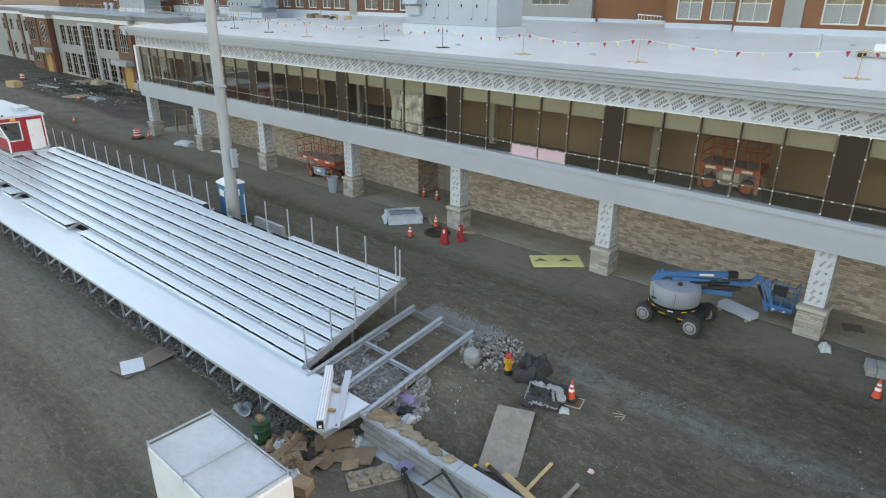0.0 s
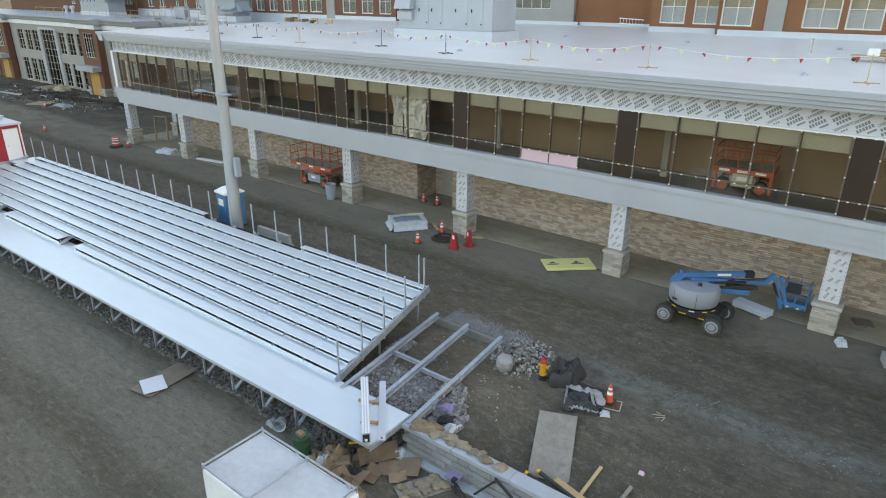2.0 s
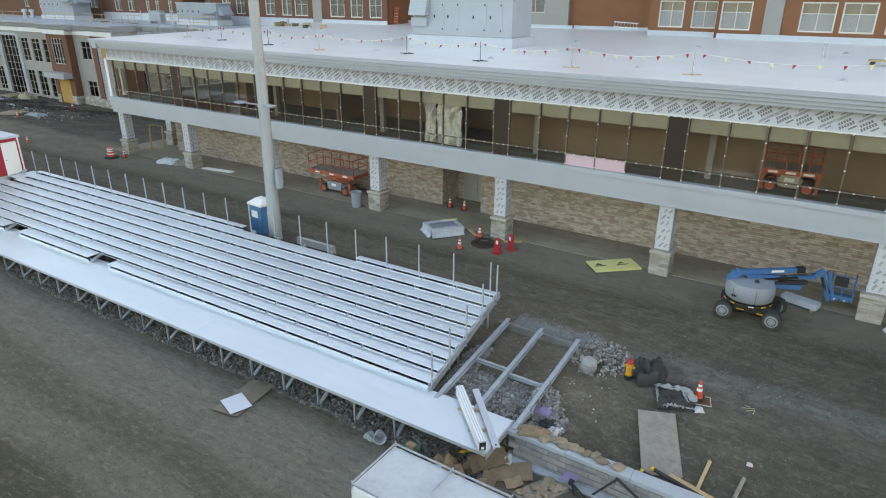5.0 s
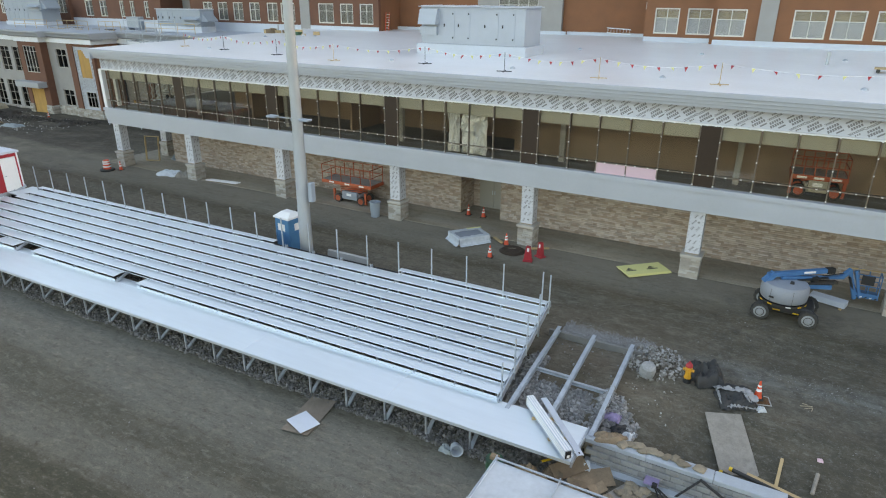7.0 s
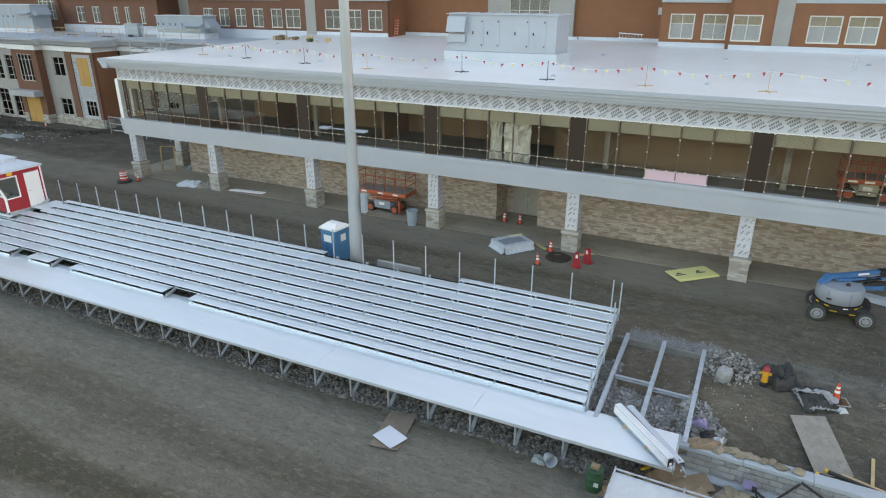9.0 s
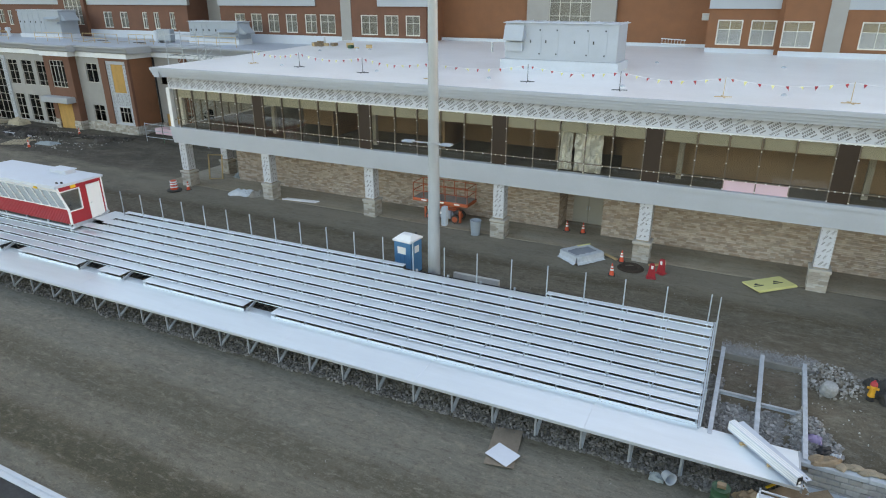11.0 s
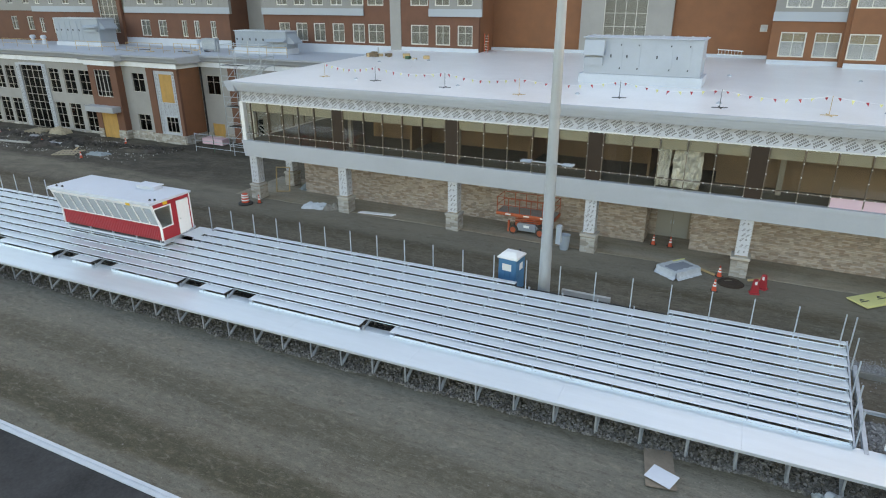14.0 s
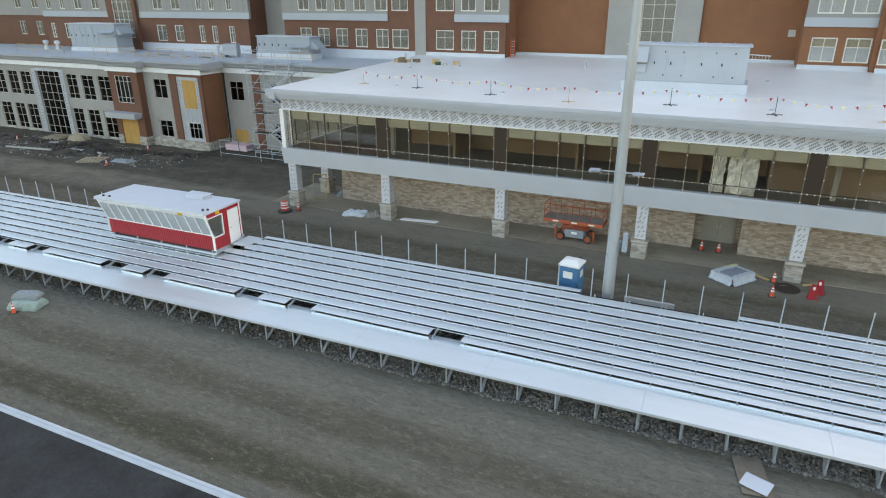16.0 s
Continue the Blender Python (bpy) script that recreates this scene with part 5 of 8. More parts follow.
W = lambda *xs: [(a, b, 12.0, 14.0) for a, b in xs]
U = lambda *xs: [(a, b, 15.9, 17.9) for a, b in xs]
r1 = [(-21.75, -19.8), (-19.2, -17.3)]
storey_wall(-22.5, -16.9, 51.0, W(*r1), BRICKBROWN)
upper_wall(-22.5, -16.9, 50.9, U(*r1), SIDING)
r2 = [(-16.85, -14.7)]
storey_wall(-16.9, -13.85, 49.8, W(*r2), BRICKBROWN)
upper_wall(-16.9, -13.85, 49.8, U(*r2), BRICKBROWN)
part("side_wall", Shape().box(-17.2, -16.9, 50.2, 51.4, 10.4, 30), BRICKBROWN, hall)
part("pilaster", Shape().box(-13.85, -12.65, 49.7, 50.1, 10.4, 30), TAN, hall)
r3 = [(-11.55, -9.35), (-9.0, -6.95), (-6.35, -4.3), (-2.0, 0.2), (1.0, 3.2), (5.0, 7.4), (9, 11.4), (13, 15.4)]
storey_wall(-12.65, 40, 49.8, W(*r3), BRICKBROWN)
upper_wall(-12.65, 40, 49.8, U(*r3), SIDING)
part("side_wall", Shape().box(-22.5, -22.2, 51.4, 55.4, 10.4, 30), BRICKBROWN, hall)
part("recess_wall", Shape().box(-31.0, -22.5, 55.0, 55.4, 10.4, 30), BRICKBROWN, hall)
part("recess_wall", Shape().holed(-39.8, -31.0, 10.4, 30, 54.6, 55.0, [(-37.5, -33.4, 12.8, 19)]), TAN, hall)
window(hall, -37.5, -33.4, 12.8, 19, 54.7, 4, (0.2, 0.4, 0.6, 0.8), PALEFRAME)
vent = part("wall_vent", Shape().box(-23.42, -22.82, 54.95, 55.0, 13.8, 14.4, 0.01), WINFRAME, hall, "small louvred wall vent")
for i in range(5):
    part("slat", Shape().box(-23.36, -22.88, 54.92, 54.95, 13.87 + 0.1 * i, 13.93 + 0.1 * i), GALV, vent)
part("recess_wall", Shape().box(-49.3, -39.8, 55.0, 55.4, 10.4, 30), BRICKBROWN, hall)
part("side_wall", Shape().box(-49.6, -49.3, 51.4, 55.4, 10.4, 30), BRICKBROWN, hall)
l1 = [(-57.2, -55.1), (-54.25, -52.55), (-51.7, -50.0)]
storey_wall(-58.35, -49.3, 51.0, W(*l1), BRICKRED)
upper_wall(-58.35, -54.9, 51.0, U((-57.2, -55.1)), BRICKRED)
upper_wall(-54.9, -49.0, 50.85, U(*l1[1:]), SIDING)
part("pilaster", Shape().box(-59.65, -58.35, 50.9, 51.4, 10.4, 30), TAN, hall)
l2 = [(-74.9, -73.3), (-72.4, -70.8), (-69.9, -68.3), (-67.3, -65.7), (-64.6, -63.0), (-62.55, -60.5)]
storey_wall(-77.1, -59.65, 51.0, W(*l2), BRICKRED)
upper_wall(-77.1, -63.0, 50.85, U(*l2[:5]), SIDING)
upper_wall(-63.0, -59.65, 51.0, U(l2[5]), BRICKRED)
storey_wall(-82.8, -77.1, 54.4, W((-78.6, -77.3)), TAN)
upper_wall(-82.8, -77.1, 54.4, U((-78.6, -77.3)), TAN)
part("side_wall", Shape().box(-82.8, -82.5, 51.4, 54.4, 10.4, 30), BRICKRED, hall)
l3 = [(-98.0, -96.3), (-94.8, -93.3), (-90.6, -89.7), (-88.5, -87.6), (-85.7, -84.8)]
storey_wall(-101.0, -82.5, 51.0, W(*l3), BRICKRED)
upper_wall(-100.5, -82.2, 50.85, U(*l3), SIDING)
part("wall", Shape().holed(-106.3, -101.0, 10.4, 30, 50.6, 51.0, [(-105.2, -101.6, 12.3, 19)]), BRICKRED, hall)
window(hall, -105.2, -101.6, 12.3, 19, 50.7, 4, (0.17, 0.34, 0.5, 0.67, 0.84), PALEFRAME)
l4 = [(-118.9, -117.9), (-116, -115), (-113, -111.5), (-109.5, -108)]
storey_wall(-119.8, -106.3, 51.0, W(*l4), BRICKRED)
upper_wall(-119.8, -106.3, 50.85, U(*l4), SIDING)
storey_wall(-160, -119.8, 55.0, W((-124, -122.5), (-128, -126.5), (-132, -130.5)), BRICKRED)
upper_wall(-160, -119.8, 54.85, U((-124, -122.5), (-128, -126.5), (-132, -130.5)), SIDING)
battens(-22.5, -16.9, 50.9, r1)
battens(-12.65, 8, 49.8, r3)
battens(-54.9, -49.0, 50.85, l1)
battens(-77.1, -63.0, 50.85, l2)
battens(-100.5, -82.2, 50.85, l3)
battens(-119.8, -106.3, 50.85, l4)
part("roof", Shape().box(-160, 40, 50.9, 75, 29.6, 30), ROOF, hall)
part("room", Shape().box(-160, 40, 58, 58.3, 1, 29.6), BLIND, hall)
for a, b, y in ((-160, -120, 56), (-119.6, -82.7, 51.6), (-77, -49.8, 51.6), (-22, 40, 51.8)):
    part("room_floor", Shape().box(a, b, y, 58, 14.4, 14.6), CONCRETE, hall)
# flashing between roof and hall
sh = Shape()
for a, b, y in ((-22.5, -16.9, 51.0), (-16.9, 40, 49.75), (-30.5, -22.5, 55.0), (-49.3, -30.5, 54.6), (-58.4, -49.3, 51.0), (-77.1, -58.4, 51.0), (-101, -82.5, 51.0)):
    sh.box(a, b, y - 0.06, y - 0.004, 10.7, 11.75)
part("flashing", sh, BOXROOF, hall, "white base flashing")

# ---- things on the roofs ----
hv = thing("rooftop_unit", "large pale grey rooftop air handling unit with service doors", "air conditioner")
part("cabinet", Shape().box(-34.05, -26.2, 34.6, 37.4, 11.62, 14.03, 0.02), AIRUNIT, hv)
part("curb", Shape().box(-34.3, -26.0, 34.35, 37.6, 10.9, 11.62), BOXROOF, hv, "white membrane curb")
for i in range(9):
    x = -34.0 + i * 0.97
    part("roof_rib", Shape().box(x - 0.03, x + 0.03, 34.5, 37.5, 14.082, 14.13), BOXROOF, hv)
part("top", Shape().box(-34.2, -26.05, 34.45, 37.55, 14.034, 14.08), BOXROOF, hv)
part("hood", Shape().prism([(34.0, 12.9), (34.6, 12.9), (34.6, 13.9), (34.3, 13.9)], "x", -34.0, -32.6), AIRUNIT, hv)
part("hood", Shape().box(-34.0, -32.7, 34.35, 34.6, 12.2, 12.75), AIRUNIT, hv)
for x, w in ((-32.3, 0.9), (-31.2, 1.0), (-29.2, 1.1), (-27.9, 1.0)):
    d = part("service_door", Shape().box(x, x + w, 34.575, 34.6, 11.9, 13.75, 0.004), AIRUNIT, hv)
    part("handle", Shape().box(x + 0.08, x + 0.16, 34.54, 34.575, 12.75, 12.95), BLACK, d)
    for z in (12.0, 13.55):
        part("hinge", Shape().box(x + w - 0.16, x + w - 0.08, 34.55, 34.575, z, z + 0.1), BLACK, d)


hv.location = (-0.25, 0, 0.1)


def wing_unit(x0, x1, y0, y1, z0, z1):
    u = thing("rooftop_unit", "grey packaged rooftop unit with intake hood on the wing roof", "air conditioner")
    part("cabinet", Shape().box(x0, x1, y0, y1, z0 + 0.4, z1, 0.02), UNIT, u)
    part("curb", Shape().box(x0 - 0.15, x1 + 0.1, y0 - 0.12, y1, 10.75, z0 + 0.4), BOXROOF, u)
    part("hood", Shape().prism([(x1, z1 - 0.2), (x1 + 0.9, z1 - 1.1), (x1 + 0.9, z1 - 1.25), (x1, z1 - 1.25)], "y", y0 + 0.2, y1 - 0.3), UNIT, u)
    part("hood_frame", Shape().box(x1 - 2.6, x1 - 0.05, y0 - 0.32, y0, z1 - 1.55, z1 - 1.35).prism([(y0, z1 - 0.75), (y0 - 0.55, z1 - 1.0), (y0 - 0.55, z1 - 1.06), (y0, z1 - 1.06)], "x", x1 - 2.6, x1 - 0.05), UNIT, u)
    part("top", Shape().box(x0 - 0.08, x1 + 0.08, y0 - 0.08, y1 + 0.05, z1 + 0.003, z1 + 0.07), BOXROOF, u)
    for f, wide in ((0.02, 0), (0.13, 1), (0.28, 0), (0.4, 1), (0.54, 0)):
        x = x0 + (x1 - x0) * f
        d = part("service_door", Shape().box(x, x + 0.75 + 0.3 * wide, y0 - 0.03, y0, z0 + 0.55, z1 - 0.25, 0.005), UNIT, u)
        part("handle", Shape().box(x + 0.1, x + 0.24, y0 - 0.06, y0 - 0.03, (z0 + z1) / 2 + 0.1, (z0 + z1) / 2 + 0.34), BLACK, d)


wing_unit(-108.4, -99.9, 46.0, 48.5, 10.9, 14.2)
wing_unit(-77.7, -70.4, 46.5, 48.5, 11.0, 13.2)
for x, y in ((-113.9, 46.2), (-111.3, 46.0), (-85.6, 48.5)):
    single("vent_stack", Shape().turned(x, y, 10.8, [(0.3, 0), (0.3, 0.25), (0.22, 0.3), (0.22, 0.75), (0.36, 0.8), (0.36, 1.1), (0.2, 1.2)], 14), BOXROOF, "white vent stack with a grey cowl on the wing roof", "roof vent", group="vent stacks")
cu = thing("condenser", "grey condenser unit standing on the wing roof", "air conditioner", m=pose(-81.3, 46.2, 10.81, 0, 0, 12))
part("cabinet", Shape().box(-0.9, 0.9, -0.45, 0.45, 0.25, 1.5, 0.04), UNIT, cu)
for x in (-0.75, 0.75):
    part("foot", Shape().box(x - 0.06, x + 0.06, -0.45, 0.45, 0, 0.25), GALV, cu)
for i in range(8):
    part("fin", Shape().box(-0.8, 0.8, -0.47, -0.45, 0.4 + 0.13 * i, 0.44 + 0.13 * i), GALV, cu)
rng = random.Random(41)
for i in range(11):
    x, y = rng.uniform(-93, -80), rng.uniform(42.3, 46.5)
    ln = rng.uniform(0.9, 2.6)
    single("plank", Shape().box(-ln / 2, ln / 2, -0.1, 0.1, 0, 0.06, 0.005), rng.choice((PALLETWOOD, LUMBER, GRIME)), "loose scaffold plank lying on the wing roof", "plank", m=pose(x, y, 10.81, 0, 0, rng.uniform(-25, 25)), group="roof planks")

RX = [(-53.6, 30.1), (-48.6, 29.5), (-42.39, 28.5), (-36.65, 27.55), (-30.5, 28.7), (-24.65, 27.5), (-19.25, 27.3), (-13.48, 27.7), (-5.2, 27.8)]


def roof_z(y):
    return 10.9 + (y - 25) * 0.01875


line = thing("pennant_line", "safety line of red and yellow pennants on roof stands", "pennant line")
rng = random.Random(3)
for (xa, ya), (xb, yb) in zip(RX, RX[1:] + [(3.0, 26.0)]):
    za, zb = roof_z(ya) + 0.98, roof_z(yb) + 0.98
    part("stand", Shape().tube((xa, ya, roof_z(ya)), (xa, ya, za + 0.05), 0.018, n=6).bar((xa - 0.42, ya - 0.1, roof_z(ya) + 0.02), (xa + 0.42, ya + 0.1, roof_z(ya) + 0.02), 0.06, 0.04).bar((xa - 0.1, ya + 0.42, roof_z(ya) + 0.02), (xa + 0.1, ya - 0.42, roof_z(ya) + 0.02), 0.06, 0.04), LUMBER if rng.random() < 0.5 else BLACK, line)
    n = 9
    prev = None
    rope = Shape()
    for i in range(n + 1):
        f = i / n
        p = (xa + (xb - xa) * f, ya + (yb - ya) * f, za + (zb - za) * f - 0.3 * math.sin(math.pi * f))
        if prev:
            rope.tube(prev, p, 0.008, n=4)
            c = [(prev[k] + p[k]) / 2 for k in range(3)]
            w, h, lean = 0.085, rng.uniform(0.16, 0.24), rng.uniform(-0.1, 0.1)
            part("pennant", Shape().add([(c[0] - w, c[1], c[2]), (c[0] + w, c[1], c[2]), (c[0] + lean, c[1] + rng.uniform(-0.15, 0.05), c[2] - h), (c[0] - w, c[1] + 0.004, c[2]), (c[0] + w, c[1] + 0.004, c[2])], [(0, 2, 1), (3, 4, 2), (0, 1, 4, 3), (1, 2, 4), (0, 3, 2)]), REDRAIL if i % 2 else YELLOWBOARD, line)
        prev = p
    part("rope", rope, WHITE, line)
for x, y in ((-50.46, 29.74), (-41.86, 29.5), (-33.24, 29.14), (-54.72, 40.2), (-50.92, 42.78), (-24.77, 28.91), (-24.87, 41.6), (-16.4, 41.76), (-16.39, 28.99), (-7.5, 29.0), (-8.0, 41.8)):
    single("roof_drain", Shape().turned(x, y, roof_z(y) - 0.01, [(0.17, 0), (0.16, 0.04), (0.1, 0.1), (0.04, 0.13)], 10), GALV, "grey domed roof drain strainer on membrane", "roof drain", group="roof drains")
for x, y in ((-39.52, 44.99), (-58.0, 45.5), (-9.0, 39.0)):
    single("vent_pipe", Shape().tube((x, y, roof_z(y) - 0.02), (x, y, roof_z(y) + 0.75), 0.09, n=10), GALV, "short vent pipe standing on the roof", "vent pipe", group="vent pipes")
# ladders
for lx, ly in ((-25.2, 54.9),):
    m = thing("ladder", "aluminium ladder lying against the brick wall", "ladder")
    for dz in (0.0, 0.42):
        part("rail", Shape().bar((lx - 1.5, ly, 11.75 + dz), (lx + 0.7, ly, 11.65 + dz), 0.04, 0.08), ALU, m)
    for i in range(8):
        x = lx - 1.4 + i * 0.28
        part("rung", Shape().tube((x, ly, 11.74 - 0.012 * i), (x, ly, 12.17 - 0.012 * i), 0.018, n=6), ALU, m)
m = thing("step_ladder", "orange step ladder folded against the brick corner", "ladder")
for dx in (0, 0.4):
    part("rail", Shape().bar((-48.9 + dx, 51.6, 11.4), (-49.05 + dx, 52.0, 13.2), 0.05, 0.08), ORANGE, m)
for i in range(6):
    part("rung", Shape().bar((-48.93, 51.66 + 0.06 * i, 11.7 + 0.26 * i), (-48.53, 51.66 + 0.06 * i, 11.7 + 0.26 * i), 0.05, 0.03), ALU, m)
# piles of roofing goods
rng = random.Random(12)
for cx, cy, n in ((-57.0, 44.5, 9), (-53.0, 43.5, 5)):
    for i in range(n):
        w, d, h = rng.uniform(0.2, 0.7), rng.uniform(0.2, 0.5), rng.uniform(0.12, 0.45)
        x, y = cx + rng.uniform(-1.4, 1.4), cy + rng.uniform(-0.6, 0.6)
        single("roofing_pack", Shape().box(-w / 2, w / 2, -d / 2, d / 2, 0, h, 0.015), rng.choice((CARD, SHEET, LUMBER, GREEN, CARD)), "small pack of roofing goods lying on the membrane", "package", m=pose(x, y, roof_z(y) - 0.005, 0, 0, rng.uniform(0, 180)), group="roofing packs")
cart = thing("roof_cart", "low timber roof cart loaded with boards and a white carton", "cart", m=pose(-5.3, 36.2, roof_z(36.2), 0, 0, -4))
part("deck", Shape().box(-1.5, 1.6, -0.4, 0.4, 0.2, 0.27, 0.01), LUMBER, cart)
for x in (-1.3, 1.3):
    for y in (-0.34, 0.34):
        part("wheel", Shape().tube((x, y - 0.04, 0.1), (x, y + 0.04, 0.1), 0.1, n=12), RUBBER, cart)
for i in range(5):
    part("board", Shape().box(-0.6 + 0.08 * i, 1.5 - 0.1 * i, -0.3, 0.3, 0.27 + i * 0.06, 0.325 + i * 0.06, 0.004), LUMBER if i % 2 else CARD, cart)
part("carton", Shape().box(-0.8, -0.3, -0.35, 0.05, 0.28, 0.62, 0.02), WHITE, cart, "white carton")
# guard rails on the wing roof
for x0, x1, y in ((-113, -104, 41.5), (-99, -92, 41.8), (-91, -85, 42.5), (-84, -80, 43.2), (-76, -68, 43.5)):
    g = thing("roof_guard", "yellow guard rail section standing on the roof", "guard rail", group="roof guard rails")
    for f in (0, 0.33, 0.66, 1):
        x = x0 + (x1 - x0) * f
        part("post", Shape().tube((x, y, 10.78), (x, y, 11.85), 0.03, n=6), LUMBER, g)
    for z in (11.3, 11.83):
        part("rail", Shape().tube((x0, y, z), (x1, y, z), 0.03, n=6), LUMBER, g)

# ---- light mast ----
mast = thing("light_mast", "tall tapered galvanised floodlight mast behind the stand", "light pole")
part("shaft", Shape().tube((-31.48, 17.95, 0.9), (-31.48, 17.95, 27), 0.325, 0.15, 28), MAST, mast, smooth=True)
part("collar", Shape().tube((-31.48, 17.95, 9.1), (-31.48, 17.95, 9.22), 0.31, 0.31, 20), GALV, mast, smooth=True)
for sx, ln in ((-1, 1.25), (1, 0.85)):
    arm = part("bracket", Shape().bar((-31.4 + sx * 0.24, 17.8, 9.2), (-31.4 + sx * ln, 17.6, 9.25), 0.05, 0.06), GALV, mast)
    part("floodlight", Shape().box(-31.4 + sx * ln - 0.28, -31.4 + sx * ln + 0.28, 17.3, 17.7, 9.22, 9.32, 0.03), UNIT, arm)
part("conduit", Shape().tube((-31.73, 17.72, 1.2), (-31.65, 17.76, 8.4), 0.04, n=8), GALV, mast)
part("junction_box", Shape().box(-31.0, -30.75, 17.8, 18.1, 5.0, 6.0, 0.02), UNIT, mast)
part("footing", Shape().tube((-31.48, 17.95, 0.8), (-31.48, 17.95, 1.5), 0.5, 0.5, 20), CONCRETE, mast)
bar = single("concrete_barrier", Shape().prism([(-0.3, 0), (0.3, 0), (0.26, 0.2), (0.12, 0.45), (0.09, 0.85), (-0.09, 0.85), (-0.12, 0.45), (-0.26, 0.2)], "x", 0, 2.6), CONCRETE, "pale concrete road barrier beside the mast", "barrier", m=pose(-30.7, 18.75, 1.26))

# ---- portable toilet ----
tm = thing("portable_toilet", "blue portable toilet with a white domed roof", "portable toilet", m=pose(-33.78, 19.2, 1.28, 0, 0, -6))
part("skid", Shape().box(-0.58, 0.58, -0.6, 0.6, 0, 0.12, 0.02), BLACK, tm)
part("cabin", Shape().box(-0.55, 0.55, -0.57, 0.57, 0.12, 2.05, 0.03), BLUE, tm)
rf = part("roof", Shape().add([(-0.6, -0.62, 2.05), (0.6, -0.62, 2.05), (0.6, 0.62, 2.05), (-0.6, 0.62, 2.05), (-0.6, -0.62, 2.14), (0.6, -0.62, 2.14), (0.6, 0.62, 2.14), (-0.6, 0.62, 2.14), (-0.35, -0.2, 2.36), (0.35, -0.2, 2.36), (0.35, 0.2, 2.36), (-0.35, 0.2, 2.36)],
     [(3, 2, 1, 0), (0, 1, 5, 4), (1, 2, 6, 5), (2, 3, 7, 6), (3, 0, 4, 7), (4, 5, 9, 8), (5, 6, 10, 9), (6, 7, 11, 10), (7, 4, 8, 11), (8, 9, 10, 11)]), WHITE, tm, "white domed roof")
part("vent", Shape().tube((0.35, 0.3, 2.2), (0.35, 0.3, 2.42), 0.05, n=8), BLACK, rf)
for i in range(4):
    part("rib", Shape().box(-0.45 + i * 0.3 - 0.02, -0.45 + i * 0.3 + 0.02, -0.59, -0.57, 0.2, 1.3), BLUE, tm)
part("sticker", Shape().box(-0.3, 0.25, -0.585, -0.571, 1.35, 1.75), WHITE, tm, "white notice with illegible bars")
part("sticker", Shape().box(0.551, 0.565, -0.15, 0.25, 1.35, 1.75), WHITE, tm)
part("door", Shape().box(0.551, 0.575, -0.45, 0.45, 0.15, 1.3), BLUE, tm)

# ---- box trailer ----
tr = thing("box_trailer", "white enclosed box trailer with a roof rack", "trailer")
part("body", Shape().box(-15.65, -11.85, 5.72, 7.62, 0.45, 2.5, 0.03), FRIEZE, tr, "white painted sheet body")
part("roof_skin", Shape().box(-15.58, -11.92, 5.79, 7.55, 2.5, 2.53), surface("trailer_roof", (0.47, 0.51, 0.55), 0.35, var=0.16, scale=0.9, fine=6, bump=0.05), tr, "stained pale grey sheet roof")
for y in (5.74, 7.6):
    part("rack_rail", Shape().bar((-15.62, y, 2.6), (-11.9, y, 2.6), 0.04, 0.04), GALV, tr)
    for x in (-15.6, -13.7, -11.92):
        part("rack_post", Shape().box(x - 0.02, x + 0.02, y - 0.02, y + 0.02, 2.4, 2.68), GALV, tr)
for x in (-15.6, -13.7, -11.95):
    part("rack_bar", Shape().bar((x, 5.74, 2.62), (x, 7.6, 2.62), 0.04, 0.04), GALV, tr)
for y in (5.85, 7.5):
    w = part("wheel", Shape().tube((-13.6, y - 0.1, 0.33), (-13.6, y + 0.1, 0.33), 0.33, n=18), RUBBER, tr, smooth=True)
part("coupling", Shape().bar((-11.85, 6.67, 0.5), (-10.7, 6.67, 0.45), 0.1, 0.1), BLACK, tr)
part("jack", Shape().box(-11.2, -11.12, 6.6, 6.74, 0.0, 0.6), BLACK, tr)

# ---- machines ----
def wheel(parent, x, y, z, r, w, hub):
    t = part("wheel", Shape().tube((x, y - w / 2, z), (x, y + w / 2, z), r, n=22), RUBBER, parent, smooth=True)
    for i in range(14):
        a = 2 * math.pi * i / 14
        part("tread_lug", Shape().bar((x + math.cos(a) * r, y - w / 2 + 0.02, z + math.sin(a) * r), (x + math.cos(a + 0.12) * r, y + w / 2 - 0.02, z + math.sin(a + 0.12) * r), 0.05, 0.04, (math.cos(a), 0, math.sin(a))), RUBBER, t)
    for s in (-1, 1):
        ya = y + s * w / 2
        part("rim", Shape().tube((x, ya, z), (x, ya + s * 0.03, z), r * 0.7, r * 0.64, n=18), hub, t, smooth=True)
        part("dish", Shape().tube((x, ya + s * 0.03, z), (x, ya + s * 0.034, z), r * 0.5, r * 0.48, n=16), RUBBER, t)
        part("hub", Shape().tube((x, ya + s * 0.03, z), (x, ya + s * 0.07, z), r * 0.44, r * 0.3, n=12), hub, t)
    return t


lift = thing("boom_lift", "blue and grey articulated boom lift with muddy tyres", "boom lift")
G0 = 1.5
for x in (-9.78, -7.88):
    for y in (23.1, 24.75):
        wheel(lift, x, y, G0 + 0.37, 0.37, 0.3, RIMGREY)
part("chassis", Shape().box(-9.95, -7.7, 23.28, 24.6, G0 + 0.34, G0 + 0.74, 0.08), BLACK, lift, "black chassis with yellow marks")
for x in (-9.78, -7.88):
    part("axle", Shape().box(x - 0.12, x + 0.12, 23.2, 24.65, G0 + 0.32, G0 + 0.54, 0.03), GRIME, lift)
part("hazard_stripe", Shape().box(-9.3, -9.0, 23.27, 23.279, G0 + 0.45, G0 + 0.5), YELLOW, lift)
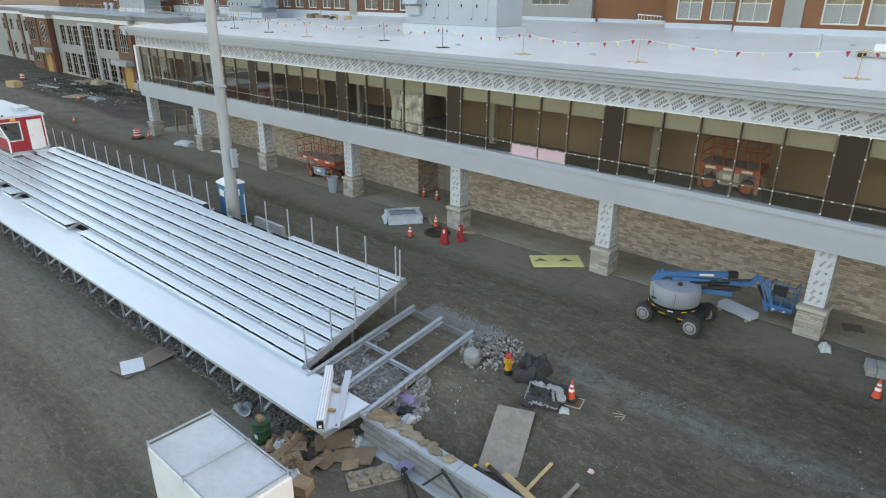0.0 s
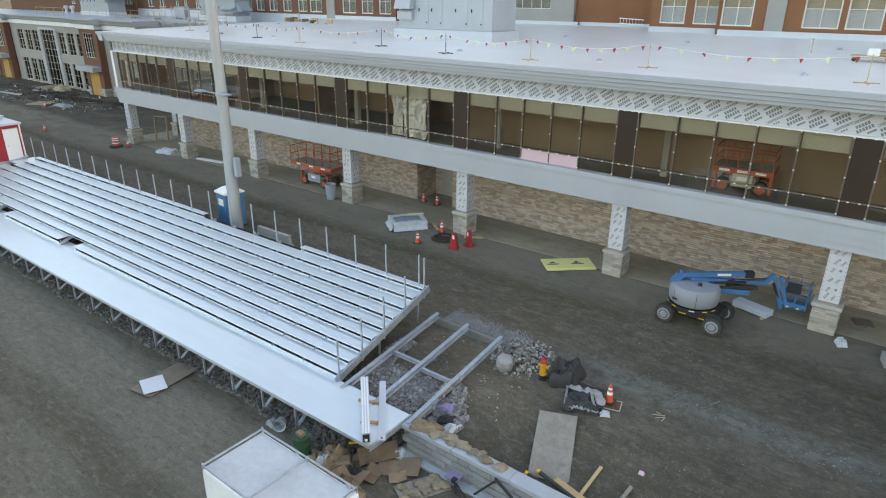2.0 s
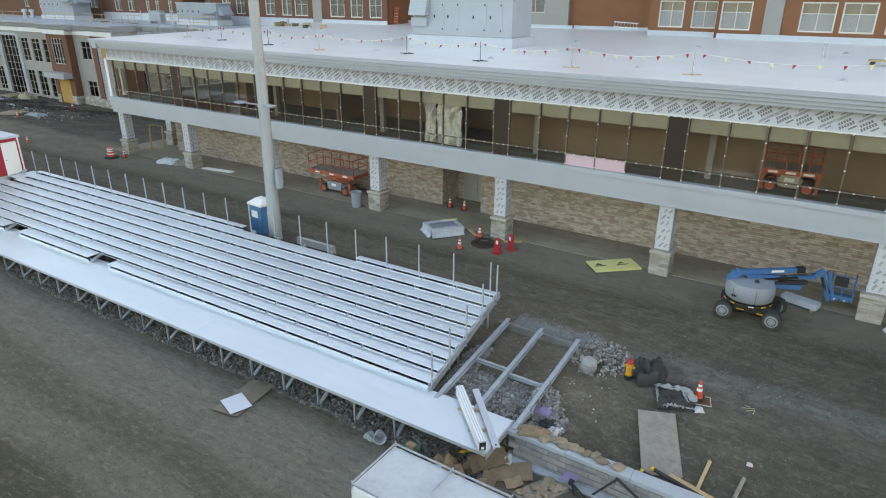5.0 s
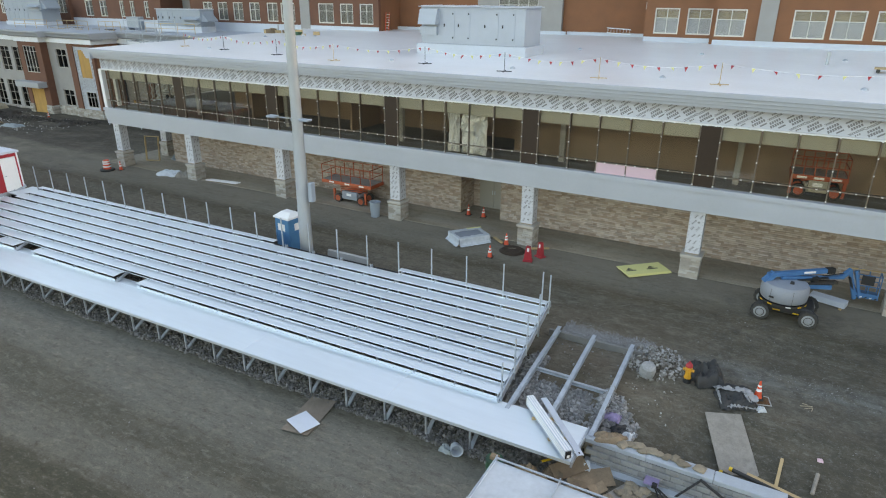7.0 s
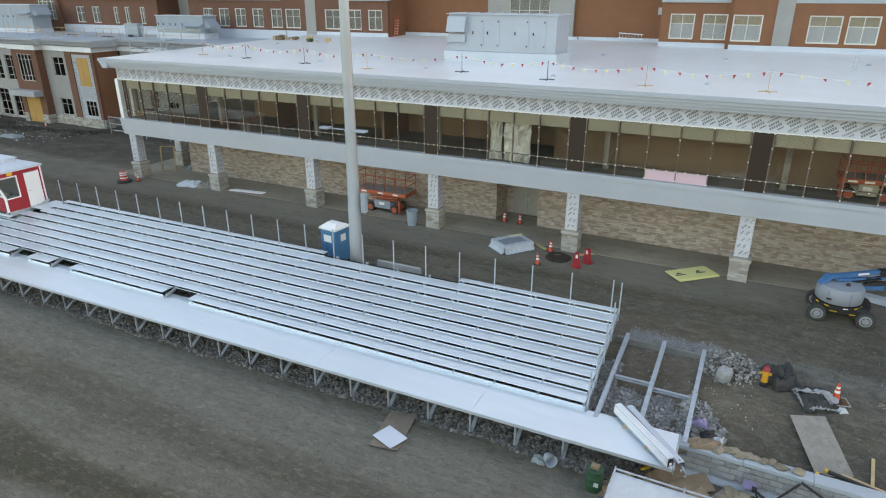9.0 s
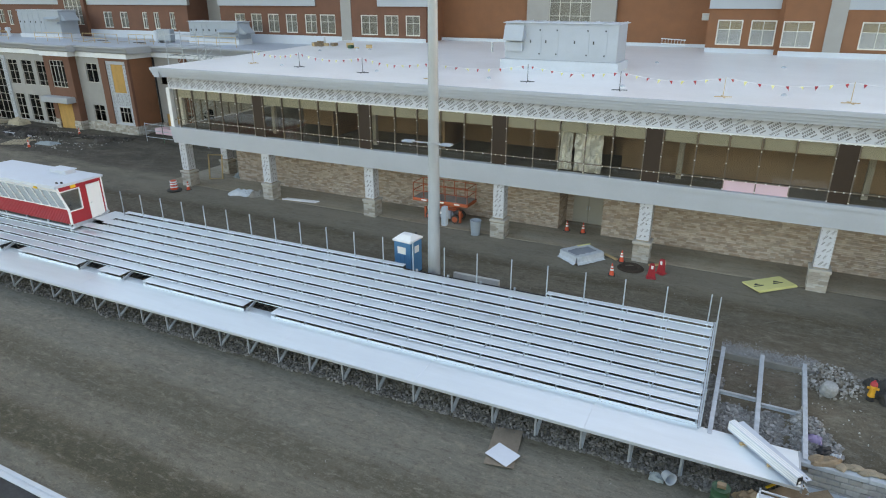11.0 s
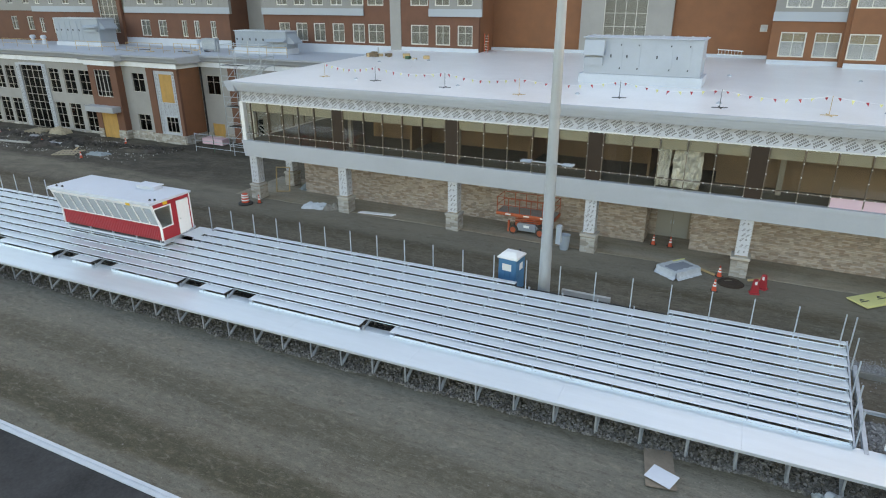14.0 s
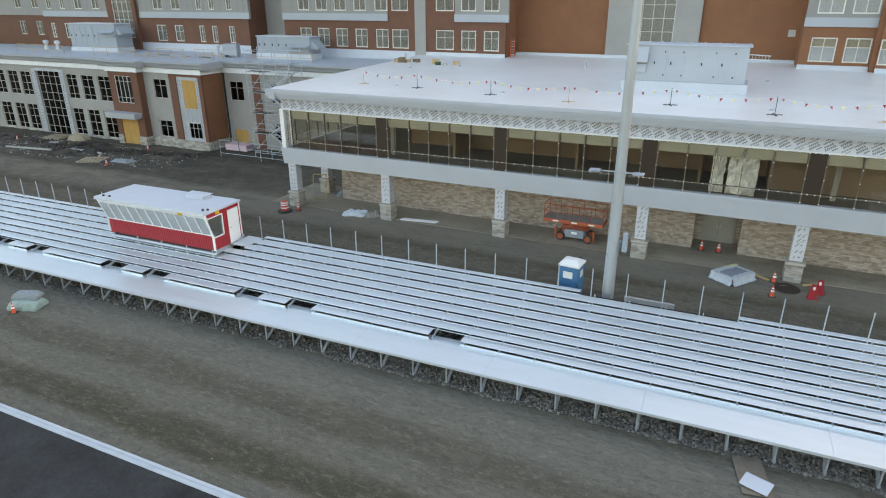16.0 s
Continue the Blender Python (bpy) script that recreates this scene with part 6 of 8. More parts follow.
part("hazard_stripe", Shape().box(-8.5, -8.25, 23.27, 23.279, G0 + 0.42, G0 + 0.47), YELLOW, lift)
tur = part("turret", Shape().turned(-8.98, 23.95, G0 + 0.86, [(0.9, 0), (0.95, 0.05), (0.98, 0.33), (0.96, 0.62), (0.89, 0.74), (0.55, 0.8)], 36), LIFTGREY, lift, "rounded grey counterweight cover", smooth=True)
part("skirt", Shape().turned(-8.98, 23.95, G0 + 0.68, [(0.8, 0), (0.97, 0.06), (0.97, 0.139)], 30), BLACK, lift)
for a, c in ((-150, YELLOW), (-120, YELLOW), (-75, WHITE), (-45, YELLOW), (-20, YELLOW)):
    q = Vector((-8.98 + 0.975 * math.cos(radians(a)), 23.95 + 0.975 * math.sin(radians(a)), G0 + 0.78))
    e = Vector((-math.sin(radians(a)), math.cos(radians(a)), 0)) * 0.1
    part("marker", Shape().bar(q - e, q + e, 0.012, 0.05), c, lift)
part("seam", Shape().bar((-8.62, 23.005, G0 + 0.9), (-8.62, 23.015, G0 + 1.54), 0.012, 0.012), BLACK, tur)
part("seam", Shape().bar((-9.5, 23.025, G0 + 0.9), (-9.5, 23.035, G0 + 1.54), 0.012, 0.012), BLACK, tur)
part("vent", Shape().tube((-8.75, 23.7, G0 + 1.66), (-8.75, 23.7, G0 + 1.76), 0.1, 0.07, 10), BLACK, tur)
part("sticker", Shape().bar((-9.55, 23.02, G0 + 1.15), (-9.35, 22.96, G0 + 1.15), 0.01, 0.08), BLACK, tur)
part("lower_boom", Shape().bar((-9.3, 24.1, G0 + 1.35), (-7.2, 25.1, G0 + 1.3), 0.22, 0.2), LIFTBLUE, lift)
part("main_boom", Shape().bar((-9.75, 23.75, G0 + 1.86), (-7.35, 25.3, G0 + 2.0), 0.2, 0.19), LIFTBLUE, lift)
part("boom_link", Shape().bar((-9.85, 23.7, G0 + 1.5), (-9.5, 23.9, G0 + 1.95), 0.34, 0.2), LIFTBLUE, lift)
part("upper_boom", Shape().bar((-9.2, 23.95, G0 + 1.76), (-6.75, 25.75, G0 + 1.62), 0.15, 0.14), LIFTBLUE, lift)
part("boom_end", Shape().bar((-7.5, 25.2, G0 + 1.99), (-7.2, 25.4, G0 + 2.0), 0.24, 0.24), BLACK, lift)
part("boom_hinge", Shape().tube((-8.0, 24.75, G0 + 1.62), (-7.8, 24.95, G0 + 1.62), 0.14, n=14), BLACK, lift)
part("hose", Shape().tube((-7.6, 25.1, G0 + 1.75), (-6.5, 26.0, G0 + 1.8), 0.03, n=6), BLACK, lift)
part("cylinder", Shape().tube((-8.3, 24.35, G0 + 1.5), (-7.1, 25.2, G0 + 1.45), 0.06, n=10), BLACK, lift)
part("label_plate", Shape().bar((-8.35, 24.53, G0 + 1.95), (-7.9, 24.82, G0 + 1.97), 0.005, 0.1), WHITE, lift, "white maker's plate with bars")
part("jib", Shape().bar((-6.85, 25.7, G0 + 1.6), (-6.5, 26.0, G0 + 1.95), 0.16, 0.18), LIFTBLUE, lift)
part("jib", Shape().bar((-6.55, 26.0, G0 + 1.95), (-6.1, 26.2, G0 + 0.5), 0.14, 0.14), LIFTBLUE, lift)
part("jib_rod", Shape().tube((-6.4, 26.1, G0 + 1.7), (-5.95, 26.3, G0 + 0.75), 0.05, n=8), GALV, lift)
part("jib", Shape().bar((-6.3, 26.1, G0 + 1.9), (-5.9, 26.28, G0 + 0.55), 0.12, 0.12), LIFTBLUE, lift)
part("jib_cylinder", Shape().tube((-6.5, 25.95, G0 + 1.6), (-6.1, 26.22, G0 + 0.6), 0.06, n=8), BLACK, lift)
part("boom_cover", Shape().bar((-7.9, 24.75, G0 + 1.5), (-7.0, 25.4, G0 + 1.46), 0.2, 0.14), GRIME, lift)
part("tray", Shape().bar((-8.6, 24.3, G0 + 1.64), (-7.4, 25.15, G0 + 1.7), 0.26, 0.05), BLACK, lift)
bk = part("basket", Shape().box(-6.15, -5.2, 26.2, 27.0, G0 + 0.62, G0 + 0.7), LIFTBLUE, lift, "blue steel work basket")
for x in (-6.12, -5.65, -5.23):
    for y in (26.23, 26.97):
        part("basket_post", Shape().box(x - 0.02, x + 0.02, y - 0.02, y + 0.02, G0 + 0.7, G0 + 1.75), LIFTBLUE, bk)
for z in (G0 + 1.2, G0 + 1.72):
    for y in (26.23, 26.97):
        part("basket_rail", Shape().bar((-6.14, y, z), (-5.21, y, z), 0.04, 0.04), LIFTBLUE, bk)
    for x in (-6.12, -5.23):
        part("basket_rail", Shape().bar((x, 26.25, z), (x, 26.95, z), 0.04, 0.04), LIFTBLUE, bk)
part("control_box", Shape().box(-6.0, -5.5, 26.12, 26.2, G0 + 1.3, G0 + 1.72, 0.01), BLACK, bk)
for i in range(5):
    part("hazard_stripe", Shape().bar((-6.1 + i * 0.19, 26.195, G0 + 0.63), (-6.02 + i * 0.19, 26.195, G0 + 0.69), 0.006, 0.05), WHITE if i % 2 else BLACK, bk)
part("toe_board", Shape().box(-6.14, -5.21, 26.2, 26.21, G0 + 0.7, G0 + 0.85), LIFTBLUE, bk)
part("long_rod", Shape().tube((-6.6, 26.1, G0 + 2.0), (-4.9, 27.0, G0 + 1.72), 0.03, n=8), LUMBER, bk)


def scissor_lift(name, m, deck_h, label, x0=-2.15, x1=1.95, wx=0.95, rail=1.15, body=None, group="scissor lifts"):
    body = body or LIFTGREY
    s = thing(name, label, "scissor lift", m=m, group=group)
    for x in (-wx, wx):
        for y in (-0.5, 0.5):
            w = part("wheel", Shape().tube((x, y - 0.1, 0.3), (x, y + 0.1, 0.3), 0.3, n=16), RUBBER, s, smooth=True)
            part("rim", Shape().tube((x, y - 0.12, 0.3), (x, y + 0.12, 0.3), 0.2, n=12), LIFTORANGE, w)
    part("chassis", Shape().box(-wx + 0.2, wx - 0.2, -0.42, 0.42, 0.22, 0.7, 0.03), body, s)
    part("motor_box", Shape().box(-wx + 0.35, wx - 0.3, -0.6, -0.43, 0.3, 0.85, 0.02), body, s, "grey battery box with white label")
    part("label_plate", Shape().box(-0.2, 0.2, -0.61, -0.602, 0.55, 0.72), WHITE, s)
    for x in (-wx - 0.35, wx + 0.35):
        part("outrigger", Shape().box(x - 0.07, x + 0.07, -0.55, -0.4, 0.1, 0.9, 0.01), LIFTORANGE, s)
    n = max(2, int((deck_h - 0.7) / 0.18))
    for i in range(n):
        z = 0.72 + (deck_h - 0.85) * i / n
        part("scissor_arm", Shape().bar((-wx + 0.05, -0.3, z), (wx - 0.05, -0.3, z + 0.16), 0.05, 0.08), LIFTORANGE, s)
        part("scissor_arm", Shape().bar((-wx + 0.05, 0.3, z + 0.16), (wx - 0.05, 0.3, z), 0.05, 0.08), LIFTORANGE, s)
    d = part("platform", Shape().box(x0, x1, -0.75, 0.75, deck_h - 0.12, deck_h + 0.1, 0.01), LIFTORANGE, s, "orange platform with white maker plates")
    part("deck_plate", Shape().box(x0 + 0.05, x1 - 0.05, -0.7, 0.7, deck_h + 0.1, deck_h + 0.106), GALV, d)
    for x in (x0 * 0.6, 0.0, x1 * 0.6):
        part("label_plate", Shape().box(x - 0.2, x + 0.2, -0.756, -0.751, deck_h - 0.06, deck_h + 0.04), WHITE, d)
    for i in range(6):
        x = x0 + 0.05 + i * (x1 - x0 - 0.1) / 5
        for y in (-0.72, 0.72):
            part("rail_post", Shape().box(x - 0.02, x + 0.02, y - 0.02, y + 0.02, deck_h + 0.1, deck_h + rail), LIFTORANGE, d)
    for z in (rail * 0.52, rail - 0.02):
        for y in (-0.72, 0.72):
            part("rail", Shape().tube((x0 + 0.05, y, deck_h + z), (x1 - 0.05, y, deck_h + z), 0.022, n=6), LIFTORANGE, d)
        for x in (x0 + 0.05, x1 - 0.05):
            part("rail", Shape().tube((x, -0.72, deck_h + z), (x, 0.72, deck_h + z), 0.022, n=6), LIFTORANGE, d)
    return s


scissor_lift("scissor_lift", pose(-35.5, 27.5, 1.64), 1.42, "orange scissor lift parked on the slab by the stone wall")
scissor_lift("scissor_lift", pose(-8.6, 27.15, 6.34, 0, 0, 4), 0.98, "small orange and cream scissor lift parked indoors behind the glass", -1.15, 1.15, 0.72, 0.95, BLIND)

# ---- cones, drums, hydrant ----
cone0 = thing("traffic_cone", "orange traffic cone with two white bands", "traffic cone", group="traffic cones")
part("base", Shape().box(-0.19, 0.19, -0.19, 0.19, 0, 0.04, 0.01), RUBBER, cone0)
cb = part("cone", Shape().turned(0, 0, 0.04, [(0.145, 0), (0.135, 0.02), (0.03, 0.66), (0.02, 0.67)], 18), ORANGE, cone0, smooth=True)
part("band", Shape().turned(0, 0, 0.3, [(0.098, 0), (0.082, 0.1)], 18), WHITE, cb, smooth=True)
part("band", Shape().turned(0, 0, 0.48, [(0.069, 0), (0.058, 0.07)], 18), WHITE, cb, smooth=True)
cone0.matrix_basis = pose(-9.28, 16.72, ground_z(-9.28, 16.72) + 0.05)
for x, y, a in ((-23.28, 23.43, 10), (-23.15, 25.35, 40), (-27.41, 28.93, 0), (-26.36, 28.98, 20), (-57.06, 24.98, 0), (-69.84, 23.44, 5), (-63.75, 6.1, 15), (-83.64, 28.97, 0), (-93.37, 31.44, 30), (-86.14, 36.3, 0), (-1.75, 23.2, 0), (-104.5, 33.5, 0)):
    z = ground_z(x, y) if y < 26.2 or x < -61 else 1.64
    copy_thing(cone0, pose(x, y, z, 0, 0, a))
for x, y, a, c in ((-21.25, 23.95, 12, 0), (-20.85, 24.75, -25, 1)):
    b = thing("road_barrier", "red plastic traffic channeliser with white label", "barrier", m=pose(x, y, ground_z(x, y), 0, 0, a) @ Matrix.Scale(0.86, 4), group="channelisers")
    part("foot", Shape().box(-0.3, 0.3, -0.25, 0.25, 0, 0.08, 0.02), REDRAIL, b)
    part("body", Shape().prism([(-0.26, 0.08), (0.26, 0.08), (0.14, 0.95), (0.1, 1.0), (-0.1, 1.0), (-0.14, 0.95)], "y", -0.09, 0.09), REDRAIL, b)
    part("label_plate", Shape().box(-0.07, 0.07, -0.105, -0.095, 0.65, 0.88), WHITE, b)


def drum(x, y):
    d = thing("traffic_drum", "orange and white striped traffic drum on a rubber ring", "traffic drum", m=pose(x, y, ground_z(x, y)), group="traffic drums")
    part("ring", Shape().turned(0, 0, 0, [(0.56, 0), (0.57, 0.1), (0.5, 0.15), (0.3, 0.15)], 18), RUBBER, d)
    b = part("barrel", Shape().turned(0, 0, 0.1, [(0.3, 0), (0.29, 0.16), (0.27, 0.4), (0.25, 0.68), (0.2, 0.76)], 20), ORANGE, d, smooth=True)
    for z in (0.2, 0.43, 0.6):
        part("band", Shape().turned(0, 0, 0.1, [(0.308 - 0.07 * z + 0.004, z), (0.303 - 0.075 * z + 0.004, z + 0.1)], 20), WHITE, b, smooth=True)


drum(-57.95, 24.4)
drum(-110.0, 31.0)

hy = thing("fire_hydrant", "yellow fire hydrant with a red bonnet", "fire hydrant", m=pose(-11.72, 16.55, ground_z(-11.72, 16.55)) @ Matrix.Scale(0.9, 4))
part("base", Shape().turned(0, 0, 0, [(0.17, 0), (0.17, 0.06), (0.12, 0.08), (0.11, 0.2)], 16), BLACK, hy)
part("barrel", Shape().turned(0, 0, 0.2, [(0.15, 0), (0.15, 0.05), (0.125, 0.06), (0.125, 0.48), (0.15, 0.5), (0.15, 0.54)], 18), HYDRANT, hy, smooth=True)
part("bonnet", Shape().turned(0, 0, 0.74, [(0.15, 0), (0.14, 0.08), (0.09, 0.16), (0.04, 0.18), (0.04, 0.24)], 18), REDRAIL, hy, "red bonnet", smooth=True)
for q in ((0.13, 0), (-0.13, 0), (0, -0.13)):
    part("nozzle", Shape().tube((q[0], q[1], 0.58), (q[0] * 1.7, q[1] * 1.7, 0.58), 0.06, n=10), HYDRANT, hy)

gr = thing("drain_grate", "rusty iron drain grate in a concrete collar", "drain grate", m=pose(-9.13, 16.66, ground_z(-9.15, 16.65) + 0.02, 0, 0, 15) @ Matrix.Scale(0.7, 4))
part("plate", Shape().box(-0.36, 0.36, -0.36, 0.36, -0.12, -0.08), BLACK, gr)
for a, b, c, d in ((-0.42, 0.42, -0.42, -0.37), (-0.42, 0.42, 0.37, 0.42), (-0.42, -0.37, -0.365, 0.365), (0.37, 0.42, -0.365, 0.365)):
    part("collar", Shape().box(a, b, c, d, -0.15, 0.02, 0.01), CONCRETE, gr, "pale concrete collar")
for i in range(8):
    part("bar", Shape().box(-0.345 + i * 0.093, -0.295 + i * 0.093, -0.35, 0.35, -0.05, 0.01), RUST, gr)
for y in (-0.2, 0.0, 0.2):
    part("crossbar", Shape().box(-0.35, 0.36, y - 0.025, y + 0.025, -0.045, 0.006), RUST, gr)


# ---- soft goods ----
def heap(name, label, category, m, w, d, h, matl, seed, n=14, folds=0.12, group=""):
    """A slumped sheet or bag: a lumpy mound with folds."""
    rng = random.Random(seed)
    off = rng.random() * 50
    v, f = [], []
    for j in range(n + 1):
        for i in range(n + 1):
            u, t = i / n * 2 - 1, j / n * 2 - 1
            e = max(0, 1 - max(abs(u), abs(t)) ** 3)
            wob = 1 + 0.3 * noise.noise((u * 1.8 + off, t * 1.8, 0)) + 0.15 * noise.noise((u * 4 + off, t * 4, 9))
            z = h * e ** 0.6 * (0.65 + 0.6 * noise.noise((u * 1.6 + off, t * 1.6, 1))) + folds * h * (1 - 2.2 * abs(noise.noise((u * 3.5 + off, t * 3.5, 2)))) * e * 0.9 + 0.4 * folds * h * noise.noise((u * 9 + off, t * 9, 4)) * e
            v.append((u * w / 2 * wob, t * d / 2 * wob, max(0.004, z + 0.01)))
    for j in range(n):
        for i in range(n):
            a = j * (n + 1) + i
            f.append((a, a + 1, a + n + 2, a + n + 1))
    edge = [i for i in range(n + 1)] + [(j + 1) * (n + 1) - 1 for j in range(1, n + 1)] + [n * (n + 1) + i for i in range(n - 1, -1, -1)] + [j * (n + 1) for j in range(n - 1, 0, -1)]
    base = len(v)
    v += [(v[i][0], v[i][1], 0) for i in edge]
    k = len(edge)
    f += [(edge[(i + 1) % k], edge[i], base + i, base + (i + 1) % k) for i in range(k)]
    f.append(tuple(base + i for i in range(k))[::-1])
    return single(name, Shape().add(v, f), matl, label, category, m=m, smooth=True, group=group)


def at_ground(x, y, rz=0, dz=0.0, rx=0, ry=0):
    return pose(x, y, ground_z(x, y) + dz, rx, ry, rz)


heap("geotextile_wad", "crumpled black geotextile fabric heaped on the earth", "fabric", at_ground(-11.1, 17.2, 15), 1.15, 1.5, 0.62, TARP, 3, 26, 0.25)
fb = heap("filter_fabric", "folded black filter fabric with silver edges thrown on the earth", "fabric", at_ground(-9.98, 16.28, 18), 1.25, 1.4, 0.34, TARP, 7, 26, 0.35)


def ribbon(path, width, seed):
    """A creased strip of fabric laid along a path over the heap."""
    v, n = [], 40
    legs = [(Vector(a), Vector(b)) for a, b in zip(path, path[1:])]
    for i in range(n + 1):
        u = i / n * len(legs)
        a, b = legs[min(int(u), len(legs) - 1)]
        c = a.lerp(b, u - min(int(u), len(legs) - 1))
        side = Vector((-(b - a).y, (b - a).x, 0)).normalized()
        for k in range(5):
            off = (k / 4 - 0.5) * width * (1 + 0.5 * noise.noise((i * 0.4, seed, 3)))
            p = c + side * off
            v.append((p.x, p.y, p.z + 0.09 * noise.noise((i * 0.35 + seed, k * 0.9, 5)) + 0.02 * (k % 2)))
    m = len(v)
    f = [(i * 5 + k, i * 5 + k + 1, i * 5 + k + 6, i * 5 + k + 5) for i in range(n) for k in range(4)]
    return Shape().add(v + [(x, y, z - 0.012) for x, y, z in v], f[:] + [tuple(m + q for q in g[::-1]) for g in f])


for path, width in ((((-0.62, 0.62, 0.1), (-0.45, 0.12, 0.36), (0.4, 0.12, 0.38), (0.62, -0.3, 0.2)), 0.26), (((-0.5, -0.62, 0.08), (0.0, -0.6, 0.14), (0.55, -0.58, 0.1)), 0.12), (((0.2, 0.05, 0.38), (0.3, -0.25, 0.33), (0.42, -0.55, 0.16)), 0.09), (((-0.6, 0.5, 0.14), (-0.6, 0.0, 0.2), (-0.55, -0.5, 0.1)), 0.08)):
    part("silver_edge", ribbon(path, width, path[0][0] * 9 + width), SILVERTARP, fb, "silver-grey folded edge", smooth=True)
heap("plastic_scrap", "crumpled pale plastic scrap on the earth", "litter", at_ground(-9.1, 16.02, 30), 0.3, 0.25, 0.14, SHEET, 13, 10, 0.5)
heap("plastic_sheet", "crumpled white plastic sheet against a pillar base", "plastic sheet", at_ground(-3.72, 25.25, 30), 0.36, 0.42, 0.24, SHEET, 15, 18, 0.8)
single("concrete_lump", Shape().turned(0, 0, 0, [(0.22, 0), (0.3, 0.08), (0.31, 0.3), (0.28, 0.5), (0.2, 0.56), (0.06, 0.58), (0.001, 0.58)], 11), SACK, "round lump of broken concrete standing on rubble", "concrete", m=at_ground(-13.2, 16.35, 10, -0.04, 16, 8))


def bale(label, m, w, d, h, matl, seed):
    """A plump plastic-wrapped bale: a soft box with creases."""
    n, off = 12, seed * 3.7
    v, f = [], []
    for j in range(n + 1):
        for i in range(2 * n + 1):
            u, p = i / n - 1, j / n * 2 - 1
            e = (1 - abs(u) ** 5) * (1 - abs(p) ** 5)
            v.append((u * w / 2 * (1 + 0.05 * noise.noise((p * 2, off, 1))), p * d / 2 * (1 + 0.08 * noise.noise((u * 3, off, 2))), h * max(0.02, e) ** 0.28 * (0.9 + 0.16 * noise.noise((u * 4 + off, p * 3, 4)))))
    c = 2 * n + 1
    f = [(j * c + i, j * c + i + 1, (j + 1) * c + i + 1, (j + 1) * c + i) for j in range(n) for i in range(2 * n)]
    edge = [i for i in range(c)] + [(j + 1) * c - 1 for j in range(1, n + 1)] + [n * c + i for i in range(c - 2, -1, -1)] + [j * c for j in range(n - 1, 0, -1)]
    base = len(v)
    v += [(v[i][0] * 0.97, v[i][1] * 0.97, 0) for i in edge]
    k = len(edge)
    f += [(edge[(i + 1) % k], edge[i], base + i, base + (i + 1) % k) for i in range(k)] + [tuple(base + i for i in range(k))[::-1]]
    return single("insulation_bag", Shape().add(v, f), matl, label, "bag", m=m, smooth=True, group="insulation bags")


bale("sage green plastic bag of insulation on the earth", at_ground(-63.75, 6.95, 20), 1.85, 1.15, 0.62, PLASTICBAG, 21)
bale("grey plastic bag of insulation lying on another", at_ground(-63.85, 7.15, 24, 0.52), 1.55, 0.75, 0.45, GREYBAG, 23)
bun = thing("wrapped_bundle", "pallet of grey boards in torn crumpled white plastic sheet", "bundle", m=at_ground(-25.4, 25.05, 53, 0.02) @ Matrix.Diagonal((0.8, 0.8, 0.95, 1)))
BL, BW, BH = 1.22, 0.95, 0.42
for k in range(6):
    part("board", Shape().box(-BL + 0.01 * (k % 3), BL - 0.012 * (k % 2), -BW, BW, 0.06 + k * 0.06, 0.115 + k * 0.06, 0.004), LIFTGREY, bun)
for y in (-0.8, 0.0, 0.8):
    part("bearer", Shape().box(-BL + 0.02, BL - 0.02, y - 0.05, y + 0.05, 0.0, 0.058), LUMBER, bun)


def skirt(p, q, out, seed, flap_in):
    """Plastic hanging down one side of the pallet and folded a little way over its top."""
    p, q, out = Vector((*p, 0)), Vector((*q, 0)), Vector((*out, 0))
    nu, rows = 26, [(0.26, 0.0), (0.12, 0.07), (0.05, 0.2), (0.04, 0.36), (0.02, BH + 0.02), (-flap_in * 0.5, BH + 0.035), (-flap_in, BH + 0.03)]
    v = []
    for k, (d, z) in enumerate(rows):
        for i in range(nu + 1):
            c = p.lerp(q, i / nu)
            w = noise.noise((i * 0.45 + seed, k * 0.8, seed))
            ragged = 0.35 * noise.noise((i * 0.33 + seed, 3, 8)) if k in (0, 6) else 0
            c = c + out * (d + 0.05 * w * (1 if k < 4 else 0.3) + ragged * (0.5 if k == 0 else 1) * abs(flap_in + 0.15))
            v.append((c.x, c.y, max(0.004, z + (0.03 * noise.noise((i * 0.6, k + seed, 1)) if 0 < k else 0))))
    n = len(v)
    f = [(k * (nu + 1) + i, k * (nu + 1) + i + 1, (k + 1) * (nu + 1) + i + 1, (k + 1) * (nu + 1) + i) for k in range(len(rows) - 1) for i in range(nu)]
    return Shape().add(v + [(x - out.x * 0.008, y - out.y * 0.008, z + 0.006) for x, y, z in v], f + [tuple(n + a for a in g[::-1]) for g in f])


for p, q, out, seed, fold in (((-BL, -BW), (BL, -BW), (0, -1), 2.3, 0.35), ((BL, -BW), (BL, BW), (1, 0), 5.1, 0.3), ((BL, BW), (-BL, BW), (0, 1), 7.7, 0.5), ((-BL, BW), (-BL, -BW), (-1, 0), 9.2, 0.2)):
    part("wrapping", skirt(p, q, out, seed, fold), SHEET, bun, "torn crumpled white plastic wrapping")
part("strap", Shape().bar((0.2, 0.8, BH + 0.06), (1.35, 0.72, BH + 0.06), 0.16, 0.02), YELLOWBOARD, bun)
hole = thing("footing_pit", "round pit dug at a pillar base with dark soil", "pit", m=at_ground(-22.5, 24.75))
part("soil_ring", Shape().turned(0, 0, 0, [(0.75, 0.0), (0.6, 0.1), (0.48, 0.08), (0.4, 0.02)], 20), surface("wet_soil", (0.045, 0.03, 0.02), 0.95, var=0.3, scale=3, bump=0.6), hole)
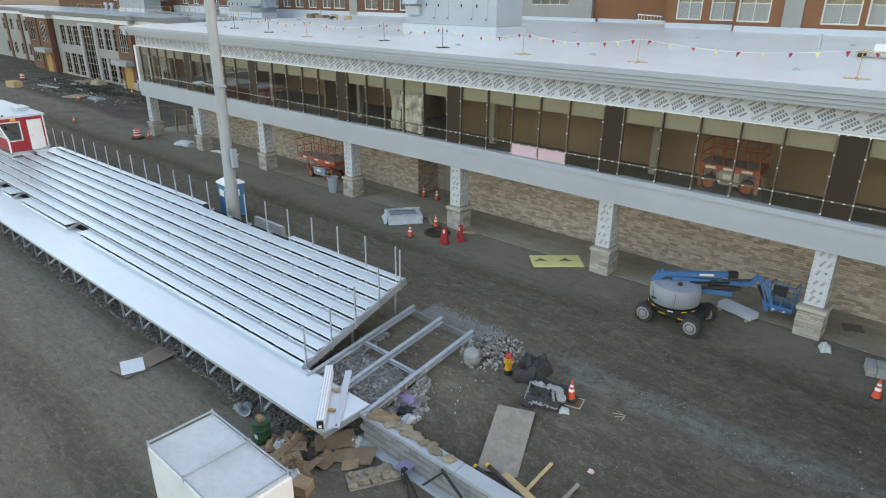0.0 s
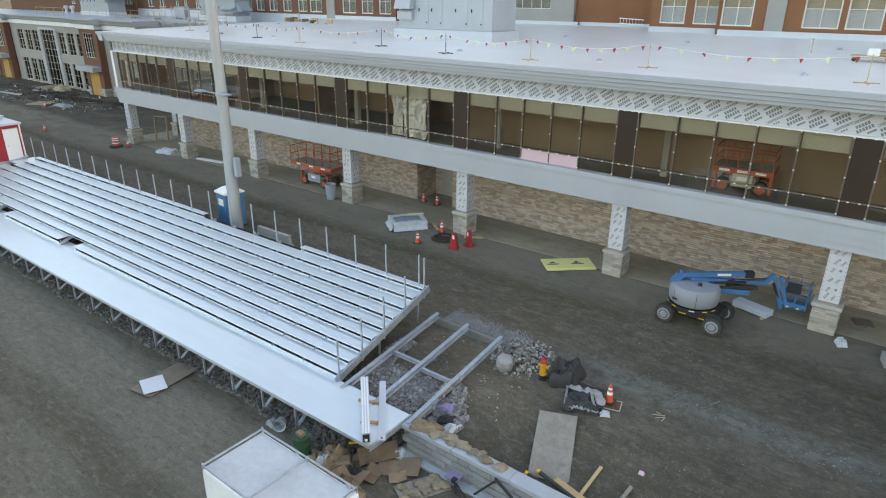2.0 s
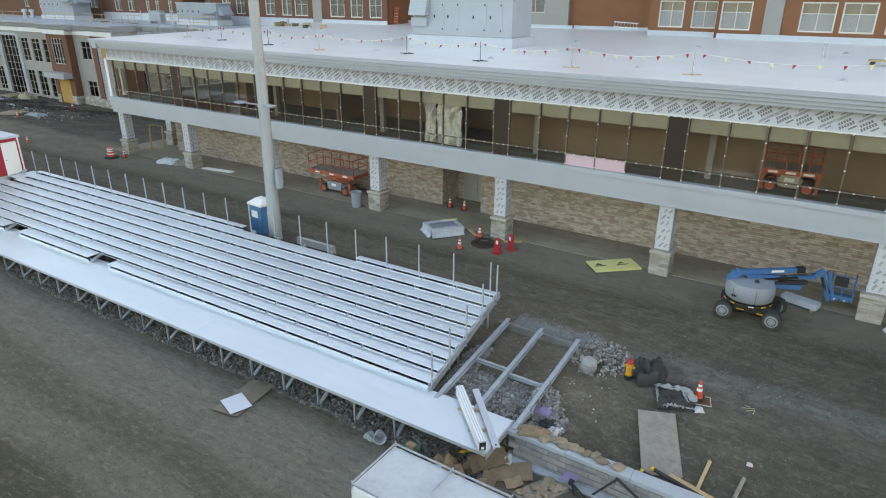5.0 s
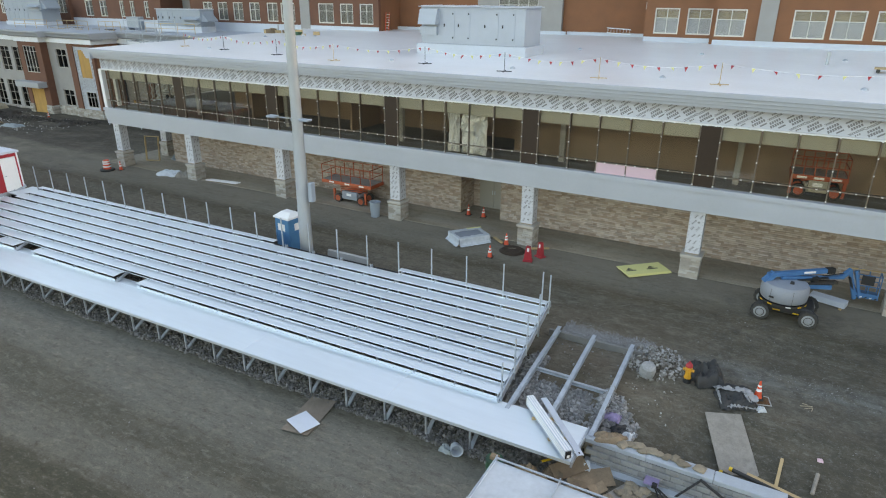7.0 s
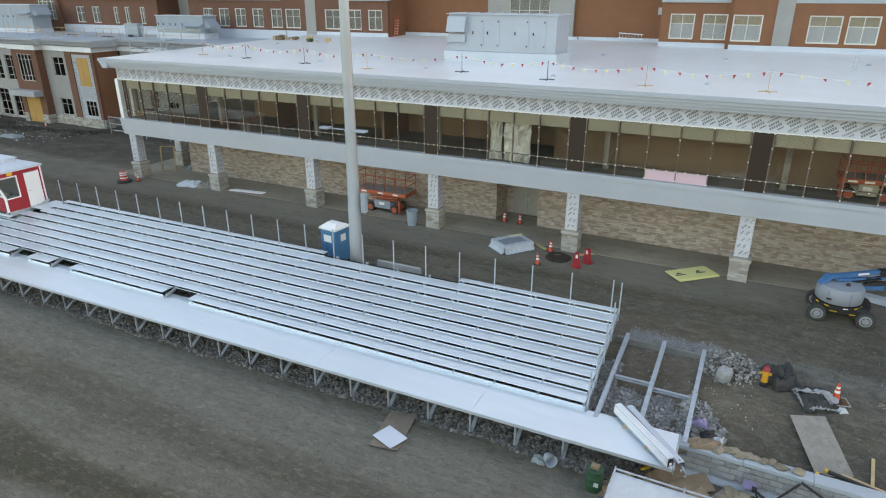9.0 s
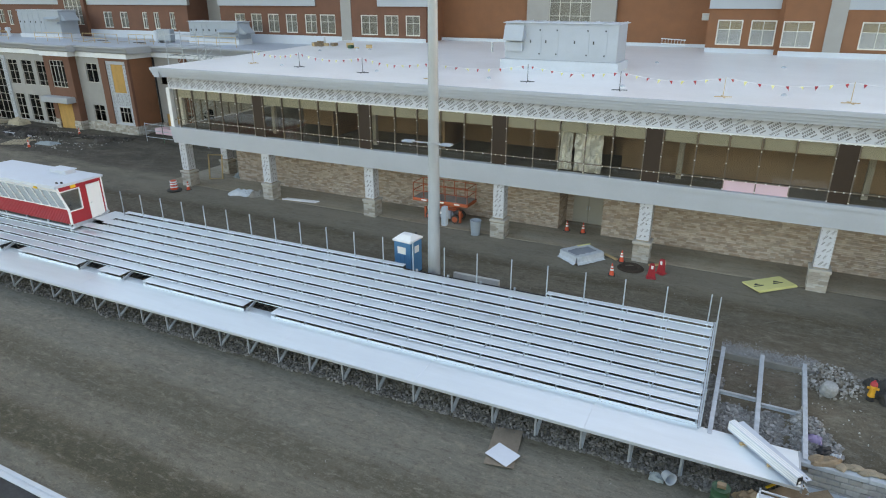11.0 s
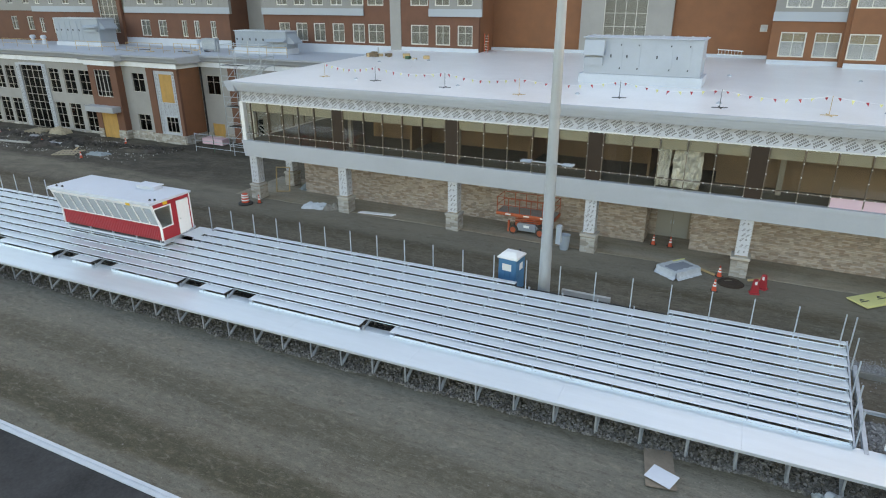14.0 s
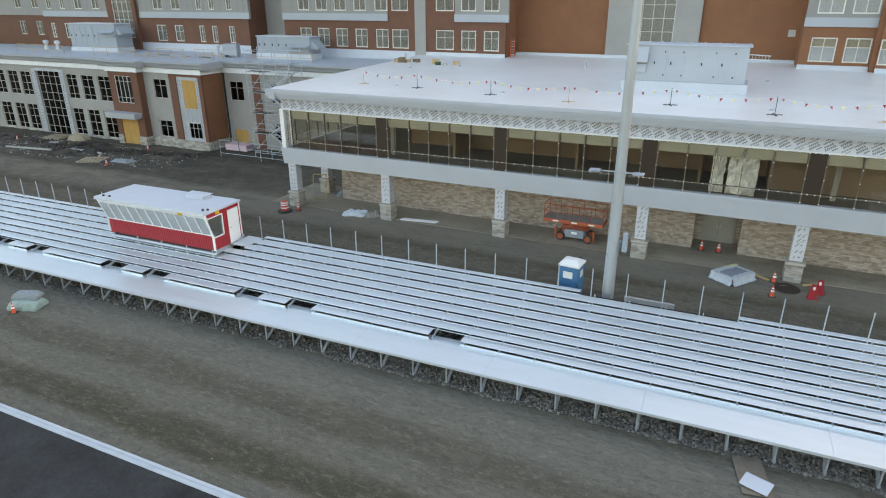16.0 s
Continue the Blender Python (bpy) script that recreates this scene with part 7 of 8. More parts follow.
for s in (-1, 1):
    part("strut", Shape().bar((s * 0.9, 0.6, 0.12), (s * 1.7, 1.2, 0.1), 0.14, 0.1), LUMBER, hole)

# ---- sheets and boards ----
def board(name, label, category, corners_m, w, d, t, matl):
    return single(name, Shape().box(-w / 2, w / 2, -d / 2, d / 2, 0, t, min(0.004, t / 4)), matl, label, category, m=corners_m)


board("plywood_sheet", "weathered plywood sheet lying on the sloping earth", "plywood", pose(-9.82, 13.93, 0.97, 16.5, 0, 22), 1.22, 2.44, 0.019, OLDPLY)
yb = thing("insulation_board", "yellow foam insulation board with printed marks on the slab edge", "insulation board", m=pose(-15.45, 25.55, 1.62, 0, 0, 43))
part("sheet", Shape().box(-1.22, 1.22, -0.61, 0.61, 0.054, 0.104, 0.004), YELLOWBOARD, yb)
part("sheet", Shape().box(-1.17, 1.24, -0.65, 0.58, 0, 0.05, 0.004), YELLOWBOARD, yb)
for x in (-0.75, 0.45):
    part("logo", Shape().prism([(x - 0.2, 0.02), (x + 0.2, 0.02), (x, 0.22)], "z", 0.1045, 0.108), BLACK, yb)
    part("logo_bar", Shape().box(x - 0.3, x + 0.3, -0.14, -0.05, 0.1045, 0.108), BLACK, yb)
board("fibre_board", "brown fibreboard sheet lying by the gravel", "board", at_ground(-24.0, 9.1, 10.7, 0.06, -2), 1.1, 2.3, 0.02, surface("brown_board", (0.19, 0.155, 0.12), 0.85, var=0.25, scale=2.5, fine=18, bump=0.15))
board("white_panel", "white panel offcut lying on a brown board", "panel", at_ground(-23.85, 8.56, -19, 0.1, 0, 1), 1.03, 0.83, 0.015, BOXROOF)
pan = thing("panel_stack", "stack of galvanised metal panels on timber blocks", "panel stack", m=pose(-7.08, 25.98, 1.6, 0, 0, -17))
for i in range(8):
    part("panel", Shape().box(-0.75, 0.75, -0.27 + 0.02 * (i % 2), 0.25 + 0.02 * (i % 2), 0.08 + i * 0.032, 0.106 + i * 0.032), BOXROOF, pan)
for x in (-0.6, 0.6):
    part("block", Shape().box(x - 0.05, x + 0.05, -0.35, 0.32, 0, 0.08), LUMBER, pan)
bars = thing("metal_lengths", "lengths of white metal trim lying on the slab", "metal trim", m=pose(-47.1, 26.6, 1.64, 0, 0, 8))
for i in range(3):
    part("length", Shape().box(-1.5 + 0.1 * i, 1.3 + 0.07 * i, -0.3 + i * 0.14, -0.2 + i * 0.14, 0.0, 0.08), WHITE, bars)
heap("plastic_tangle", "heap of pale plastic and broken boards by a pillar", "litter", pose(-52.2, 25.9, 1.6, 0, 0, 10), 2.2, 0.9, 0.4, SHEET, 31, 18, 0.5)
heap("scrap_mound", "heap of dark scrap by a pillar", "litter", pose(-50.9, 26.1, 1.6, 0, 0, 30), 1.2, 0.8, 0.4, OLDPLY, 33, 16, 0.5)
heap("scrap_mound", "heap of grey pipe offcuts on the slab", "litter", pose(-55.6, 30.2, 1.64, 0, 0, 60), 2.2, 0.9, 0.45, GREYBAG, 35, 16, 0.6)
fr = thing("door_frame", "timber door frame leaning by a pillar", "door frame", m=pose(-57.3, 28.2, 1.64, 0, 4, 35))
for x in (-0.55, 0.5):
    part("jamb", Shape().box(x, x + 0.09, -0.08, 0.08, 0, 2.1), LUMBER, fr)
for z in (0, 2.05):
    part("head", Shape().box(-0.49, 0.5, -0.06, 0.06, z, z + 0.06), LUMBER, fr)
single("utility_bin", Shape().turned(0, 0, 0, [(0.28, 0), (0.35, 0.95), (0.38, 0.96), (0.38, 1.0), (0.33, 1.0), (0.27, 0.2)], 18), UNIT, "grey rubbish bin beside a pillar", "bin", m=pose(-32.5, 25.7, ground_z(-32.5, 25.7)), smooth=True)
single("cover_plate", Shape().box(-0.35, 0.35, -0.35, 0.35, 0, 0.03, 0.005), MUDRED, "dull red cover plate on the slab", "plate", m=pose(-3.26, 27.7, 1.645, 0, 0, 20))
st = thing("stone_pallet", "stack of pale stone blocks at the forecourt edge", "stone stack", m=at_ground(-1.9, 24.8, 15))
for i in range(3):
    for j in range(3):
        part("stone", Shape().box(-0.45 + j * 0.3, -0.17 + j * 0.3, -0.35, 0.35, 0.12 * i, 0.12 * i + 0.115, 0.01), BLOCK, st)

# white steel sections on the walkway
hbm = thing("steel_section", "tall white hollow steel section lying across the walkway end", "steel beam")
a, b = Vector((-14.29, 10.29, DECK_Z + 0.255)), Vector((-16.46, 12.42, DECK_Z + 0.285))
part("tube", Shape().bar(a, b, 0.24, 0.34), BOXROOF, hbm)
side = (b - a).normalized().cross(Vector((0, 0, 1)))
for dz in (-0.172, 0.172):
    part("flange", Shape().bar(a + Vector((0, 0, dz)), b + Vector((0, 0, dz)), 0.27, 0.014), BOXROOF, hbm)
for o in (-0.085, 0.0, 0.085):
    part("groove", Shape().bar(a + side * o + Vector((0, 0, 0.182)), b + side * o + Vector((0, 0, 0.182)), 0.045, 0.012), WHITE, hbm)
for dz in (-0.09, 0.0, 0.09):
    for o in (-0.123, 0.123):
        part("groove", Shape().bar(a + side * o + Vector((0, 0, dz)), b + side * o + Vector((0, 0, dz)), 0.01, 0.05), WHITE, hbm)
part("end_plug", Shape().bar(a + (a - b).normalized() * 0.004, a + (a - b).normalized() * 0.02, 0.2, 0.28), BLACK, hbm)
part("end_label", Shape().bar(a + (a - b).normalized() * 0.021 - Vector((0, 0, 0.06)), a + (a - b).normalized() * 0.026 - Vector((0, 0, 0.06)), 0.1, 0.1), WHITE, hbm)
ang = thing("steel_channel", "low white steel channel lying across the walkway end", "steel beam")
a, b = Vector((-13.97, 10.63, DECK_Z + 0.118)), Vector((-16.13, 13.0, DECK_Z + 0.118))
part("web", Shape().bar(a, b, 0.23, 0.016), BOXROOF, ang)
for o in (-0.105, 0.105):
    part("lip", Shape().bar(a + side * o - Vector((0, 0, 0.026)), b + side * o - Vector((0, 0, 0.026)), 0.018, 0.032), WHITE, ang)
part("slot", Shape().bar(a + (b - a) * 0.02 + Vector((0, 0, 0.009)), a + (b - a) * 0.045 + Vector((0, 0, 0.009)), 0.05, 0.004), BLACK, ang)
for p, q in (((-15.2, 10.95), (-14.55, 11.4)), ((-16.1, 11.75), (-15.4, 12.1))):
    single("timber_block", Shape().bar((*p, DECK_Z + 0.036), (*q, DECK_Z + 0.036), 0.09, 0.07), LUMBER, "short timber packing block on the walkway", "timber", group="packing blocks")

# ---- by the trailer: drum, duct, cardboard ----
dr = thing("steel_drum", "dark green steel drum with a box on its lid", "drum", m=at_ground(-16.5, 9.55) @ Matrix.Diagonal((1, 1, 0.92, 1)))
part("barrel", Shape().turned(0, 0, 0, [(0.29, 0), (0.29, 0.28), (0.3, 0.3), (0.29, 0.32), (0.29, 0.58), (0.3, 0.6), (0.29, 0.62), (0.29, 0.88), (0.3, 0.9), (0.27, 0.9), (0.27, 0.88)], 22), GREEN, dr, smooth=True)
part("lid", Shape().turned(0, 0, 0.885, [(0.27, 0), (0.1, 0.012), (0.001, 0.012)], 22), GREEN, dr)
part("label_plate", Shape().box(0.05, 0.2, -0.3, -0.27, 0.35, 0.5), SHEET, dr)
part("carton", Shape().box(-0.14, 0.14, -0.1, 0.1, 0.9, 1.05, 0.01), CARD, dr)
# A tipped pail shape stands in for a bent piece of silver duct.
pl = single("metal_pail", Shape().turned(0, 0, 0, [(0.16, 0), (0.22, 0.36), (0.23, 0.37), (0.2, 0.36), (0.15, 0.03)], 18), AIRUNIT, "pail-shaped stand-in for a bent silver duct on gravel", "pail", m=at_ground(-18.3, 10.15, 40, 0.2, 80), smooth=True)
heap("plastic_scrap", "crumpled pale plastic scrap on gravel", "litter", at_ground(-18.55, 10.0, 0), 0.5, 0.35, 0.16, GREYBAG, 41, 12, 0.9)
rng = random.Random(77)


def flap(name, label, x, y, w, d, rz, tip, z=0.0, matl=None, cat="cardboard", bend=0.25):
    """A bent sheet of board in two leaves."""
    c, s = math.cos(bend), math.sin(bend)
    t = 0.012
    o = [(-w / 2, 0), (0, 0.0), (w / 2 * c, w / 2 * s), (w / 2 * c - t * s, w / 2 * s + t * c), (0, t), (-w / 2, t)]
    sh = Shape().prism([(p * 0.8, q * 0.8) for p, q in o], "y", -d * 0.4, d * 0.4)
    return single(name, sh, matl or CARD, label, cat, m=pose(x, y, ground_z(x, y) + z, tip, 0, rz), group="cardboard" if not matl else "")


for x, y, w, d, rz, tip, z, bend in ((-15.9, 9.75, 1.2, 0.9, 20, 3, 0.05, 0.2), (-15.5, 10.1, 0.9, 0.8, -25, 5, 0.1, 0.5), (-14.9, 10.3, 1.3, 0.8, 60, 4, 0.06, 0.7), (-14.4, 10.9, 1.6, 0.7, 55, 30, 0.3, 0.2), (-13.6, 11.0, 1.7, 1.0, 30, 4, 0.03, 0.15), (-14.3, 9.7, 1.0, 0.9, 10, 5, 0.15, 0.3), (-13.75, 9.1, 0.9, 0.7, 80, 10, 0.2, 0.9), (-15.2, 9.3, 1.1, 0.8, -10, 4, 0.06, 0.4), (-14.0, 10.2, 0.8, 0.6, 100, 6, 0.05, 0.6), (-13.3, 10.6, 0.7, 0.5, 45, 5, 0.04, 0.4)):
    flap("cardboard_sheet", "flattened brown cardboard sheet thrown on the heap", x, y, w, d, rz, tip, z, bend=bend)
for x, y, w, d, h, rz, m in ((-15.75, 10.0, 0.45, 0.3, 0.25, 15, CARD), (-13.5, 8.95, 0.5, 0.45, 0.4, 20, CARD), (-15.1, 9.95, 0.5, 0.4, 0.3, 50, CARD), (-14.6, 9.5, 0.5, 0.45, 0.35, -20, CARD)):
    single("carton", Shape().box(-w / 2, w / 2, -d / 2, d / 2, 0, h, 0.01), m, "crushed brown cardboard carton", "carton", m=at_ground(x, y, rz, 0.05, 6, 4), group="cartons")
heap("bag_scrap", "clear blue plastic bags among cardboard", "litter", at_ground(-13.95, 8.9, 20, 0.15), 0.7, 0.5, 0.35, SHEET, 51, 12, 0.6)
heap("bag_scrap", "pale blue plastic scrap among cardboard", "litter", at_ground(-15.6, 9.7, 20, 0.15), 0.5, 0.35, 0.2, SHEET, 53, 12, 0.6)
heap("bag_scrap", "dark plastic and tape among cardboard", "litter", at_ground(-14.5, 9.9, 20, 0.1), 0.6, 0.4, 0.2, BLACK, 55, 12, 0.6)
heap("bag_scrap", "pale blue plastic scrap among cardboard", "litter", at_ground(-14.1, 11.35, 20, 0.05), 0.6, 0.4, 0.2, SHEET, 57, 12, 0.6)
for i, (x, y, w, d, h, rz) in enumerate(((-15.6, 10.15, 0.8, 0.6, 0.32, 20), (-15.2, 9.75, 0.9, 0.55, 0.28, 70), (-14.55, 9.35, 0.8, 0.6, 0.35, -30), (-14.15, 9.25, 0.7, 0.5, 0.4, 40), (-14.8, 10.6, 0.7, 0.45, 0.25, 10), (-15.85, 9.6, 0.6, 0.5, 0.22, 50))):
    heap("crumpled_cardboard", "crushed brown cardboard crumpled on the heap", "cardboard", at_ground(x, y, rz, 0.06), w, d, h, CARD, 140 + i, 10, 0.9, group="crushed cardboard")
single("yellow_strap", Shape().bar((-15.15, 10.35, 0.62), (-14.85, 10.75, 0.58), 0.09, 0.02), YELLOW, "yellow plastic strap lying on cardboard", "strap")
tray = thing("stone_tray", "shallow metal tray holding thin stones", "tray", m=at_ground(-12.45, 10.75, 62) @ Matrix.Scale(0.88, 4))
part("pan", Shape().box(-0.9, 0.9, -0.45, 0.45, 0, 0.05, 0.01), OLDPLY, tray)
for i in range(34):
    part("stone", Shape().blob(rng.uniform(-0.75, 0.75), rng.uniform(-0.3, 0.3), 0.1, rng.uniform(0.12, 0.2), i + 100, sz=0.4), SAND, tray)
tool = thing("tripod", "black tripod legs with a lilac board lying by the wall", "tripod", m=at_ground(-11.7, 11.35))
part("board", Shape().box(-0.35, 0.1, -0.05, 0.35, 0.3, 0.33, 0.005), PURPLE, tool)
for q in ((0.9, -0.35), (0.75, -0.55), (0.2, -0.2)):
    part("leg", Shape().tube((0, 0, 0.3), (q[0], q[1], 0.03), 0.03, n=6), BLACK, tool)
part("head", Shape().box(-0.08, 0.08, -0.08, 0.08, 0.24, 0.38, 0.01), BLACK, tool)
single("black_pole", Shape().tube((-11.05, 11.45, 0.12), (-10.45, 11.72, 0.8), 0.035, n=8), BLACK, "black pole leaning on the block wall", "pole", group="black poles")
single("black_pole", Shape().tube((-10.45, 11.62, 0.95), (-9.4, 11.45, 0.5), 0.045, n=8), BLACK, "black pole leaning on the block wall", "pole", group="black poles")
for x, y, rz in ((-9.0, 12.35, 8), (-8.75, 12.55, 5)):
    sh = Shape().tube((-0.9, 0, 0.1), (1.1, 0, 0.1), 0.065, n=12)
    m = thing("rubber_roll", "black ribbed rubber pipe with a yellow end", "pipe", m=at_ground(x, y, rz - 20, 0.15), group="rubber pipes")
    part("pipe", sh, RUBBER, m, smooth=True)
    part("cap", Shape().tube((-1.0, 0, 0.1), (-0.9, 0, 0.1), 0.068, n=12), YELLOW, m)
single("timber_stud", Shape().bar((-8.26, 14.02, ground_z(-8.26, 14.02) + 0.04), (-8.35, 12.75, ground_z(-8.35, 12.75) + 0.05), 0.1, 0.05), LUMBER, "sawn timber stud lying on the earth", "timber")
single("timber_board", Shape().bar((-9.2, 12.95, ground_z(-9.2, 12.95) + 0.04), (-7.6, 12.6, ground_z(-7.6, 12.6) + 0.05), 0.25, 0.04), LUMBER, "sawn timber board lying on the earth", "timber")
single("timber_stake", Shape().tube((-7.24, 13.78, ground_z(-7.24, 13.78) + 0.09), (-7.35, 13.0, ground_z(-7.35, 13.0) + 0.09), 0.06, n=12), OLDPLY, "grey wooden stake end sticking out of the earth", "stake", smooth=True)
for x, y, ln, rz in ((-7.7, 17.05, 0.42, 20), (-7.62, 16.95, 0.3, 32), (-7.75, 17.15, 0.18, -20), (-7.5, 16.9, 0.2, 75)):
    single("stick", Shape().bar((-ln / 2, 0, 0.012), (ln / 2, 0.02, 0.02), 0.022, 0.018), PALLETWOOD, "pale splintered stick on the earth", "stick", m=at_ground(x, y, rz), group="sticks")
heap("paper_scrap", "small lilac paper scrap on the earth", "litter", at_ground(-7.2, 14.4, 0), 0.17, 0.15, 0.07, PINK, 61, 8, 0.5)
for i, (x, y, m) in enumerate(((-13.74, 13.5, PURPLE), (-13.3, 13.1, BLACK), (-13.0, 12.9, SHEET))):
    heap("scrap_sheet", "torn scrap of foam and plastic by the ramp", "litter", at_ground(x, y, 40 * i, 0.06), 0.7, 0.4, 0.16, m, 63 + i, 10, 0.6, group="scraps")

# ---- far yard ----
def pallet(x, y, rz, label="weathered timber pallet lying on the earth"):
    p = thing("pallet", label, "pallet", m=at_ground(x, y, rz), group="pallets")
    for k in range(3):
        part("bearer", Shape().box(-1.2, 1.2, -1.05 + k * 1.0, -0.95 + k * 1.0, 0, 0.12), PALLETWOOD, p)
    for k in range(7):
        part("slat", Shape().box(-1.2 + k * 0.37, -1.02 + k * 0.37, -1.1, 1.1, 0.12, 0.15), PALLETWOOD, p)
    return p


pallet(-86.9, 29.9, 25)
pallet(-101.8, 36.6, 10)
pallet(-101.8, 36.6, 12).location.z += 0.16
heap("straw_heap", "heap of yellow straw and timber offcuts", "straw", at_ground(-98.4, 37.0, 0), 2.4, 1.4, 0.7, PALLETWOOD, 71, 20, 0.6)
heap("sheet_heap", "crumpled grey plastic sheet on the earth", "plastic sheet", at_ground(-83.8, 30.9, 15), 2.2, 0.9, 0.3, GREYBAG, 73, 18, 0.6)
heap("sheet_heap", "pale plastic sheet over a kerb edge", "plastic sheet", at_ground(-93.5, 32.3, 10), 3.2, 0.8, 0.2, SILVERTARP, 75, 18, 0.5)
heap("sheet_heap", "white crumpled sheet by the pallets", "plastic sheet", at_ground(-98.6, 33.9, 40), 1.5, 0.9, 0.3, SILVERTARP, 77, 16, 0.6)
SOIL = surface("dark_soil", (0.062, 0.055, 0.048), 0.95, var=0.4, scale=1.2, fine=6, bump=0.6, island=0.5)
for cx, cy, w, d, h, rz, what, seed in ((-92.0, 34.2, 14, 2.2, 0.3, 6, "along the trench", 79), (-82.0, 35.8, 9, 1.8, 0.25, 14, "by the pier", 81), (-104.0, 34.5, 9, 2.2, 0.25, 0, "by the wing wall", 83)):
    sh = Shape()
    rng = random.Random(seed)
    ca, sa = math.cos(radians(rz)), math.sin(radians(rz))
    for i in range(int(w * 45)):
        u, t = rng.uniform(-0.5, 0.5) * w, rng.gauss(0, 0.24) * d
        hill = max(0, 1 - (2 * t / d) ** 2) * (0.5 + 0.9 * noise.noise((u * 0.7, seed, 2)))
        x, y = cx + u * ca - t * sa, cy + u * sa + t * ca
        r = rng.uniform(0.05, 0.13) * (1.7 if rng.random() < 0.08 else 1)
        sh.chip(x, y, ground_z(x, y) + h * max(0, hill) + r * 0.2, r, rng)
    single("soil_ridge", sh, SOIL, "low ridge of dark dug clods " + what, "soil", kind="stuff")
sh = Shape()
rng = random.Random(85)
for i in range(1500):
    x, y = rng.uniform(-112, -78), rng.uniform(28.5, 37.5)
    if noise.noise((x * 0.3, y * 0.6, 8)) < rng.uniform(-0.35, 0.5):
        continue
    r = rng.uniform(0.03, 0.1)
    sh.chip(x, y, ground_z(x, y) + r * 0.2, r, rng)
single("clods", sh, RUBBLE, "pale broken stones scattered over the yard", "rubble", kind="stuff")
single("kerb_stone", Shape().box(-3.2, 3.2, -0.12, 0.12, 0, 0.18, 0.02), CONCRETE, "length of concrete kerb lying in the yard", "kerb", m=at_ground(-98.5, 30.8, 8))
single("kerb_stone", Shape().box(-1.6, 1.6, -0.12, 0.12, 0, 0.18, 0.02), CONCRETE, "length of concrete kerb lying in the yard", "kerb", m=at_ground(-90.5, 32.6, -4))
rng = random.Random(57)
for i in range(9):
    x, y = rng.uniform(-108, -79), rng.uniform(30.5, 36.5)
    heap("soil_mound", "small rough mound of dug dark soil in the yard", "soil", at_ground(x, y, rng.uniform(0, 180)), rng.uniform(1.2, 3.2), rng.uniform(0.8, 1.8), rng.uniform(0.18, 0.4), bpy.data.materials["dark_soil"], 200 + i, 18, 0.8, group="soil mounds")
for i in range(12):
    x, y = rng.uniform(-106, -80), rng.uniform(29.5, 36.5)
    w = rng.uniform(0.8, 2.2)
    single("scrap_board", Shape().box(-w / 2, w / 2, -0.09, 0.09, 0, 0.03), rng.choice((LUMBER, OLDPLY, OLDPLY, SILVERTARP)), "loose scrap board lying in the dirt yard", "board", m=at_ground(x, y, rng.uniform(0, 180), 0.08), group="scrap boards")
foam = thing("foam_stack", "stack of pink foam boards by the scaffold", "insulation board", m=at_ground(-76.8, 40.6))
for i in range(5):
    part("board", Shape().box(-1.5, 1.5, -0.55, 0.55, 0.02 + i * 0.13, 0.14 + i * 0.13, 0.005), PINK, foam)
single("timber_crate", Shape().box(-1.0, 1.0, -0.6, 0.6, 0, 0.8, 0.02), LUMBER, "low timber crate in the dirt yard", "crate", m=at_ground(-101.5, 27.5, 10))
single("gear_pile", Shape().box(-0.8, 0.8, -0.5, 0.5, 0, 0.5, 0.05), TARP, "dark covered pile in the dirt yard", "pile", m=at_ground(-108.0, 33.5, 30))

# ---- stair scaffold ----
sc = thing("scaffold", "galvanised stair scaffold tower against the wing", "scaffold")
SX = (-72.8, -70.6, -67.4)
for x in SX:
    for y in (38.6, 40.6):
        part("standard", Shape().tube((x, y, ground_z(x, y)), (x, y, 12.6), 0.035, n=6), GALV, sc)
for k, z in enumerate((1.9, 4.0, 6.1, 8.2, 10.3, 11.2, 12.3)):
    for y in (38.6, 40.6):
        part("ledger", Shape().tube((SX[0], y, z), (SX[2], y, z), 0.028, n=6), GALV, sc)
    for x in SX:
        part("transom", Shape().tube((x, 38.6, z), (x, 40.6, z), 0.028, n=6), GALV, sc)
for k, z in enumerate((1.9, 4.0, 6.1, 8.2)):
    xa, xb = (SX[1], SX[2]) if k % 2 else (SX[2], SX[1])
    for y in (38.8, 39.5):
        part("stringer", Shape().bar((xa, y, z), (xb, y, z + 2.1), 0.05, 0.14), GALV, sc)
        part("handrail", Shape().tube((xa, y, z + 1.0), (xb, y, z + 3.1), 0.03, n=6), GALV, sc)
        part("handrail", Shape().tube((xa, y, z + 0.5), (xb, y, z + 2.6), 0.03, n=6), GALV, sc)
    for i in range(8):
        f = (i + 0.5) / 8
        part("step", Shape().box(xa + (xb - xa) * f - 0.12, xa + (xb - xa) * f + 0.12, 38.82, 39.48, z + 2.1 * f - 0.02, z + 2.1 * f + 0.02), GALV, sc)
    part("platform", Shape().box(SX[0], SX[1], 38.7, 39.6, z + 2.04, z + 2.09), GRIME, sc)
    for y in (38.6, 40.6):
        for dz in (0.5, 1.05):
            part("guard_rail", Shape().tube((SX[0], y, z + 2.1 + dz), (SX[1], y, z + 2.1 + dz), 0.026, n=6), GALV, sc)
        part("brace", Shape().tube((SX[1], y, z + 2.1), (SX[2], y, z), 0.026, n=6), GALV, sc)
    part("brace", Shape().tube((SX[0], 38.6, z), (SX[1], 38.6, z + 2.1), 0.025, n=6), GALV, sc)
sl = thing("scaffold_rail", "low galvanised scaffold rail in front of the wing", "scaffold")
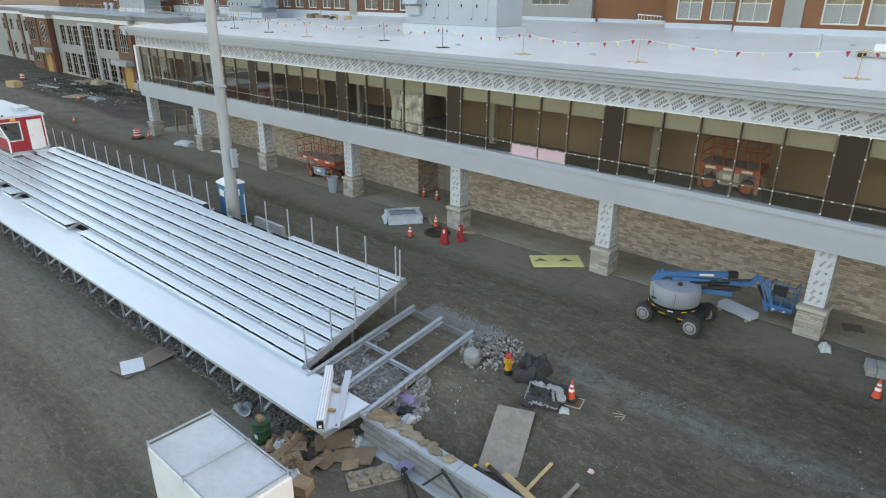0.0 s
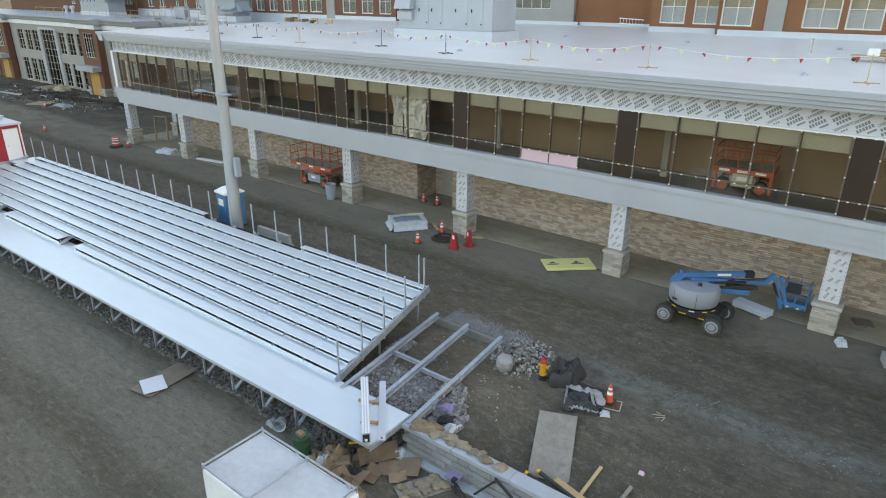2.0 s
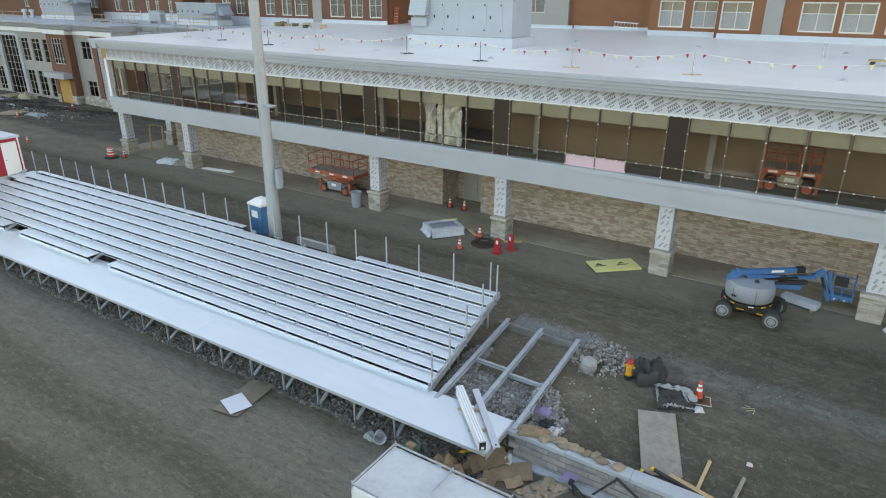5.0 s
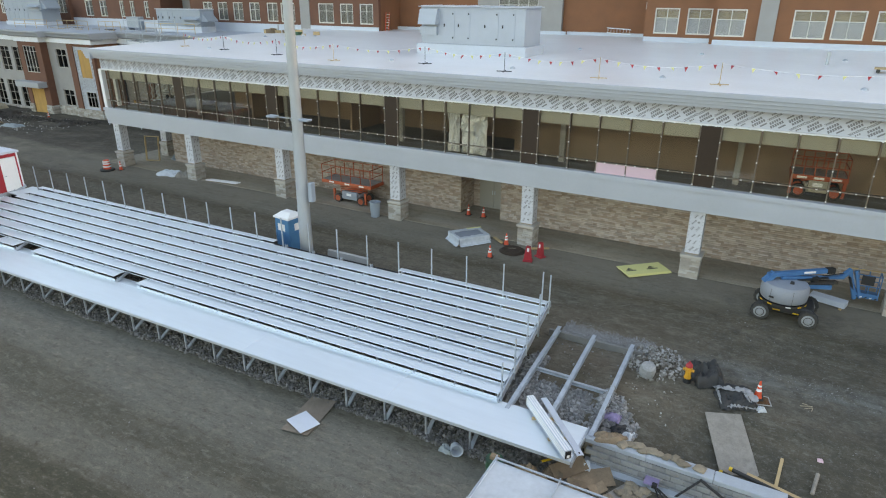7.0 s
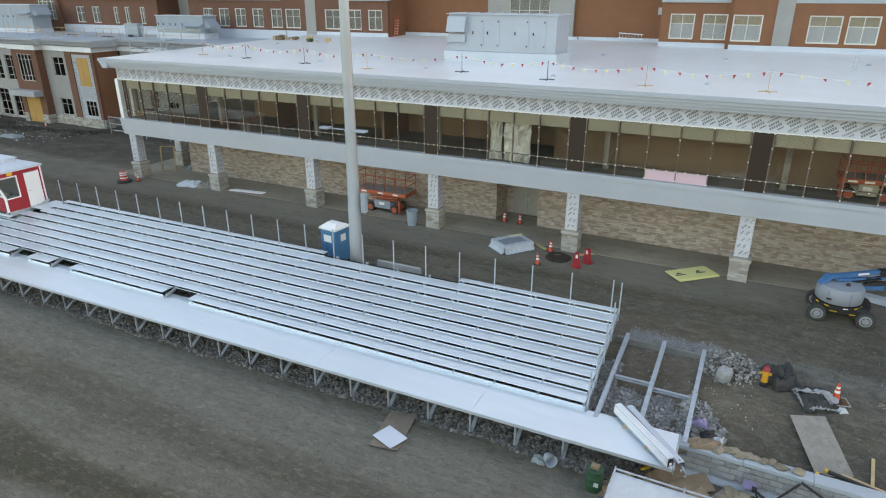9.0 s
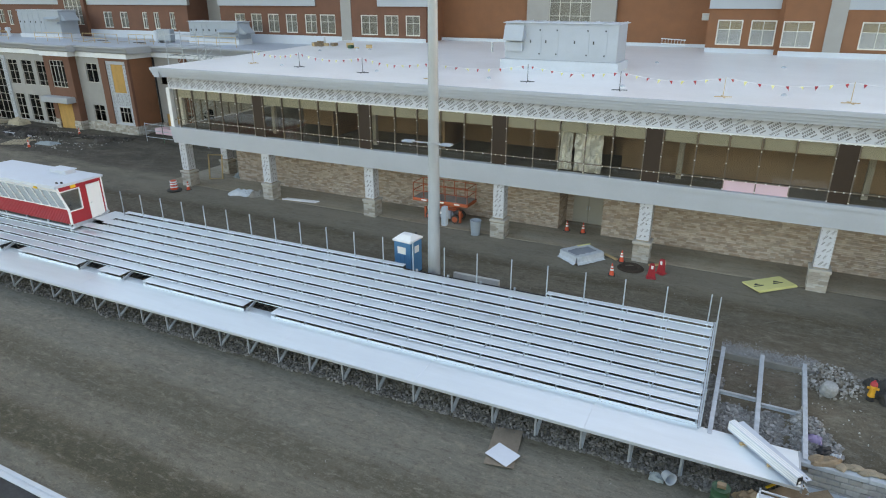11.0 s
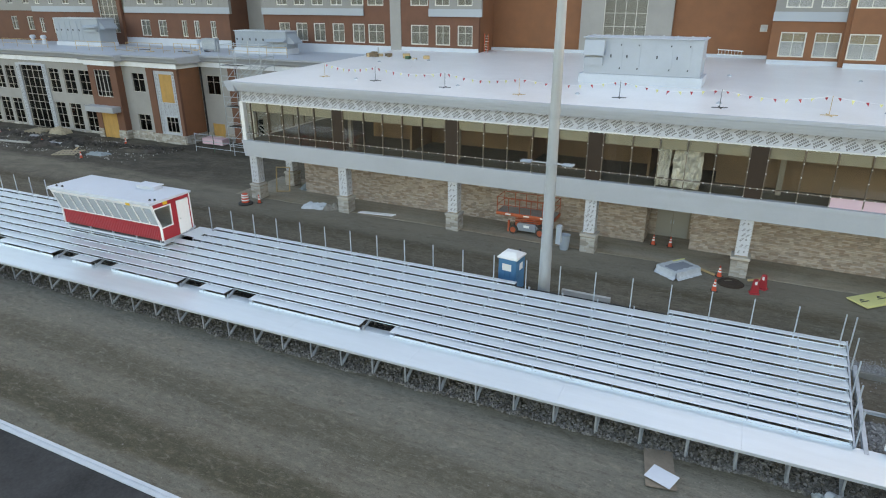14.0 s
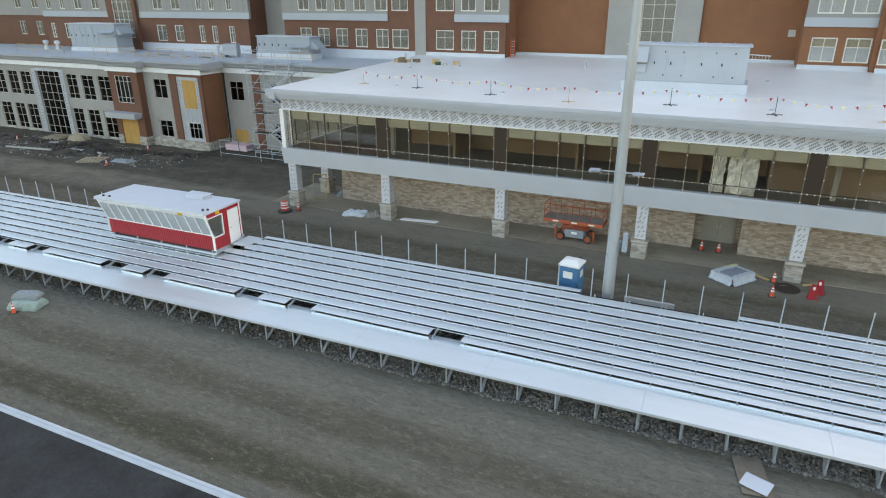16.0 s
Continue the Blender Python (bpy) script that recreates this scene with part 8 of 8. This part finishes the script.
for x in (-76.4, -73.8, -71.0, -67.4):
    part("standard", Shape().tube((x, 37.3, ground_z(x, 37.3)), (x, 37.3, 3.3), 0.035, n=6), GREEN if x == -73.8 else GALV, sl)
for z in (1.8, 2.5, 3.2):
    part("ledger", Shape().tube((-76.4, 37.3, z), (-66.5, 37.3, z), 0.028, n=6), GALV, sl)

# ---- block wall by the ramp ----
bw = thing("block_wall", "low concrete block retaining wall with a poured cap", "retaining wall", kind="structure")
bw.name = "wall_retaining"
rng = random.Random(21)
mesh_block = Shape().box(-0.195, 0.195, -0.1, 0.1, 0, 0.185, 0.012).mesh("block", BLOCK)
for c in range(4):
    z = 0.02 + c * 0.2
    for i in range(15):
        x = -14.1 + 0.2 * (c % 2) + i * 0.4 + 0.2
        if x > -8.1:
            continue
        ob = part("block", mesh_block, None, bw)
        ob.location = (x, 11.86 - 0.035 * (3 - c) + rng.uniform(-0.01, 0.01), z)
        ob.rotation_euler = (0, 0, radians(rng.uniform(-1.5, 1.5)))
part("backing", Shape().box(-14.2, -8.05, 11.93, 12.25, 0.0, 0.8), GROUT, bw)
for i in range(3):
    part("cap", Shape().box(-14.2 + i * 2.06, -12.15 + i * 2.06, 11.76, 12.26, 0.82, 0.99, 0.02), POURED, bw)
part("footing", Shape().box(-14.2, -8.0, 11.4, 11.72, -0.1, 0.14, 0.02), POURED, bw)
for i in range(13):
    x = -13.7 + i * 0.24 + rng.uniform(-0.05, 0.05)
    r = rng.uniform(0.15, 0.22)
    single("cap_stone", Shape().blob(0, 0, 0, r, 300 + i, sx=1.2, sz=0.42), SAND, "flat tan fieldstone resting on the wall cap", "stone", m=pose(x if i < 12 else -10.55, 12.12 + rng.uniform(-0.12, 0.08), 1.03, 0, 0, rng.uniform(0, 90)), group="cap stones")
heap("cap_litter", "cardboard and yellow strap on the wall cap", "litter", pose(-13.4, 12.1, 0.99, 0, 0, 20), 1.0, 0.5, 0.18, CARD, 91, 12, 0.6)

# ---- stones ----
sh = Shape()
rng = random.Random(5)
n = 0
for i in range(36000):
    x = -14.3 - 78 * rng.random() ** 1.5
    y = 9.95 + 4.0 * rng.random() ** 1.2
    if y < 10.15 + 0.3 * noise.noise((x * 0.5, 0, 7)):
        continue
    near = x > -45
    if not near and rng.random() < 0.45:
        continue
    r = rng.uniform(0.045, 0.1)
    y += skew(x)
    sh.chip(x, y, ground_z(x, y) + r * 0.25, r * 1.1, rng)
single("gravel", sh, STONE, "coarse grey crushed stone under the stand", "gravel", kind="stuff")
sh = Shape()
for i in range(11000):
    x, y = rng.uniform(-17.9, -12.6), rng.uniform(12.25, 17.0)
    edge = 14.45 + 0.5 * noise.noise((x * 0.9, 0, 3)) + (1.4 if x < -16.95 else 0)
    right = -14.0 + 1.15 * smooth(15.2, 13.2, y) * smooth(12.2, 12.9, y)
    if x > right + rng.gauss(0, 0.12) or (y > edge and rng.random() < 0.985):
        continue
    r = rng.choice((0.045, 0.06, 0.075, 0.09, 0.11, 0.14)) * (0.5 if y > edge else 1)
    sh.chip(x, y, ground_z(x, y) + r * 0.3, r, rng)
single("crushed_stone", sh, RAMPSTONE, "pale crushed stone filling the ramp frame", "gravel", kind="stuff")
sh = Shape()
for i in range(650):
    t = rng.random() * 6.283
    q = rng.random() ** 0.6
    x, y = -13.3 + 1.15 * q * math.cos(t) + 0.3, 17.3 + 1.35 * q * math.sin(t)
    r = rng.uniform(0.03, 0.085)
    sh.chip(x, y, ground_z(x, y) + 0.16 * (1 - q) + r * 0.15, r * rng.uniform(0.7, 1.4), rng)
for i in range(40):
    x, y = rng.uniform(-13.8, -11.8), rng.uniform(13.6, 16.6)
    r = rng.uniform(0.02, 0.06)
    sh.chip(x, y, ground_z(x, y) + r * 0.3, r, rng)
single("rubble", sh, RUBBLE, "heap of pale broken concrete rubble", "rubble", kind="stuff")
sh = Shape()
for i in range(9000):
    if i < 5600:
        x = rng.uniform(-12, 3)
        y = rng.gauss(18.15, 0.42) if i % 5 > 1 else rng.uniform(12.6, 24)
    elif i < 7400:
        x, y = rng.uniform(-60, -15), rng.uniform(17.8, 25)
    else:
        x, y = rng.uniform(-70, -12), rng.uniform(0.3, 9.6)
    if noise.noise((x * 0.35, y * 0.5, 5)) < rng.uniform(-0.5, 0.5):
        continue
    r = rng.uniform(0.009, 0.022) * (2.0 if rng.random() < 0.04 else 1)
    z = ground_z(x, y)
    o = [(x - r, y, z), (x, y - r, z), (x + r, y, z), (x, y + r, z), (x + r * 0.2, y + r * 0.1, z + r * 0.8)]
    sh.add(o, [(0, 1, 4), (1, 2, 4), (2, 3, 4), (3, 0, 4)])
single("pebbles", sh, PEBBLE, "scattered pale pebbles on the packed earth", "pebbles", kind="stuff")
sh = Shape()
for i in range(8000):
    x, y = rng.uniform(-17.2, -13.3), rng.gauss(18.15, 0.3)
    r = rng.uniform(0.014, 0.036)
    z = ground_z(x, y)
    sh.add([(x - r, y, z), (x, y - r, z), (x + r, y, z), (x, y + r, z), (x, y, z + r)], [(0, 1, 4), (1, 2, 4), (2, 3, 4), (3, 0, 4)])
single("fine_gravel", sh, RAMPSTONE, "strip of fine grey gravel beyond the ramp sill", "gravel", kind="stuff")

# ---- split stone facing ----
rng = random.Random(33)
meshes = {}
rest = Shape()
singles = 0


def facing(u0, u1, z0, z1, put, pick):
    """Courses of split stone of mixed length along u."""
    global singles
    z, c = z0, 0
    while z < z1 - 0.03:
        h = min(0.105, z1 - z)
        u = u0 - rng.random() * 0.3
        while u < u1:
            w = rng.choice((0.22, 0.3, 0.4, 0.5))
            a, b = max(u, u0), min(u + w, u1)
            u += w
            if b - a < 0.06:
                continue
            d = rng.uniform(0.0, 0.022)
            put(a + 0.004, b - 0.004, z + 0.004, z + h - 0.004, d, pick)
        z += h
        c += 1


def front_piece(a, b, z0, z1, d, pick):
    global singles
    w = round(b - a, 3)
    if pick and singles < 300 and a > -11.0 and b < -5.2 and w in (0.212, 0.292, 0.392, 0.492) and abs(z1 - z0 - 0.097) < 0.001:
        if w not in meshes:
            meshes[w] = Shape().box(-w / 2, w / 2, -0.045, 0, 0, 0.097, 0.005).mesh("stone", STONEPIECE)
        ob = part("stone", meshes[w], None, club)
        ob.location = ((a + b) / 2, 29.1 - d, z0)
        singles += 1
        return
    rest.box(a, b, 29.1 - 0.03 - d, 29.12, z0, z1)


facing(-55.5, -28.1, 1.64, 5.14, front_piece, False)
facing(-25.2, 4.0, 1.64, 5.14, front_piece, True)
facing(29.07, 31.0, 1.64, 5.14, lambda a, b, z0, z1, d, p: rest.box(-28.11, -28.07 + d, a, b, z0, z1), False)
facing(29.07, 31.0, 1.64, 5.14, lambda a, b, z0, z1, d, p: rest.box(-25.23 - d, -25.19, a, b, z0, z1), False)
facing(-28.06, -27.6, 1.64, 5.14, lambda a, b, z0, z1, d, p: rest.box(a, b, 30.96 - d, 31.0, z0, z1), False)
facing(-25.45, -25.24, 1.64, 5.14, lambda a, b, z0, z1, d, p: rest.box(a, b, 30.96 - d, 31.0, z0, z1), False)
facing(29.07, 40.0, 1.64, 5.14, lambda a, b, z0, z1, d, p: rest.box(-55.54 - d, -55.49, a, b, z0, z1), False)
part("stone_facing", rest, STONEWALL, club, "tan and brown split stone courses", kind="stuff")
# stone plinth of the wing
plinth = Shape()
for x0, x1, y in ((-116.4, -106.8, 39.0), (-101.0, -92.4, 39.0), (-92.4, -91.55, 38.15), (-89.0, -87.9, 38.15), (-87.9, -83.9, 39.0), (-83.9, -79.3, 38.8), (-79.3, -78.3, 42.0), (-76.5, -75.0, 42.0)):
    z = 1.25
    top = 1.84 if x1 < -93 or y == 39.0 and x0 < -92 else 2.5
    while z < top:
        u = x0
        while u < x1:
            w = min(rng.uniform(0.25, 0.6), x1 - u)
            plinth.box(u + 0.008, u + w - 0.008, y - 0.1 - rng.uniform(0, 0.04), y + 0.02, z + 0.008, z + 0.19)
            u += w
        z += 0.2
z = 1.25
while z < 2.5:
    u = 38.8
    while u < 42:
        w = min(rng.uniform(0.25, 0.6), 42 - u)
        plinth.box(-79.31, -79.2 + rng.uniform(0, 0.04), u + 0.008, u + w - 0.008, z + 0.008, z + 0.19)
        u += w
    u = 38.15
    while u < 39:
        w = min(rng.uniform(0.25, 0.6), 39 - u)
        plinth.box(-87.91, -87.8 + rng.uniform(0, 0.04), u + 0.008, u + w - 0.008, z + 0.008, z + 0.19)
        u += w
    z += 0.2
part("stone_plinth", plinth, PALESTONE, wing, "grey and cream ledge stone plinth", kind="stuff")
